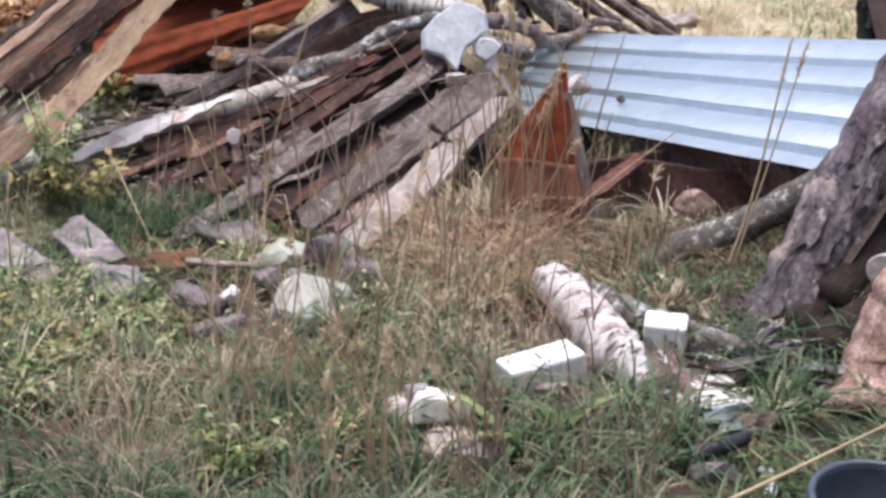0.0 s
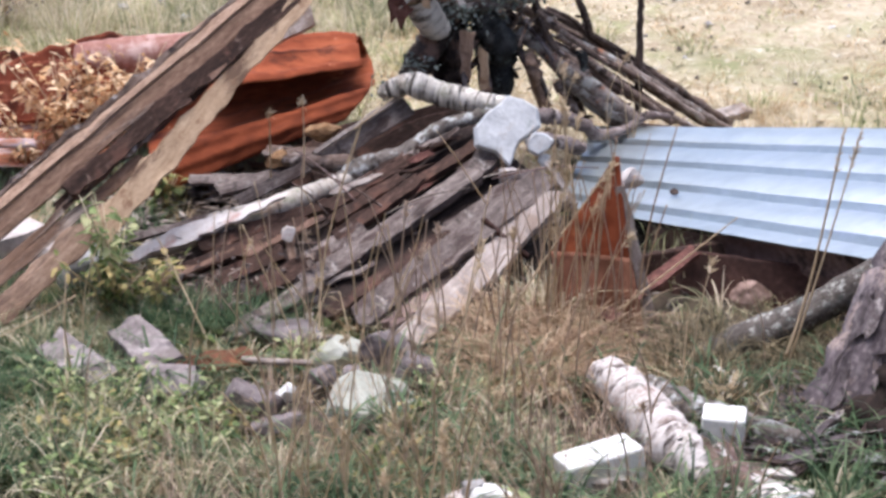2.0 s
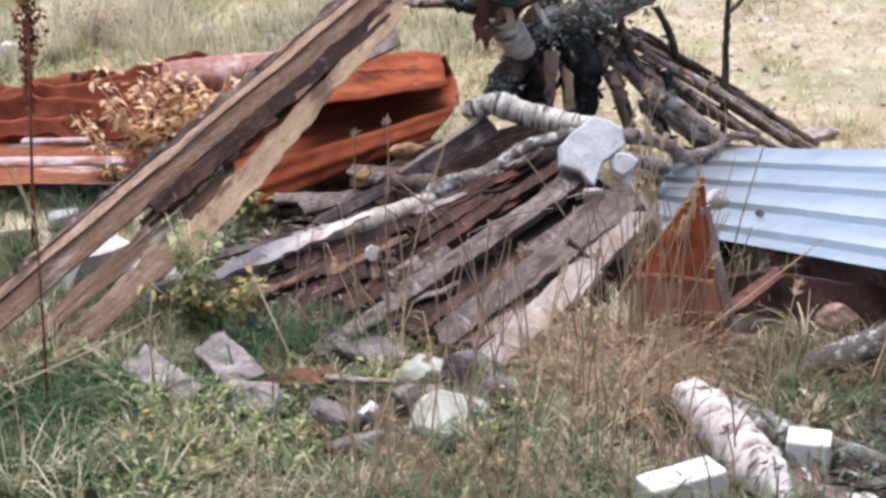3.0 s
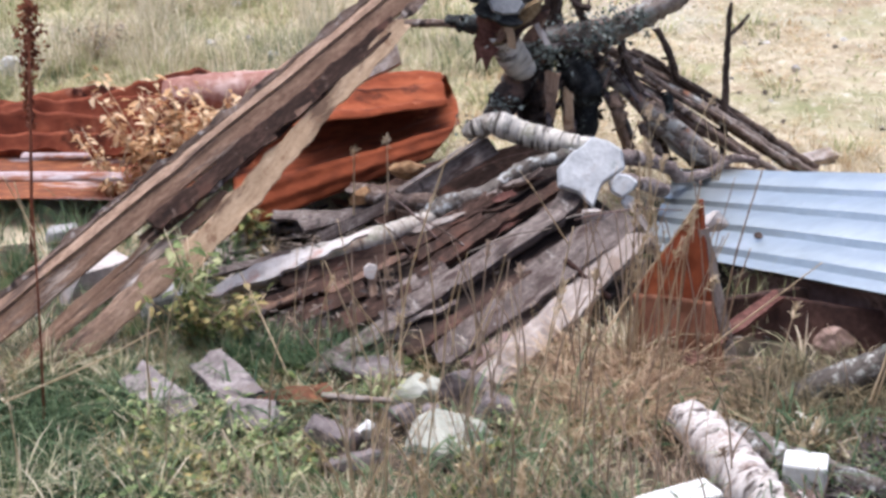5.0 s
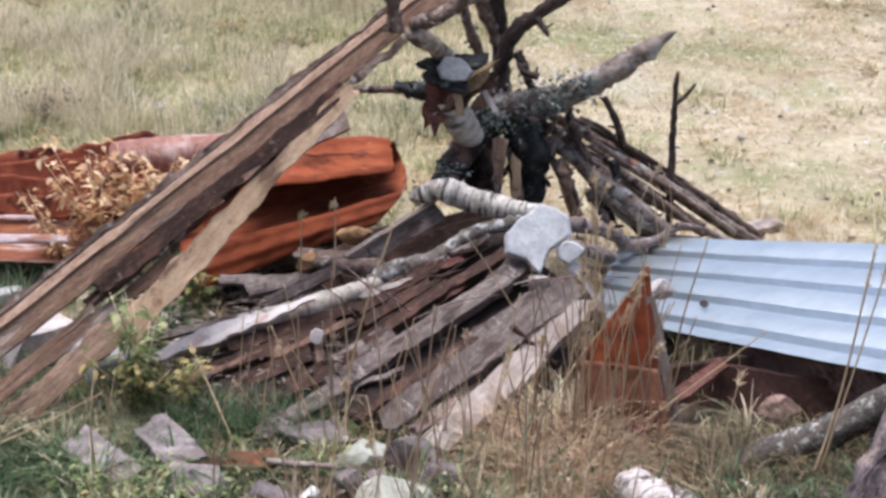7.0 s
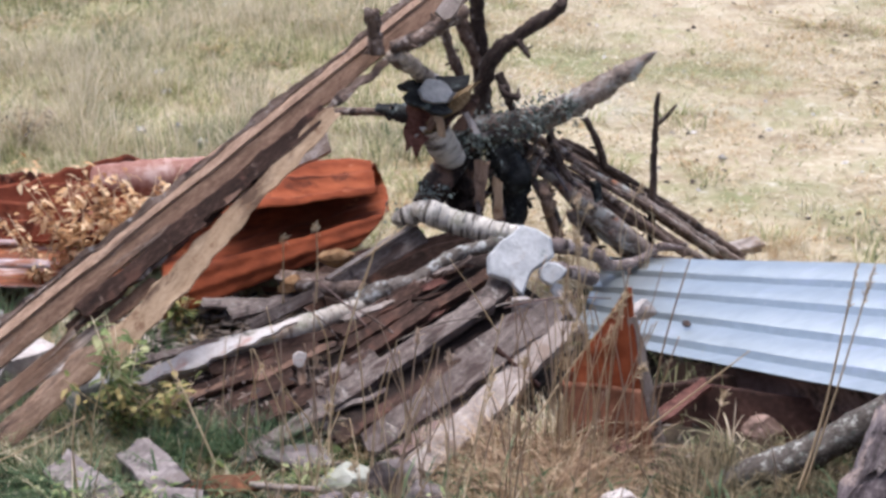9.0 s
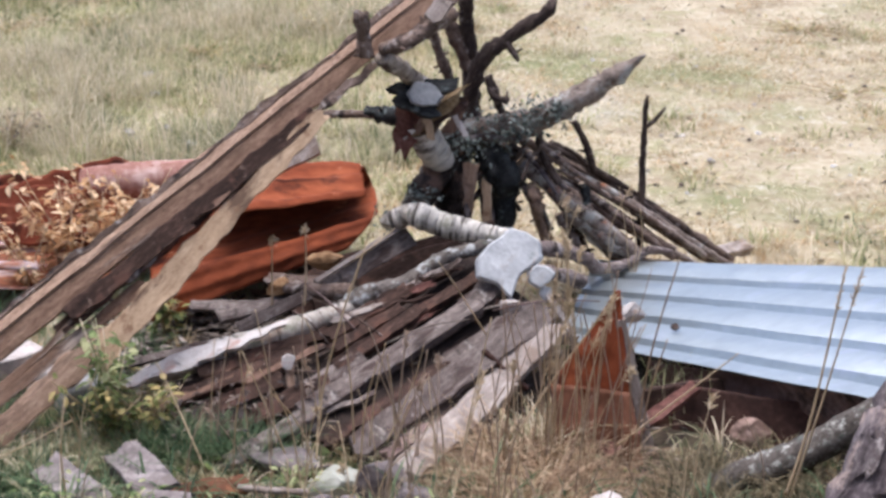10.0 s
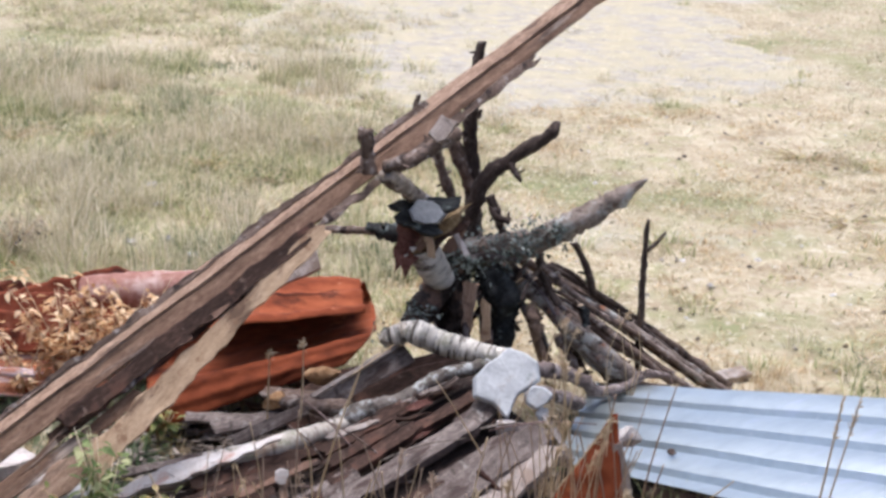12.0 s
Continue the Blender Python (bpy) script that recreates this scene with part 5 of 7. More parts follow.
stick([(0.600, 6.200, 0.270), (0.705, 6.250, 0.232), (0.785, 6.300, 0.188)], [0.025, 0.027, 0.024], "fork_bark", "short pinkish branch beside the stones", 95)
slab("bleached_chip", (1.417, 7.084, 0.020), (1.570, 7.180, 0.020), 0.07, 0.03, "pale_wood", (0, -0.3, 1), "bleached chip of wood at the pile's edge", "wood piece", seed=96)

# ---- twigs and lichen in the middle of the pile ----
rt = random.Random(12)
hub = Vector((0.434, 6.660, 0.634))
for i in range(30):
    a = hub + Vector((rt.uniform(-0.2, 0.3), rt.uniform(-0.12, 0.1), rt.uniform(-0.2, 0.02)))
    d = Vector((rt.uniform(-0.6, 1.0), rt.uniform(-0.7, 0.3), rt.uniform(-0.8, 0.35))).normalized() * rt.uniform(0.12, 0.34)
    m_ = a + d * 0.5 + Vector((rt.uniform(-1, 1), 0, rt.uniform(-1, 1))) * 0.02
    w = rt.uniform(0.006, 0.016)
    b = a + d
    b.z = max(b.z, 0.03)
    stick([a, m_, b], [w, w * 0.9, w * 0.6], rt.choice(["dark_bark", "brown_bark", "grey_bark", "lichen_bark"]), "short broken twig in the middle of the pile", 400 + i, ends=(None, "cut_wood" if i % 3 == 0 else None), name="twig")
rl = np.random.RandomState(5)
spots = [((0.60, 6.56, 0.745), 0.07), ((0.50, 6.58, 0.70), 0.08), ((0.36, 6.56, 0.62), 0.07), ((0.50, 6.6, 0.50), 0.06), ((0.407, 6.600, 0.683), 0.09), ((0.552, 6.580, 0.711), 0.07), ((0.478, 6.640, 0.586), 0.08), ((0.313, 6.580, 0.653), 0.06), ((0.462, 6.640, 0.474), 0.07), ((0.181, 6.420, 0.469), 0.06), ((0.080, 6.400, 0.390), 0.05), ((0.683, 6.550, 0.761), 0.05)]
at = np.concatenate([np.array(c)[None] + rl.normal(0, 0.5, (110, 3)) * w for c, w in spots])
tagged(leaf_cloud("lichen", at, rl.normal(0, 1, (len(at), 3)), rl.uniform(0.01, 0.03, len(at)), rl.uniform(0.006, 0.02, len(at)), "lichen"), "grey-green lichen growing on the pile's wood", "lichen", kind="stuff")

# ---- brown metal bin behind the sheet ----
def metal_bin():
    bin_ = new("metal_bin")
    bin_.location = (2.191, 6.350, 0.195)
    tagged(bin_, "brown metal bin with a whitish rim beside the roofing sheet", "bin")
    bpy.context.view_layer.update()

    def panel(name, pts, mat, label=""):
        ob = sheet(name, pts, lambda u, v: 0.0, 6, 6, mat, thick=0.012, rumple=0.004)
        m = ob.matrix_world.copy()
        ob.parent = bin_
        ob.matrix_parent_inverse = Matrix.Identity(4)
        ob.matrix_world = m
        if label:
            ob["label"] = label

    panel("front_panel", ((2.114, 6.350, 0.152), (2.574, 6.200, 0.153), (2.473, 6.300, 0.546), (1.973, 6.450, 0.577)), "brown_metal")
    panel("side_panel", ((2.215, 6.850, -0.012), (2.114, 6.350, 0.152), (1.973, 6.450, 0.577), (2.139, 6.950, 0.500)), "brown_metal")
    slab("rim", (1.960, 6.430, 0.592), (2.467, 6.280, 0.565), 0.03, 0.03, "white_block", (0, -0.4, 0.9), seed=2, parent=bin_, label="whitish worn rim")


metal_bin()
stick([(2.013, 6.300, 0.433), (1.942, 6.280, 0.458), (1.904, 6.260, 0.496), (1.900, 6.260, 0.555)], [0.014, 0.012, 0.01, 0.006], "dark_bark", "short crooked twig beside the metal bin", 460, name="twig")
rock("white_chip", (1.975, 6.300, 0.473), (0.05, 0.03, 0.045), "white_block", "white chip caught beside the metal bin", seed=461)
limb("dark_post", [(2.085, 6.450, 0.149), (2.069, 6.500, 0.335)], [0.04, 0.035], "black_bark", "short dark post behind the roofing sheet", "post", seed=462, sides=12)

# ---- logs by the sheet ----
def bark_trunk():
    trunk = limb("tree_log", [(1.262, 4.517, -0.020), (1.399, 4.620, 0.191), (1.530, 4.720, 0.382), (1.701, 4.850, 0.658), (1.808, 4.950, 0.853)], [0.098, 0.1, 0.098, 0.092, 0.088], "trunk_bark", "thick leaning trunk with flaky grey bark", "log", lump=0.22, seed=97, sides=22, step=8)
    slab("torn_strip", (1.343, 4.430, 0.050), (1.687, 4.720, 0.450), 0.022, 0.02, "brown_bark", FACE, seed=98, wane=0.012, parent=trunk, label="torn strip of bare wood")
    rnd = random.Random(4)
    a, b = Vector((1.287, 4.450, 0.067)), Vector((1.618, 4.720, 0.616))
    for k in range(26):
        u = rnd.random()
        c = a.lerp(b, u) + Vector((rnd.uniform(-0.07, 0.07), rnd.uniform(-0.01, 0.02), rnd.uniform(-0.02, 0.02)))
        ln = rnd.uniform(0.05, 0.11)
        d = (b - a).normalized() * ln
        slab("bark_flake", c, c + d, rnd.uniform(0.03, 0.06), 0.012, rnd.choice(["trunk_bark", "trunk_bark", "trunk_bark", "grey_bark"]), (rnd.uniform(-0.5, 0.2), -0.9, 0.35), seed=100 + k, wane=0.02, ragged=0.05, segs=6, parent=trunk)


bark_trunk()
limb("lichen_log", [(0.919, 4.919, 0.000), (1.108, 4.974, 0.050), (1.334, 5.000, 0.137), (1.592, 4.980, 0.301)], [0.035, 0.048, 0.055, 0.055], "lichen_bark", "lichen-grown log lying against the trunk", "log", lump=0.2, seed=110, sides=16)
limb("stump", [(1.456, 4.102, -0.020), (1.516, 4.220, 0.083), (1.572, 4.280, 0.290)], [0.13, 0.1, 0.075], "red_wood", "peeled reddish stump standing in the grass", "stump", lump=0.16, seed=111, sides=18, ends=(None, "cut_wood"))
# logs coloured near-black so the shade behind the trunk is in the material
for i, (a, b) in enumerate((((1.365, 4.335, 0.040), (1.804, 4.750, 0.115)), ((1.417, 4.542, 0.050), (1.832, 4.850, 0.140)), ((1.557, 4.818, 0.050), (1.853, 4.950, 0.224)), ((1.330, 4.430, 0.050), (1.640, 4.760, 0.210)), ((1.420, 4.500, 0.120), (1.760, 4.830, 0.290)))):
    limb("dark_log", [a, b], [0.07, 0.075], "rotten_wood", "log behind the trunk, its shade put into the dark colour", "log", "dark logs", 0.2, 112 + i, 14)
limb("pale_log", [(1.506, 4.300, 0.324), (1.797, 4.700, 0.178)], [0.042, 0.04], "stone", "pale weathered log with its end showing", "log", seed=116, sides=16, ends=("pale_wood", None), lump=0.1)
limb("birch_piece", [(0.663, 4.724, 0.100), (0.726, 4.600, 0.075), (0.779, 4.415, 0.075), (0.832, 4.256, 0.065), (0.870, 4.170, 0.045)], [0.054, 0.068, 0.07, 0.058, 0.02], "birch_old", "broken white birch log lying in the grass", "log", "birch pieces", 0.32, 117, 18, ("brown_bark", None))
rk = random.Random(8)
for i in range(26):
    u = rk.random()
    c = Vector((0.880, 4.290, 0.065)).lerp(Vector((1.050, 3.990, 0.045)), u) + Vector((rk.uniform(-0.04, 0.04), rk.uniform(-0.02, 0.02), rk.uniform(-0.02, 0.035)))
    a = rk.uniform(-1.2, -0.3)
    slab("birch_plate", c, c + Vector((math.cos(a), math.sin(a), rk.uniform(-0.3, 0.2))) * rk.uniform(0.05, 0.13), rk.uniform(0.025, 0.055), rk.uniform(0.006, 0.016), rk.choice(["birch_old", "birch_old", "brown_bark", "pink_bark", "birch_bark"]), (rk.uniform(-0.7, 0.7), -0.5, 0.7), "broken plate of peeling birch bark", "bark", seed=540 + i, wane=0.02, ragged=0.05, group="birch plates", segs=8, twist=rk.uniform(-0.6, 0.6))
limb("rotten_core", [(0.875, 4.326, 0.060), (0.941, 4.174, 0.050), (1.007, 4.046, 0.030)], [0.034, 0.034, 0.02], "brown_bark", "rotten brown core of the broken birch", "log", seed=118, sides=12, lump=0.5)
limb("birch_curl", [(0.949, 4.340, 0.050), (0.990, 4.231, 0.050), (1.014, 4.083, 0.050)], [0.02, 0.035, 0.025], "brown_bark", "curl of brown bark beside the birch", "bark", seed=119, lump=0.5)
limb("grey_log", [(0.786, 4.676, 0.070), (0.894, 4.533, 0.070), (1.088, 4.376, 0.070), (1.331, 4.261, 0.030)], [0.034, 0.042, 0.036, 0.028], "silver_lichen", "thin grey log lying behind the birch", "log", seed=120, sides=12)
rb = random.Random(21)
for i in range(34):
    c = Vector((0.982, 4.309, 0.040)).lerp(Vector((1.322, 4.229, 0.040)), rb.random()) + Vector((rb.uniform(-0.03, 0.03), rb.uniform(-0.12, 0.12), rb.uniform(0, 0.05)))
    ln = rb.uniform(0.05, 0.14)
    a = rb.uniform(-0.6, 0.9)
    slab("wood_fragment", c, c + Vector((math.cos(a), math.sin(a), rb.uniform(-0.2, 0.35))) * ln, rb.uniform(0.01, 0.028), rb.uniform(0.008, 0.02), rb.choice(["trunk_bark", "dark_bark", "grey_bark", "grey_bark", "silver_lichen"]), (rb.uniform(-0.5, 0.5), -0.5, 0.7), "rotten fragment of wood at the trunk's foot", "wood piece", seed=500 + i, wane=0.015, ragged=0.04, group="wood fragments", segs=6)


def block(c, size, turn, label):
    bm = bmesh.new()
    bmesh.ops.create_cube(bm, size=1, matrix=Matrix.Diagonal((*size, 1)))
    bmesh.ops.bevel(bm, geom=bm.edges[:], offset=0.008, segments=2, profile=0.5, affect="EDGES")
    bmesh.ops.recalc_face_normals(bm, faces=bm.faces[:])
    for v in bm.verts:
        v.co += Vector((noise.noise(v.co * 9), noise.noise(v.co * 9 + Vector((5, 0, 0))), noise.noise(v.co * 9 + Vector((0, 5, 0))))) * 0.0015
    ob = part("white_block", bm, "white_block", smooth=False)
    ob.matrix_world = pose(*c, *turn)
    return tagged(ob, label, "block", "white blocks")


block((0.596, 4.230, 0.062), (0.222, 0.11, 0.105), (-5, -4, 22), "white plastered brick lying tilted in the grass")
block((0.954, 4.380, 0.063), (0.118, 0.1, 0.15), (-3, 0, -14), "white plastered half brick beside a birch log")
rock("white_chip", (1.041, 4.436, 0.050), (0.045, 0.03, 0.035), "stone", "small pale chip beside the half brick", seed=122)
rock("brick_bed", (0.602, 4.181, 0.025), (0.2, 0.09, 0.06), "birch_old", "broken pinkish plaster lump under the white brick", "rubble", turn=(10, 6, 12), seed=123, flat=5, lump=0.3)


# ---- bucket ----
def bucket():
    c = Vector((1.234, 3.339, 0.250))
    n = 48
    rings = [(0.115, 0.0), (0.138, 0.232), (0.146, 0.234), (0.148, 0.25), (0.144, 0.254), (0.136, 0.252), (0.134, 0.24), (0.11, 0.012)]
    v = [(r * math.cos(2 * math.pi * k / n), r * math.sin(2 * math.pi * k / n), z) for r, z in rings for k in range(n)]
    f = [(j * n + k, j * n + (k + 1) % n, (j + 1) * n + (k + 1) % n, (j + 1) * n + k) for j in range(len(rings) - 1) for k in range(n)]
    f += [tuple(reversed(range(n))), tuple((len(rings) - 1) * n + k for k in range(n))]
    ob = solid("bucket", v, f, "bucket")
    ob.location = (c.x, c.y, 0)
    tagged(ob, "dark blue plastic bucket standing in the grass", "bucket")
    lip = [(0.139, 0.226), (0.152, 0.228), (0.154, 0.246), (0.151, 0.258), (0.143, 0.261), (0.135, 0.257)]
    v = [(r * math.cos(2 * math.pi * k / n), r * math.sin(2 * math.pi * k / n), z) for r, z in lip for k in range(n)]
    f = [(j * n + k, j * n + (k + 1) % n, ((j + 1) % 6) * n + (k + 1) % n, ((j + 1) % 6) * n + k) for j in range(6) for k in range(n)]
    solid("rim", v, f, "bucket", ob)


bucket()
limb("plastic_scrap", [(1.088, 3.760, 0.060), (1.108, 3.732, 0.050), (1.092, 3.677, 0.030)], [0.012, 0.016, 0.012], "white_block", "twisted scrap of white plastic in the grass", "scrap", seed=130, lump=0.4)
limb("black_pipe", [(0.924, 3.806, 0.070), (0.989, 3.824, 0.080), (1.077, 3.874, 0.080)], [0.022, 0.025, 0.018], "black_plastic", "crushed piece of black plastic pipe in the grass", "pipe", seed=131, sides=14, lump=0.35)
slab("blue_scrap", (1.008, 3.976, 0.080), (1.055, 3.972, 0.100), 0.03, 0.012, "blue_scrap", (0.2, -0.7, 0.6), "pale blue-green plastic scrap beside the birch", "scrap", seed=132, wane=0.02, ragged=0.05, twist=0.5)
slab("blue_scrap", (1.029, 3.953, 0.060), (1.081, 3.978, 0.060), 0.03, 0.01, "blue_scrap", (-0.3, -0.7, 0.6), "pale blue-green plastic scrap beside the birch", "scrap", seed=133, wane=0.02, ragged=0.05)

# ---- rubble ----
for i, (a, b, w, lb) in enumerate((
    ((-0.747, 5.105, 0.070), (-0.596, 4.848, 0.060), 0.115, "long slab of purple-grey concrete in the grass"),
    ((-0.970, 5.036, 0.060), (-0.763, 4.793, 0.045), 0.1, "long slab of purple-grey concrete in the grass"),
    ((-0.660, 4.810, 0.050), (-0.506, 4.770, 0.050), 0.11, "broken piece of pale concrete"),
)):
    slab("concrete_slab", a, b, w, 0.06, "slab_stone", (-0.1, -0.35, 0.9), lb, "concrete slab", seed=140 + i, wane=0.02, ragged=0.025, group="concrete slabs", segs=10)
slab("rusty_strip", (-0.574, 4.859, 0.060), (-0.373, 4.932, 0.060), 0.06, 0.025, "rust_dull", (0, -0.75, 0.65), "rust-red iron strip between the stones", "metal strip", seed=144, wane=0.012, ragged=0.04)
limb("pale_stick", [(-0.385, 4.899, 0.070), (-0.293, 4.876, 0.070), (-0.176, 4.863, 0.070)], [0.01, 0.011, 0.009], "pale_wood", "pale stick lying among the stones", "stick", seed=145)
for x, s, tn, mt, lb, sd in (
    ((-0.345, 4.614, 0.080), (0.2, 0.1, 0.11), (0, 22, -34), "slab_stone", "tilted grey rubble stone", 107),
    ((-0.271, 4.515, 0.060), (0.17, 0.06, 0.04), (0, -8, 14), "slab_stone", "thin grey stone flake", 108),
    ((0.302, 4.005, 0.105), (0.16, 0.1, 0.085), (0, 0, 10), "white_block", "white lump of plaster", 110),
    ((0.250, 4.035, 0.110), (0.07, 0.06, 0.08), (0, 0, 10), "stone", "grey lump of rubble", 111),
    ((0.201, 4.026, 0.070), (0.12, 0.08, 0.09), (0, 0, 20), "plaster", "broken brown plaster", 112),
    ((0.345, 3.917, 0.035), (0.18, 0.11, 0.09), (0, 0, 20), "plaster", "broken grey rubble", 113),
    ((0.403, 3.874, 0.030), (0.13, 0.08, 0.06), (0, 0, -15), "stone", "broken grey rubble", 115),
    ((0.972, 3.777, 0.035), (0.12, 0.07, 0.07), (0, -10, 15), "slab_stone", "purple-grey rubble in the grass", 114),
    ((-0.616, 4.428, 0.040), (0.05, 0.03, 0.03), (0, 0, -30), "stone", "small pale stone in the weeds", 116),
    ((-0.268, 5.104, 0.050), (0.24, 0.16, 0.07), (-15, 0, 10), "slab_stone", "purple-grey boulder at the foot of the heap", 117),
    ((-0.142, 4.778, 0.070), (0.09, 0.07, 0.06), (0, 0, 40), "slab_stone", "small grey rubble stone", 118),
    ((-0.060, 4.791, 0.070), (0.07, 0.06, 0.05), (0, 0, 70), "slab_stone", "small grey rubble stone", 119),
    ((0.130, 4.800, 0.070), (0.14, 0.1, 0.11), (0, 0, 0), "slab_stone", "dark grey rubble stone", 120),
    ((-0.861, 8.595, 0.030), (0.07, 0.05, 0.05), (0, 0, 0), "white_block", "small white stone in the meadow", 123),
    ((-2.073, 8.361, 0.050), (0.1, 0.08, 0.1), (0, 0, 0), "white_block", "white stone in the meadow", 124),
    ((-1.420, 6.248, 0.050), (0.14, 0.08, 0.06), (0, 0, 20), "stone", "pale stone behind the timber", 125),
    ((-1.222, 5.781, 0.050), (0.36, 0.14, 0.2), (0, 0, 30), "plaster", "pale rubble behind the timber", 126),
    ((-1.086, 5.707, 0.030), (0.24, 0.14, 0.17), (0, 0, 30), "plaster", "pale rubble behind the timber", 127),
    ((-0.930, 5.615, 0.050), (0.22, 0.12, 0.16), (0, 0, 30), "stone", "pale rubble behind the weeds", 128),
):
    chunk("rubble", x, (s[0] * 0.95, s[1] * 0.95, s[2] * 0.95), mt, lb, tn, sd, group="rubble")

rock("rubble", (0.033, 4.971, 0.060), (0.16, 0.12, 0.14), "slab_stone", "dark grey rubble stone", turn=(0, 0, 30), seed=105, flat=6, lump=0.2, group="rubble")
rock("rubble", (-0.112, 4.990, 0.055), (0.19, 0.12, 0.12), "green_stone", "greenish rubble stone beside the heap", turn=(0, -14, 10), seed=104, flat=6, lump=0.16, group="rubble")
flat_rock("rubble", (-0.010, 4.640, 0.050), 0.27, 0.19, 0.1, "green_stone", "large pale greenish rubble stone in the grass", (-62, 8, 6), 55, 7)["group"] = "rubble"

rock("rubble", (-0.250, 4.696, 0.062), (0.06, 0.05, 0.05), "white_block", "small round white stone", seed=109, group="rubble")

# ---- wood chips and litter round the heap ----
def litter():
    r = np.random.RandomState(11)
    verts, faces = [], []
    for k in range(1500):
        if k < 900:
            x, y = r.uniform(-1.0, 0.2), r.uniform(5.75, 6.5)
        else:
            x, y = r.uniform(-1.4, 1.2), r.uniform(4.6, 6.0)
        c = Vector((x, y, ground_z(x, y) + r.uniform(0.005, 0.05 if k < 900 else 0.02)))
        m = Matrix.Translation(c) @ Euler((r.uniform(-0.5, 0.5), r.uniform(-0.4, 0.4), r.uniform(0, 6.3))).to_matrix().to_4x4()
        sx, sy, sz = r.uniform(0.01, 0.07), r.uniform(0.004, 0.014), r.uniform(0.002, 0.005)
        o = len(verts)
        verts += [m @ Vector((a * sx * (1 if b > 0 else 0.8), b * sy, c2 * sz)) for a, b, c2 in ((-1, -1, -1), (1, -1, -1), (1, 1, -1), (-1, 1, -1), (-1, -1, 1), (1, -1, 1), (1, 1, 1), (-1, 1, 1))]
        faces += [tuple(o + q for q in f) for f in ((0, 3, 2, 1), (4, 5, 6, 7), (0, 1, 5, 4), (1, 2, 6, 5), (2, 3, 7, 6), (3, 0, 4, 7))]
    tagged(solid("wood_chips", verts, faces, "chips", smooth=False), "weathered chips of wood and bark littering the ground", "wood chips", kind="stuff")


litter()

# ---- plants ----
def bush(name, c, n, spread, tall, leaf, mat, label, seed, category="plant", stems=9, stem_mat="straw"):
    """A leafy weed: a few stems and many leaves round them."""
    r = np.random.RandomState(seed)
    thing = new(name)
    thing.location = c
    tagged(thing, label, category)
    sv, sf, at, way = [], [], [], []
    for k in range(stems):
        a, lean = r.uniform(0, 6.28), r.uniform(0.2, 1.0) * spread
        h = tall * r.uniform(0.6, 1.0)
        tip = Vector((math.cos(a) * lean, math.sin(a) * lean, h))
        mid = Vector((tip.x * 0.3, tip.y * 0.3, h * 0.55))
        path = [Vector((tip.x * 0.05, tip.y * 0.05, -0.01)), mid, tip]
        v, f = tube(path, [0.004, 0.003, 0.0015], 5)
        f = [tuple(q + len(sv) for q in g) for g in f]
        sv += v
        sf += f
        for j in range(n // stems):
            u = r.uniform(0.2, 1.0)
            p = path[0].lerp(mid, u * 2) if u < 0.5 else mid.lerp(tip, u * 2 - 1)
            d = np.array([r.normal(), r.normal(), r.uniform(-0.6, 0.7)])
            at.append(np.array(p) + 0.012 * d)
            way.append(d)
    n = len(at)
    tagged(solid("stem_tangle", sv, sf, stem_mat, thing), kind="stuff")
    tagged(leaf_cloud("foliage", np.array(at), np.array(way), r.uniform(0.6, 1.2, n) * leaf, r.uniform(0.35, 0.55, n) * leaf, mat, thing), kind="stuff")
    return thing


bush("withered_weed", (-1.130, 6.595, 0.000), 300, 0.25, 0.54, 0.05, "gold_leaf", "withered golden weed growing beside the rusty sheet", 1)
bush("withered_weed", (-1.018, 6.698, 0.000), 250, 0.22, 0.52, 0.05, "gold_leaf", "withered golden weed growing beside the rusty sheet", 2)
bush("withered_weed", (-0.919, 6.792, 0.000), 190, 0.2, 0.5, 0.047, "gold_leaf", "withered pale weed growing beside the rusty sheet", 3)
bush("withered_weed", (-1.278, 6.547, 0.000), 150, 0.16, 0.36, 0.036, "gold_leaf", "withered golden weed growing beside the rusty sheet", 4)
bush("green_weed", (-0.812, 5.266, 0.000), 170, 0.2, 0.34, 0.04, "yellow_green", "yellow-green leafy weed in front of the timber", 5)
bush("green_weed", (-0.800, 5.287, 0.000), 130, 0.12, 0.5, 0.05, "light_leaf", "tall light-green weed in front of the timber", 64, stems=10, stem_mat="grass_green")
bush("green_weed", (-0.691, 5.308, 0.000), 130, 0.17, 0.26, 0.04, "yellow_green", "yellow-green leafy weed beside the heap", 6)
bush("green_weed", (-0.732, 6.154, 0.000), 90, 0.06, 0.22, 0.05, "yellow_green", "yellow-green weed under the timber", 7)
bush("white_flower_weed", (0.985, 4.600, 0.0), 45, 0.09, 0.17, 0.02, "white_petal", "weed with dry whitish flower heads", 8)
bush("withered_weed", (0.985, 4.570, 0.000), 130, 0.12, 0.15, 0.03, "grass_olive", "small withered olive weed beside the birch log", 10, stems=14)
for i, c in enumerate(((1.190, 4.500, 0.000), (1.120, 4.330, 0.000), (1.290, 4.330, 0.000))):
    bush("dead_twigs", c, 80, 0.16, 0.11, 0.022, "dead_leaf", "dark dead twigs tangled at the trunk's foot", 90 + i, stems=70, stem_mat="trunk_bark")
bush("dead_twigs", (1.167, 4.512, 0.000), 100, 0.18, 0.16, 0.03, "dead_leaf", "dead grey-brown twigs and leaves at the trunk's foot", 9, stem_mat="chips")
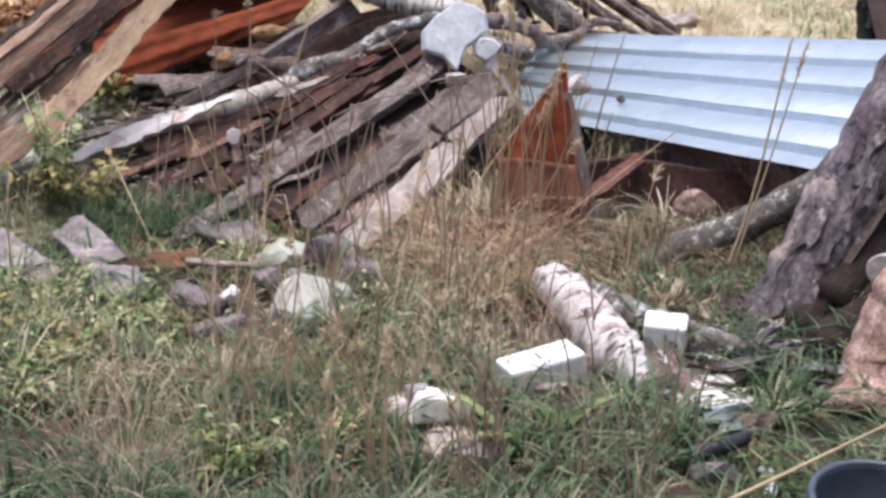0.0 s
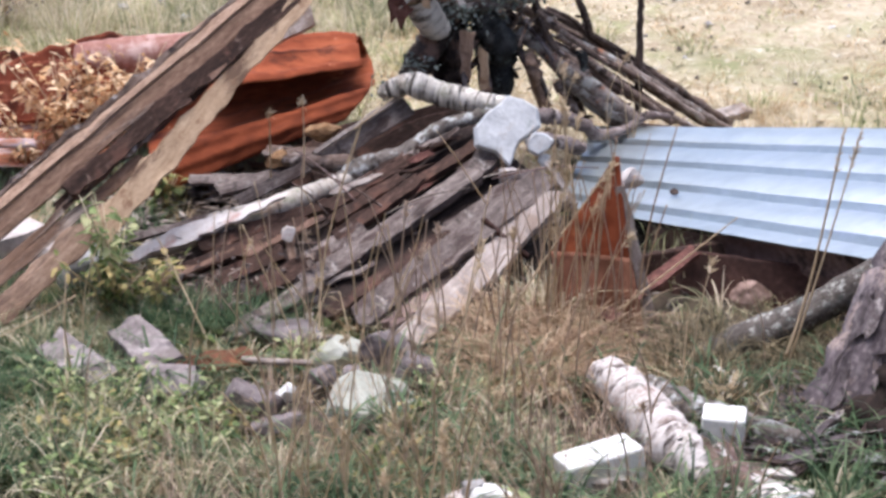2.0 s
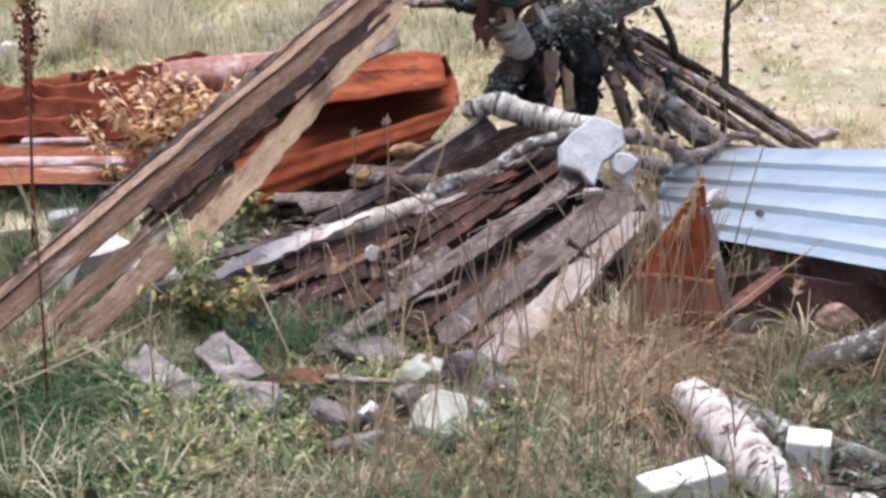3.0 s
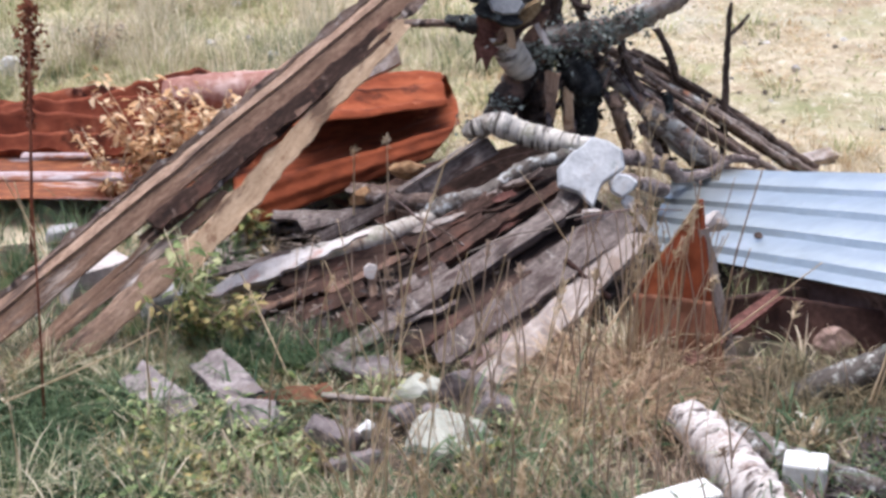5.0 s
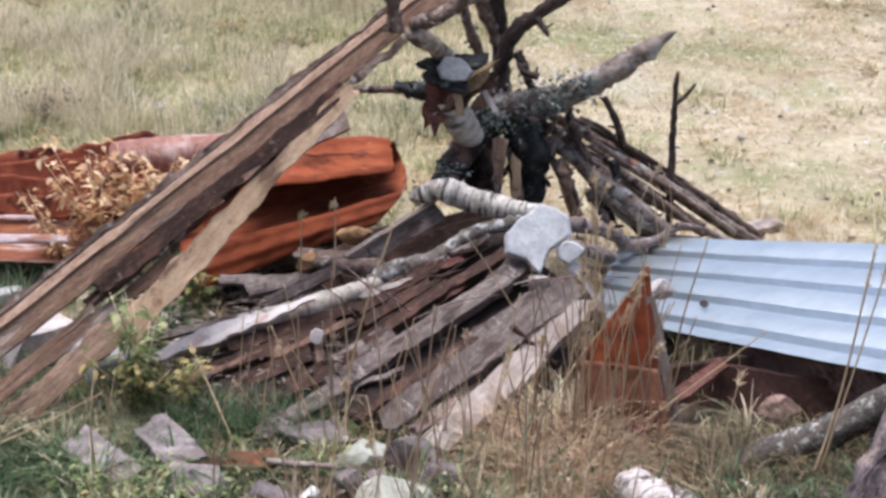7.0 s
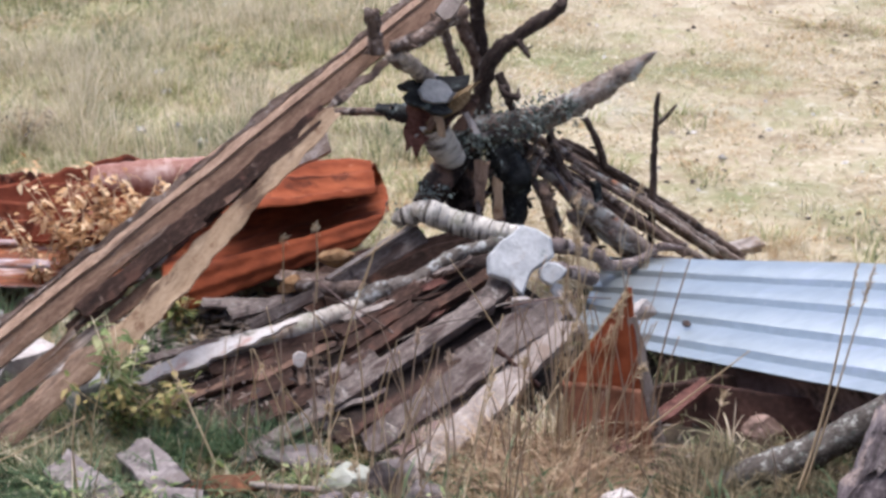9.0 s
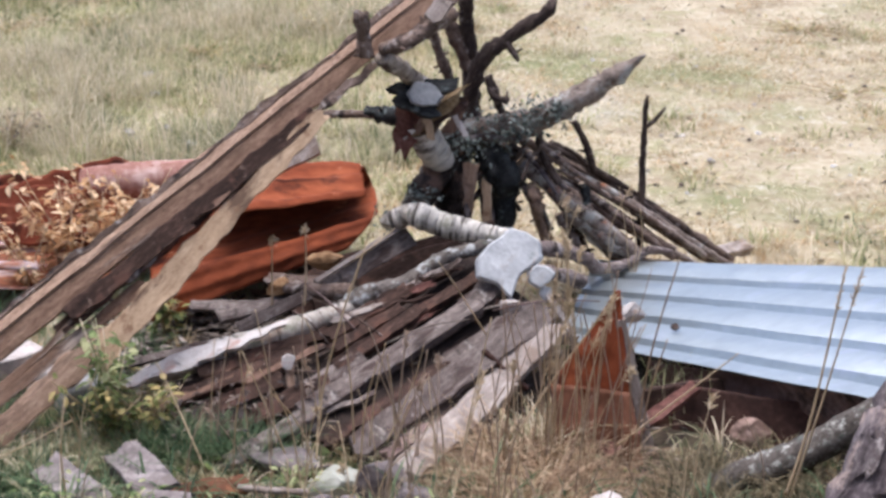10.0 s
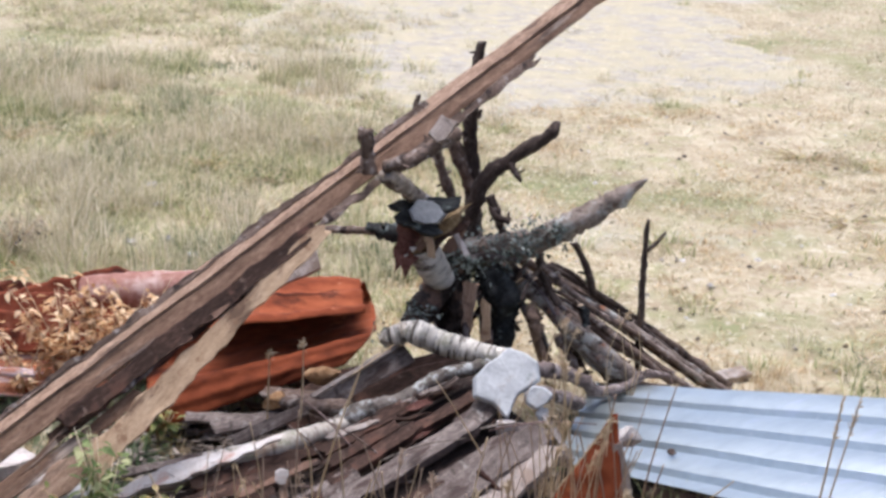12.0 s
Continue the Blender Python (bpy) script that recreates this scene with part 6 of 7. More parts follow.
for i, (c, n_, sp, tl) in enumerate((
    ((-0.790, 4.564, 0.000), 240, 0.18, 0.1), ((-0.635, 4.434, 0.000), 200, 0.16, 0.09), ((-0.513, 4.622, 0.000), 200, 0.14, 0.1), ((-0.366, 4.553, 0.000), 140, 0.12, 0.08),
    ((-0.783, 4.288, 0.000), 200, 0.16, 0.1), ((-0.238, 4.966, 0.000), 120, 0.1, 0.08), ((0.023, 3.907, 0.000), 150, 0.14, 0.1), ((-0.711, 4.694, 0.000), 160, 0.14, 0.1),
    ((-0.158, 3.836, 0.000), 150, 0.14, 0.12), ((0.092, 4.476, 0.000), 120, 0.12, 0.1), ((-0.871, 4.698, 0.000), 180, 0.14, 0.12), ((-0.602, 4.559, 0.000), 180, 0.14, 0.1), ((-0.724, 4.405, 0.000), 180, 0.15, 0.1), ((-0.436, 4.428, 0.000), 150, 0.12, 0.1), ((-0.808, 4.146, 0.000), 180, 0.15, 0.12), ((-0.004, 4.236, 0.000), 120, 0.12, 0.1), ((0.226, 4.670, 0.000), 120, 0.12, 0.1))):
    bush("leafy_weed", c, int(n_ * 0.7), sp * 1.1, tl * 1.5, 0.03, "light_leaf" if i % 3 else "yellow_green", "low light-green leafy weed among the grass", 20 + i, stems=14, stem_mat="grass_green")

bush("green_weed", (-0.235, 3.851, 0.000), 210, 0.17, 0.16, 0.036, "green_leaf", "low bright-green leafy weed in the grass", 61, stems=14, stem_mat="grass_green")
bush("green_weed", (0.052, 3.958, 0.000), 90, 0.1, 0.1, 0.034, "green_leaf", "low bright-green leafy weed in the grass", 62, stems=10, stem_mat="grass_green")
bush("green_weed", (1.150, 3.744, 0.000), 110, 0.12, 0.1, 0.034, "green_leaf", "low green leafy weed beside the bucket", 63, stems=10, stem_mat="grass_green")


def dock(c, n, ln, seed, tips=()):
    """A rosette of long broad leaves, each its own part."""
    r = np.random.RandomState(seed)
    thing = new("broad_leaf_weed")
    thing.location = c
    tagged(thing, "weed with long broad green leaves in the grass", "plant")
    for k in range(n):
        a = r.uniform(0, 6.28)
        d = np.array([[math.cos(a), math.sin(a), r.uniform(0.3, 0.9)]])
        leaf_cloud("leaf", np.zeros((1, 3)), d, np.array([ln * r.uniform(0.7, 1.1)]), np.array([ln * 0.24]), "green_leaf", thing, curl=0.5)
    for q in tips:
        d = np.array(q) - np.array(c)
        ln = float(np.linalg.norm(d))
        leaf_cloud("leaf", np.zeros((1, 3)), d[None] + np.array([[0, 0, 0.25 * ln]]), np.array([ln * 1.1]), np.array([ln * 0.36]), "light_leaf", thing, curl=0.25)


dock((0.500, 3.912, 0.020), 5, 0.2, 1, ((0.338, 3.985, 0.170), (0.386, 3.786, 0.170)))
dock((0.589, 3.936, 0.020), 4, 0.18, 2, ((0.730, 3.954, 0.170),))
dock((0.325, 4.625, 0.000), 6, 0.24, 3)
dock((-0.564, 5.141, 0.020), 6, 0.2, 4)
dock((0.694, 5.146, 0.000), 5, 0.2, 5)
dock((0.841, 4.096, 0.000), 5, 0.18, 6)


# ---- tall dry stalks ----
def stalk(points, r0=0.003, mat="straw", label="tall dry grass stalk", head=0.0, seed=1):
    rr = [1.25 * r0 * (1 - 0.5 * i / (len(points) - 1)) for i in range(len(points))]
    ob = limb("dry_stalk", points, rr, mat, label, "stalk", "dry stalks", 0.05, seed, 5)
    if head:
        r = np.random.RandomState(seed)
        inv = ob.matrix_world.inverted()
        a, b = inv @ Vector(points[-2]), inv @ Vector(points[-1])
        n = 34
        u = r.uniform(1 - head, 1.0, n)
        at = np.array(a)[None] * (1 - u[:, None]) + np.array(b)[None] * u[:, None]
        d = np.array(b - a)[None] * 2 + r.normal(0, 0.25, (n, 3))
        leaf_cloud("seed_head", at, d, r.uniform(0.012, 0.03, n), r.uniform(0.003, 0.006, n), mat, ob, "dry seed head")["kind"] = "stuff"
    return ob


for i, (pts, w, hd) in enumerate((
    ([(-0.239, 5.030, 0.000), (-0.250, 5.100, 0.061), (-0.383, 5.150, 0.397)], 0.0035, 0.0),
    ([(-0.163, 5.087, 0.010), (-0.146, 5.200, 0.225), (-0.084, 5.200, 0.488), (-0.015, 5.200, 0.706)], 0.0035, 0.0),
    ([(-0.149, 5.250, 0.126), (-0.164, 5.250, 0.374), (-0.201, 5.250, 0.468)], 0.003, 0.0),
    ([(-0.460, 4.992, 0.000), (-0.600, 5.200, 0.225), (-0.653, 5.250, 0.318)], 0.003, 0.0),
    ([(-0.372, 5.246, 0.010), (-0.399, 5.250, 0.356)], 0.0025, 0.0),
    ([(0.417, 5.000, 0.148), (0.550, 5.050, 0.348), (0.729, 5.100, 0.590)], 0.0035, 0.3),
    ([(0.746, 5.050, 0.124), (0.909, 5.050, 0.265), (1.100, 5.050, 0.430)], 0.003, 0.0),
    ([(0.580, 5.100, 0.119), (0.586, 5.100, 0.418), (0.591, 5.150, 0.741)], 0.003, 0.15),
    ([(0.632, 5.100, 0.119), (0.619, 5.100, 0.418), (0.573, 5.150, 0.776)], 0.0025, 0.15),
    ([(0.554, 5.100, 0.119), (0.569, 5.100, 0.418), (0.629, 5.150, 0.723)], 0.0025, 0.15),
    ([(0.244, 4.863, 0.010), (0.294, 4.950, 0.264), (0.356, 5.000, 0.567)], 0.003, 0.0),
    ([(0.189, 4.461, 0.010), (0.250, 4.700, 0.203), (0.322, 4.800, 0.474)], 0.003, 0.4),
    ([(0.054, 5.100, 0.119), (0.131, 5.150, 0.285), (0.164, 5.150, 0.416)], 0.0022, 0.0),
    ([(1.216, 4.800, 0.087), (1.285, 4.850, 0.320), (1.358, 4.900, 0.757)], 0.0045, 0.3),
    ([(1.226, 4.800, 0.068), (1.314, 4.850, 0.374), (1.408, 4.900, 0.756)], 0.0035, 0.3),
    ([(0.939, 3.477, 0.160), (1.124, 3.555, 0.200), (1.410, 3.751, 0.200)], 0.005, 0.0),
    ([(0.670, 5.000, 0.166), (0.689, 5.050, 0.439), (0.714, 5.050, 0.601)], 0.002, 0.4),
    ([(0.519, 5.000, 0.129), (0.510, 5.050, 0.292), (0.576, 5.050, 0.529)], 0.002, 0.4),
    ([(-0.874, 4.846, 0.000), (-0.860, 4.700, 0.274), (-0.850, 4.750, 0.427)], 0.003, 0.0),
    ([(-1.292, 4.750, 0.124), (-1.039, 4.750, 0.241), (-0.831, 4.750, 0.356)], 0.003, 0.0),
    ([(-1.349, 5.600, 0.169), (-1.439, 5.700, 0.450)], 0.003, 0.0),
    ([(-1.327, 5.600, 0.209), (-1.412, 5.700, 0.330), (-1.474, 5.700, 0.469)], 0.003, 0.0),
    ([(0.375, 5.500, 0.310), (0.281, 5.500, 0.466), (0.217, 5.500, 0.561)], 0.0022, 0.0),
    ([(-0.615, 3.861, 0.010), (-0.699, 3.900, 0.052), (-0.724, 3.900, 0.086)], 0.003, 0.0),
    ([(-0.033, 3.729, 0.010), (-0.143, 3.850, 0.073), (-0.226, 3.900, 0.141)], 0.003, 0.0),
    ([(-0.049, 4.463, 0.010), (-0.224, 4.547, 0.010), (-0.464, 4.412, 0.010)], 0.003, 0.0),
    ([(-0.223, 5.950, 0.233), (-0.218, 5.980, 0.367), (-0.221, 6.000, 0.494)], 0.003, 0.12),
    ([(-0.340, 6.000, 0.171), (-0.337, 6.000, 0.339), (-0.334, 6.000, 0.453)], 0.003, 0.12),
    ([(-0.125, 5.900, 0.147), (-0.047, 5.950, 0.337), (0.031, 6.000, 0.606)], 0.0028, 0.0),
    ([(-0.167, 6.100, 0.270), (-0.028, 6.100, 0.366), (0.091, 6.150, 0.449)], 0.004, 0.0),
)):
    stalk(pts, w, head=hd, seed=200 + i)
rs = np.random.RandomState(33)
for i in range(70):
    x, y = rs.choice([rs.uniform(-0.35, 0.45), rs.uniform(-0.35, 0.45), rs.uniform(-1.2, 1.3)]), rs.uniform(3.8, 5.1)
    h, a = rs.uniform(0.25, 0.5), rs.uniform(0, 6.28)
    ln = rs.uniform(0.03, 0.16)
    stalk([(x, y, 0), (x + 0.3 * ln * math.cos(a), y + 0.3 * ln * math.sin(a), h * 0.6), (x + ln * math.cos(a), y + ln * math.sin(a), h)], rs.uniform(0.0014, 0.003), mat="stalk_tan" if i % 2 else "straw", head=0.22 if i % 5 == 0 else 0.0, seed=300 + i)
rq = random.Random(3)
for i in range(9):
    a = Vector((0.642, 6.300, 0.209)).lerp(Vector((0.987, 6.400, 0.193)), rq.random())
    h = rq.uniform(0.15, 0.36)
    stalk([a, a + Vector((rq.uniform(-0.03, 0.03), 0, h * 0.5)), a + Vector((rq.uniform(-0.08, 0.1), 0, h))], rq.uniform(0.0018, 0.003), head=0.3 if i % 3 == 0 else 0.0, seed=870 + i)
for i in range(26):
    a = Vector((0.540, 5.287, 0.010)).lerp(Vector((0.743, 5.266, 0.010)), rq.random()) if i < 14 else Vector((-0.502, 5.205, 0.010)).lerp(Vector((0.482, 5.126, 0.010)), rq.random())
    h, x = rq.uniform(0.28, 0.55), rq.uniform(-0.12, 0.12)
    stalk([a, a + Vector((x * 0.35, 0.01, h * 0.55)), a + Vector((x, 0.03, h))], rq.uniform(0.002, 0.0034), mat="straw" if i % 2 else "stalk_tan", head=0.3 if i % 7 == 0 else 0.0, seed=1100 + i)
for i in range(30):
    a = Vector((rq.uniform(0.36, 0.86), rq.uniform(4.98, 5.2), 0.0))
    h, x = rq.uniform(0.32, 0.72), rq.uniform(-0.1, 0.14)
    stalk([a, a + Vector((x * 0.35, 0.01, h * 0.55)), a + Vector((x, 0.03, h))], rq.uniform(0.0018, 0.0032), mat=("straw", "stalk_tan", "grass_gold")[i % 3], head=0.3 if i % 6 == 0 else 0.0, seed=1200 + i)
near = (((0.125, 3.753, 0.000), 0.14), ((0.392, 3.732, 0.000), 0.08), ((0.147, 4.231, 0.000), 0.14), ((-0.164, 4.072, 0.000), 0.25), ((0.755, 3.832, 0.000), 0.25), ((0.527, 4.402, 0.000), 0.2))
for i in range(90):
    c, w = near[i % len(near)]
    x, y = c[0] + rs.normal(0, w * 0.6), c[1] + rs.normal(0, w * 0.6)
    h, a, ln = rs.uniform(0.22, 0.52), rs.uniform(0, 6.28), rs.uniform(0.02, 0.16)
    stalk([(x, y, 0), (x + 0.3 * ln * math.cos(a), y + 0.3 * ln * math.sin(a), h * 0.6), (x + ln * math.cos(a), y + ln * math.sin(a), h)], rs.uniform(0.0016, 0.0032), mat="stalk_tan" if i % 3 else "straw", head=0.25 if i % 6 == 0 else 0.0, seed=900 + i)
seed_stalk = stalk([(-1.197, 4.811, 0.000), (-1.167, 4.750, 0.356), (-1.177, 4.850, 0.796)], 0.004, "red_seed", "dark red-brown dock stalk")
dock_stalk = stalk([(-1.506, 6.101, 0.000), (-1.395, 5.750, 0.431), (-1.385, 5.900, 1.007)], 0.006, "red_seed", "tall dock stalk with a rust-red seed head", head=0.0, seed=5)
r = np.random.RandomState(8)
n = 560
u = r.uniform(0, 1, n)
pa, pb = np.array((-1.386, 5.900, 0.998)), np.array((-1.422, 5.900, 0.578))
at = pa + (pb - pa) * (u ** 1.3)[:, None] + r.normal(0, 1, (n, 3)) * (0.007 + 0.016 * np.sin(np.pi * np.minimum(1, u * 1.4)))[:, None]
inv = dock_stalk.matrix_world.inverted()
at = np.array([inv @ Vector(q) for q in at])
leaf_cloud("seed_head", at, r.normal(0, 1, (n, 3)), r.uniform(0.012, 0.026, n), r.uniform(0.008, 0.016, n), "red_seed", dock_stalk, "rust-red seed head")["kind"] = "stuff"

# ---- grass ----
SPOTS = [Vector(q) for q in ((-0.653, 3.828, 0.000), (-0.590, 3.875, 0.000), (-0.119, 3.989, 0.000), (-0.166, 4.155, 0.000), (0.611, 4.368, 0.000), (0.309, 4.162, 0.000), (0.343, 4.022, 0.000), (-0.029, 4.729, 0.000), (-0.114, 5.127, -0.000), (-0.348, 4.763, 0.000), (-0.666, 5.109, 0.000), (-0.845, 5.042, 0.000), (-0.254, 4.828, 0.000), (-0.591, 4.846, 0.000), (0.778, 4.600, 0.000), (0.860, 4.401, 0.000), (0.983, 4.539, 0.000), (1.001, 4.152, 0.000), (1.145, 4.323, 0.000), (1.067, 4.327, 0.000), (1.007, 3.875, 0.000), (0.956, 3.838, 0.000), (1.056, 3.835, 0.000), (1.054, 4.034, 0.000), (0.649, 4.116, 0.000), (0.461, 4.025, 0.000), (1.263, 4.712, 0.000), (-0.291, 5.207, -0.000), (0.042, 5.111, 0.000))]


def line_spots(a, b, n=6):
    return [Vector(a).lerp(Vector(b), k / (n - 1)) for k in range(n)]


SPOTS += line_spots((-0.198, 4.989, 0.000), (0.107, 4.918, 0.000)) + line_spots((-0.420, 4.733, 0.000), (-0.189, 4.587, 0.000)) + line_spots((0.669, 4.779, 0.000), (0.850, 4.339, 0.000)) + line_spots((0.886, 4.277, 0.000), (1.023, 4.038, 0.000)) + line_spots((0.897, 4.431, 0.000), (1.347, 4.312, 0.000)) + line_spots((0.517, 4.282, 0.000), (0.715, 4.271, 0.000)) + line_spots((-0.126, 4.649, 0.000), (0.067, 4.639, 0.000)) + line_spots((1.105, 4.940, 0.000), (1.265, 4.574, -0.000))


def open_ground(x, y, reach=0.09):
    """How freely grass stands here: low in front of and on the stones and logs."""
    k = 1.0
    for s in SPOTS:
        d = math.hypot((x - s.x) / 1.1, (y - s.y + 0.11) / 1.7)
        k = min(k, d / reach)
    return k


def lush(x, y):
    weedy = 0.45 if x < -0.25 and 4.15 < y < 4.85 else (0.06 if x > 0.6 and y > 4.72 else 1.0)
    return weedy * open_ground(x, y) * (0.05 + 0.95 * max(0, min(1, 0.42 + 2.6 * noise.noise(Vector((x * 2.1, y * 2.1, 9))))))


def golden(x, y):
    d = math.hypot((x - 0.47) / 0.25, (y - 4.95) / 0.32)
    return max(0.004, 1 - d) * open_ground(x, y)


r = np.random.RandomState(7)
def shorter(p, reach):
    return np.array([min(1, 0.3 + 0.7 * open_ground(q[0], q[1], reach)) for q in p])


for name, box, cnt, tf, mt, lb in (("short_grass", (-1.6, 4.04, 1.8, 5.3), 18500, 450, "grass_green", "green grass around the rubble"), ("near_grass", (-1.6, 3.3, 1.8, 4.04), 7500, 280, "grass_deep", "deep green grass in front of the rubble")):
    p = scatter(cnt, box, 1, lambda x, y: 0.12 + 0.88 * lush(x, y))
    blades(name, p, shorter(p, 0.25) * r.uniform(0.03, 0.1, cnt), r.uniform(0.006, 0.012, cnt), r.uniform(0.3, 1.3, cnt), mt, "short " + lb, seed=2, segs=3)
    p, a, idx = tufts(tf, box, 3, (18, 46), 0.04, lush)
    n = len(p)
    tall = np.random.RandomState(4).uniform(0.1, 0.26, tf)[idx] * shorter(p, 0.3)
    blades(name.replace("grass", "tufts"), p, tall * r.uniform(0.5, 1.1, n), r.uniform(0.005, 0.011, n), r.uniform(0.3, 1.3, n), mt, "tufts of long " + lb, seed=5, ang=a)
p, a, idx = tufts(330, (-1.6, 3.35, 1.8, 4.9), 43, (6, 16), 0.05, lush)
n = len(p)
blades("broad_grass", p, r.uniform(0.1, 0.28, n), r.uniform(0.008, 0.015, n), r.uniform(0.5, 1.5, n), "grass_broad", "broad-bladed green grass", seed=44, ang=a, droop=0.9)
p, a, idx = tufts(250, (-1.6, 3.6, 1.8, 5.25), 13, (10, 30), 0.03, lambda x, y: lush(x, y) * (0.3 if x < -0.35 or y < 4.2 else 1.0))
n = len(p)
blades("dry_tufts", p, r.uniform(0.1, 0.3, n) * np.array([min(1, 0.3 + 0.7 * open_ground(q[0], q[1], 0.3)) for q in p]), r.uniform(0.0018, 0.004, n), r.uniform(0.3, 1.3, n), "grass_dry", "tufts of dry yellow grass", seed=6, ang=a)
p, a, idx = tufts(64, (-0.25, 4.5, 1.15, 5.2), 15, (10, 26), 0.06, golden)
n = len(p)
blades("golden_tufts", p, r.uniform(0.1, 0.32, n), r.uniform(0.003, 0.008, n), r.uniform(0.6, 2.2, n), "grass_gold", "matted golden dry grass before the board heap", seed=16, ang=a, droop=1.1, segs=6)
p, a, idx = tufts(420, (-2.6, 4.6, 2.2, 7.3), 17, (12, 30), 0.04, lambda x, y: 0.12 if x > 0.6 and y < 5.6 else 1.0)
n = len(p)
blades("edge_grass", p, r.uniform(0.04, 0.14, n), r.uniform(0.002, 0.004, n), r.uniform(0.3, 1.3, n), "grass_dry", "thin dry grass round the heaps", seed=18, ang=a)


p, a, idx = tufts(380, (-2.6, 4.3, -0.75, 6.6), 19, (14, 34), 0.04)
n = len(p)
blades("side_grass", p, r.uniform(0.05, 0.18, n), r.uniform(0.003, 0.006, n), r.uniform(0.3, 1.3, n), "grass_broad", "green grass behind the leaning timber", seed=20, ang=a)


p, a, idx = tufts(130, (-0.6, 3.6, 0.75, 4.6), 73, (5, 12), 0.05)
n = len(p)
blades("pale_tufts", p, r.uniform(0.12, 0.34, n), r.uniform(0.002, 0.0045, n), r.uniform(0.2, 1.0, n), "stalk_tan", "thin pale dry grass among the green", seed=74, ang=a)
p, a, idx = tufts(110, (0.85, 4.5, 1.35, 5.1), 71, (16, 34), 0.05)
n = len(p)
blades("dark_tufts", p, r.uniform(0.06, 0.17, n), r.uniform(0.004, 0.008, n), r.uniform(0.3, 1.2, n), "grass_olive", "olive-brown grass in the shade of the trunk", seed=72, ang=a)

for k, (cnt, box, mt, lb) in enumerate(((130, (-1.6, 4.35, -0.95, 5.2), "grass_broad", "dark green grass at the timber's foot"), (60, (-0.72, 5.12, -0.3, 5.26), "grass_broad", "dark green grass at the foot of the heap"))):
    p, a, idx = tufts(cnt, box, 81 + k, (14, 30), 0.05)
    n = len(p)
    blades("dark_tufts", p, r.uniform(0.06, 0.2, n), r.uniform(0.004, 0.009, n), r.uniform(0.3, 1.2, n), mt, lb, seed=83 + k, ang=a)
r = np.random.RandomState(77)
n = 90
p = np.stack([r.uniform(0.88, 1.12, n), r.uniform(5.42, 5.7, n), np.zeros(n)], 1)
blades("sheet_grass", p, r.uniform(0.08, 0.24, n), r.uniform(0.003, 0.006, n), r.uniform(0.1, 0.8, n), "grass_meadow", "yellow-green grass under the raised edge of the sheet", seed=78)

# ---- meadow ----
def worn(x, y):
    return min(1, (9 / y) ** 1.3) * (0.25 + 0.75 * max(0, min(1, 0.5 + 1.6 * noise.noise(Vector((x * 0.7, y * 0.7, 5))))))


def leftish(x, y):
    return max(0.04, min(1, 0.45 - 0.35 * x)) * max(0.05, 0.4 + 1.4 * noise.noise(Vector((x * 0.8, y * 0.6, 2)))) * min(1, (9 / y) ** 1.2)


n = 120000
p = scatter(n, (-5.5, 6.6, 6, 20), 5, worn)
blades("meadow_grass", p, r.uniform(0.015, 0.05, n), r.uniform(0.005, 0.013, n), r.uniform(1.0, 3.2, n), "grass_field", "short bleached meadow grass", seed=6, segs=2)
n = 60000
p = scatter(n, (-5.5, 6.6, 5, 20), 25, leftish)
blades("grey_green_grass", p, r.uniform(0.02, 0.07, n), r.uniform(0.005, 0.012, n), r.uniform(0.8, 2.5, n), "grass_meadow", "grey-green meadow grass", seed=26, segs=2)
p, a, idx = tufts(1100, (-5.5, 6.9, 5, 18), 21, (24, 60), 0.09, leftish)
n = len(p)
blades("meadow_tufts", p, r.uniform(0.04, 0.15, n), r.uniform(0.003, 0.007, n), r.uniform(0.3, 1.6, n), "grass_field", "long bleached tufts in the meadow", seed=22, ang=a, segs=3)
def lush_left(x, y):
    return max(0.0, min(1, 0.35 - 0.45 * x)) * max(0.12, min(1, 0.55 + 1.3 * noise.noise(Vector((x * 1.3, y * 0.8, 12)))))


p, a, idx = tufts(1300, (-4.5, 6.9, 0.6, 12.5), 29, (16, 44), 0.1, lush_left)
n = len(p)
blades("left_meadow_tufts", p, r.uniform(0.03, 0.12, n), r.uniform(0.004, 0.008, n), r.uniform(0.4, 1.8, n), "grass_meadow", "yellow-green tufts thick in the meadow", seed=30, ang=a, segs=3)
p, a, idx = tufts(700, (-5, 6.9, 5, 13), 27, (14, 40), 0.1, worn)
n = len(p)
blades("straw_mats", p, r.uniform(0.03, 0.1, n), r.uniform(0.003, 0.006, n), r.uniform(1.2, 3.0, n), "grass_dry", "low mats of golden straw in the meadow", seed=28, ang=a, segs=3, droop=0.9)
p, a, idx = tufts(500, (-5.5, 7.0, 5, 18), 23, (20, 44), 0.09, leftish)
n = len(p)
blades("green_meadow_tufts", p, r.uniform(0.04, 0.14, n), r.uniform(0.004, 0.009, n), r.uniform(0.4, 1.5, n), "grass_meadow", "green tufts in the meadow", seed=24, ang=a, segs=3)


def plumes(x, y, k=0):
    return max(0.0, min(1, 0.5 - 0.5 * x)) * max(0.0, min(1, 0.05 + 2.8 * noise.noise(Vector((x * 1.1, y * 0.75, 21 + 6.3 * k)))))


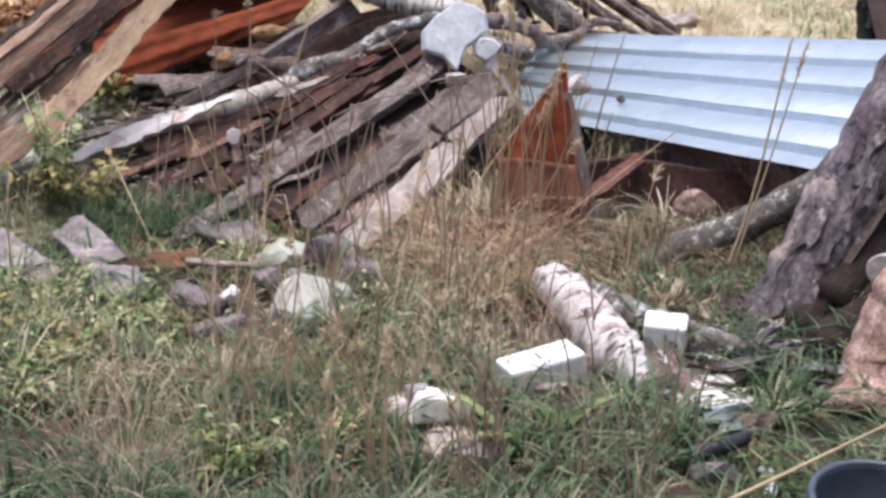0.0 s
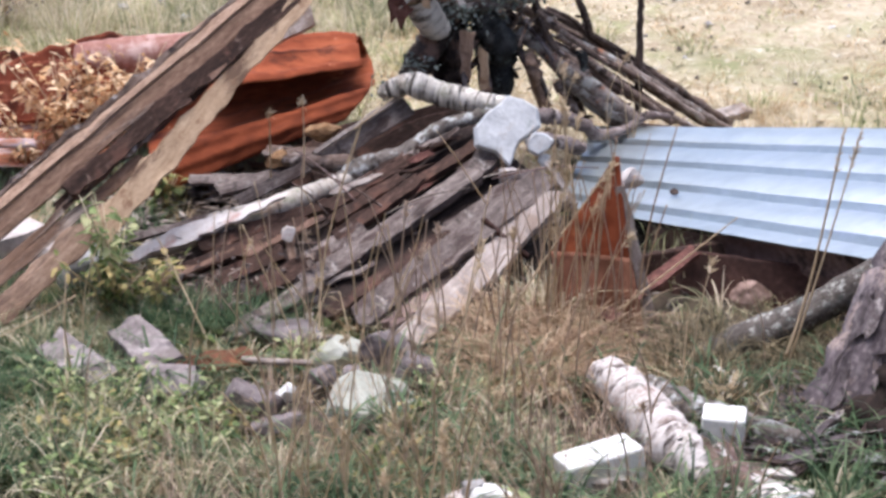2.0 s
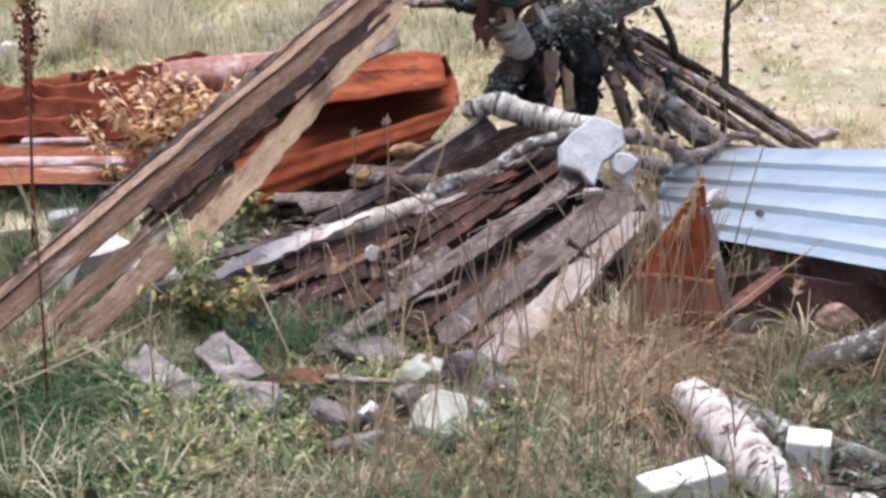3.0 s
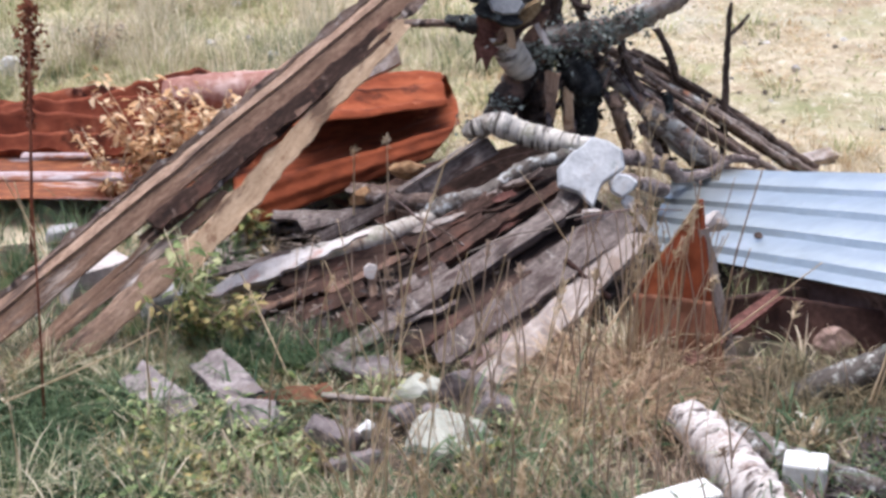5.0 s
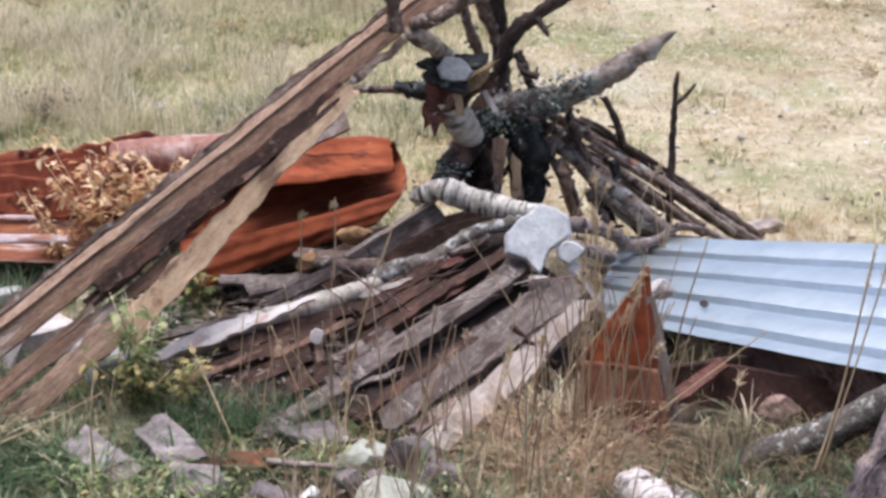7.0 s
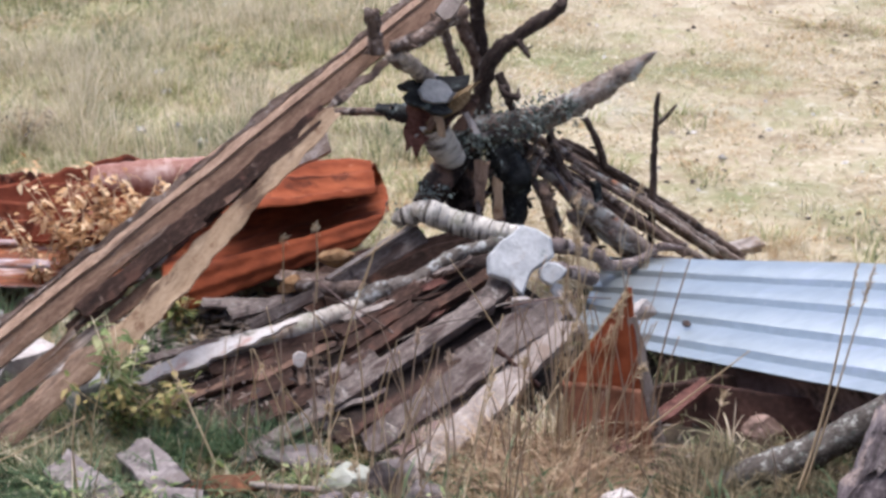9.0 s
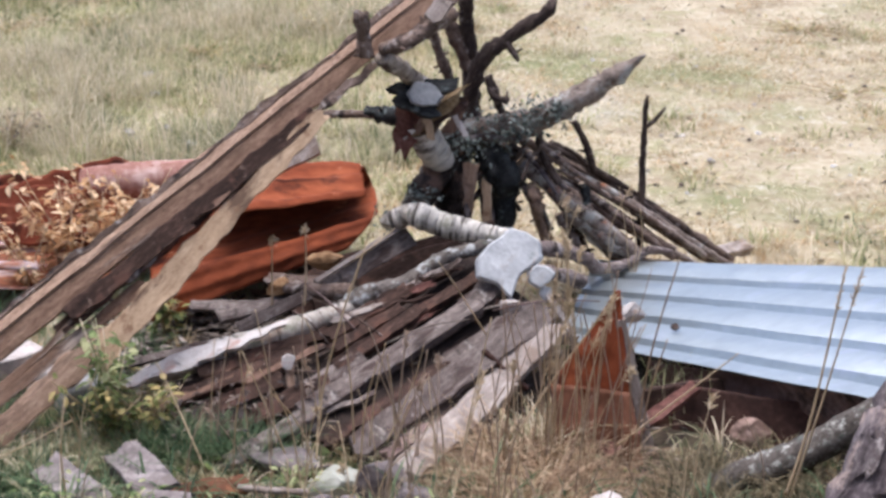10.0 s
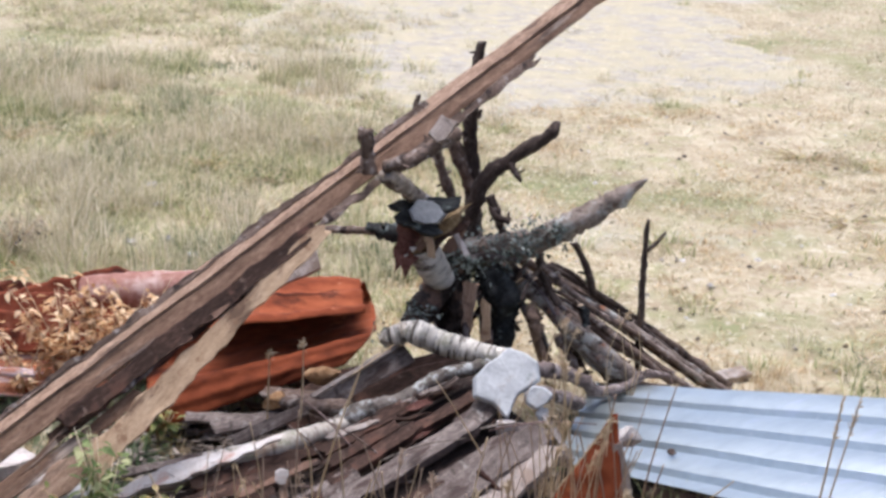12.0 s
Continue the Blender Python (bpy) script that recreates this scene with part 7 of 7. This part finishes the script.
for i, (cnt, mt, lo, hi, sd, lb) in enumerate(((340, "grass_field", 0.12, 0.34, 61, "tall bleached grass plumes in the meadow"), (220, "grass_meadow", 0.08, 0.2, 62, "tall yellowish grass plumes in the meadow"), (300, "grass_green", 0.08, 0.22, 63, "tall green grass clumps in the meadow"), (170, "grass_broad", 0.05, 0.14, 64, "dark green grass clumps in the meadow"))):
    p, a, idx = tufts(cnt, (-4.2, 8.0, 0.6, 14), sd, (30, 70), 0.13, lambda x, y: plumes(x, y, i))
    n = len(p)
    tall = np.random.RandomState(sd).uniform(lo, hi, cnt)[idx]
    blades("tall_meadow_grass", p, tall * r.uniform(0.5, 1.1, n), r.uniform(0.003, 0.006, n), r.uniform(0.2, 0.9, n), mt, lb, seed=sd + 10, ang=a, segs=3)


def meadow_litter():
    """Small stones, chips and clods lying about in the meadow."""
    q = np.random.RandomState(44)
    verts, faces = [], []
    for k in range(900):
        x, y = q.uniform(-4, 4.5), 6.9 + 10 * q.rand() ** 1.6
        m = Matrix.Translation((x, y, ground_z(x, y) + 0.004)) @ Euler((q.uniform(-0.3, 0.3), q.uniform(-0.3, 0.3), q.uniform(0, 6.3))).to_matrix().to_4x4()
        w = q.uniform(0.006, 0.022)
        o = len(verts)
        verts += [m @ Vector((w * q.uniform(0.7, 1.3) * math.cos(t), w * q.uniform(0.5, 1) * math.sin(t), 0)) for t in (0, 1.2, 2.5, 3.8, 5.1)] + [m @ Vector((0, 0, w * q.uniform(0.4, 0.9)))]
        faces += [(o + t, o + (t + 1) % 5, o + 5) for t in range(5)]
    tagged(solid("meadow_litter", verts, faces, "field_litter", smooth=False), "small stones and clods scattered in the meadow", "litter", kind="stuff")


meadow_litter()
for i, (c, w) in enumerate((((-1.226, 10.002, 0.030), 0.09), ((-1.187, 8.819, 0.030), 0.07), ((-1.003, 8.893, 0.030), 0.08), ((-0.869, 8.557, 0.030), 0.07), ((-1.141, 9.586, 0.030), 0.06), ((1.636, 8.406, 0.020), 0.05))):
    rock("white_stone", c, (w * 0.8, w * 0.6, w * 0.5), "stone", "small pale stone lying in the meadow", seed=950 + i, group="meadow stones")
for i, (c, n_, sp, tl, mt, lb) in enumerate((
    ((-1.634, 11.111, 0.000), 150, 0.4, 0.12, "yellow_green", "low green weed in the meadow"), ((-1.448, 9.576, 0.000), 130, 0.34, 0.07, "green_leaf", "low green weed in the meadow"),
    ((-0.973, 10.406, 0.000), 90, 0.2, 0.12, "yellow_green", "low green weed in the meadow"), ((-0.296, 11.227, 0.000), 150, 0.45, 0.12, "yellow_green", "yellow-green weed in the meadow"),
    ((-0.526, 10.215, 0.000), 90, 0.3, 0.05, "green_leaf", "low green weed in the meadow"), ((-1.603, 9.021, 0.000), 100, 0.26, 0.08, "yellow_green", "yellow-green weed in the meadow"),
    ((-1.705, 8.571, 0.000), 120, 0.2, 0.22, "dead_leaf", "dead brown weed in the meadow"),
    ((-2.228, 11.094, 0.000), 110, 0.4, 0.1, "yellow_green", "low green weed in the meadow"),
    ((2.720, 11.315, 0.000), 90, 0.5, 0.04, "yellow_green", "low green weed in the meadow"), ((2.614, 9.715, 0.000), 80, 0.4, 0.03, "yellow_green", "low green weed in the meadow"),
)):
    bush("meadow_weed", c, n_, sp, tl, 0.032, mt, lb, 960 + i, stems=22)


# ---- the meadow round about, beside and behind the camera ----
def yard(x, y):
    if -1.75 < x < 1.95 and y > 3.15 or math.hypot((x - 0.1) / 2.2, (y - 5.6) / 1.6) < 1:
        return 0.0
    fade = max(0, min(1, 2.4 - 2.4 * math.hypot(x / 8, (y - 3) / 8)))
    return fade * (0.3 + 0.7 * max(0, min(1, 0.5 + 1.5 * noise.noise(Vector((x * 0.9, y * 0.9, 14))))))


n = 60000
p = scatter(n, (-8, -5, 8, 7.5), 51, yard)
blades("yard_grass", p, r.uniform(0.03, 0.11, n), r.uniform(0.005, 0.012, n), r.uniform(0.4, 1.8, n), "grass_green", "short green and yellow grass of the meadow", seed=52, segs=3)
p, a, idx = tufts(1800, (-8, -5, 8, 7.5), 53, (16, 40), 0.06, yard)
n = len(p)
blades("yard_tufts", p, r.uniform(0.06, 0.2, n), r.uniform(0.004, 0.009, n), r.uniform(0.4, 1.5, n), "grass_meadow", "tufts of yellow-green grass in the meadow", seed=54, ang=a, segs=3)


n = 7000
p = scatter(n, (-2.2, 2.1, 2.4, 3.4), 55)
blades("yard_grass", p, r.uniform(0.03, 0.12, n), r.uniform(0.005, 0.011, n), r.uniform(0.4, 1.6, n), "grass_green", "short green and yellow grass before the rubble", seed=56, segs=3)


# ---- unseen wall added behind the camera: darkens reflections and front skylight ----
def unseen_wall():
    m = material("dark brown light-blocking wall", [(0.04, 0.03, 0.024), (0.09, 0.07, 0.056), (0.16, 0.13, 0.11)], 3, (1, 1, 0.3), 0.9, 0.3)
    bm = bmesh.new()
    bmesh.ops.create_cube(bm, size=1, matrix=pose(0.5, -0.75, 2.3) @ Matrix.Diagonal((11, 0.25, 4.7, 1)))
    me = bpy.data.meshes.new("unseen_wall_south")
    bm.to_mesh(me)
    bm.free()
    me.materials.append(m)
    tagged(new("unseen_wall_south", me), "unseen dark wall added behind the camera to dim light", "wall", kind="structure")


unseen_wall()
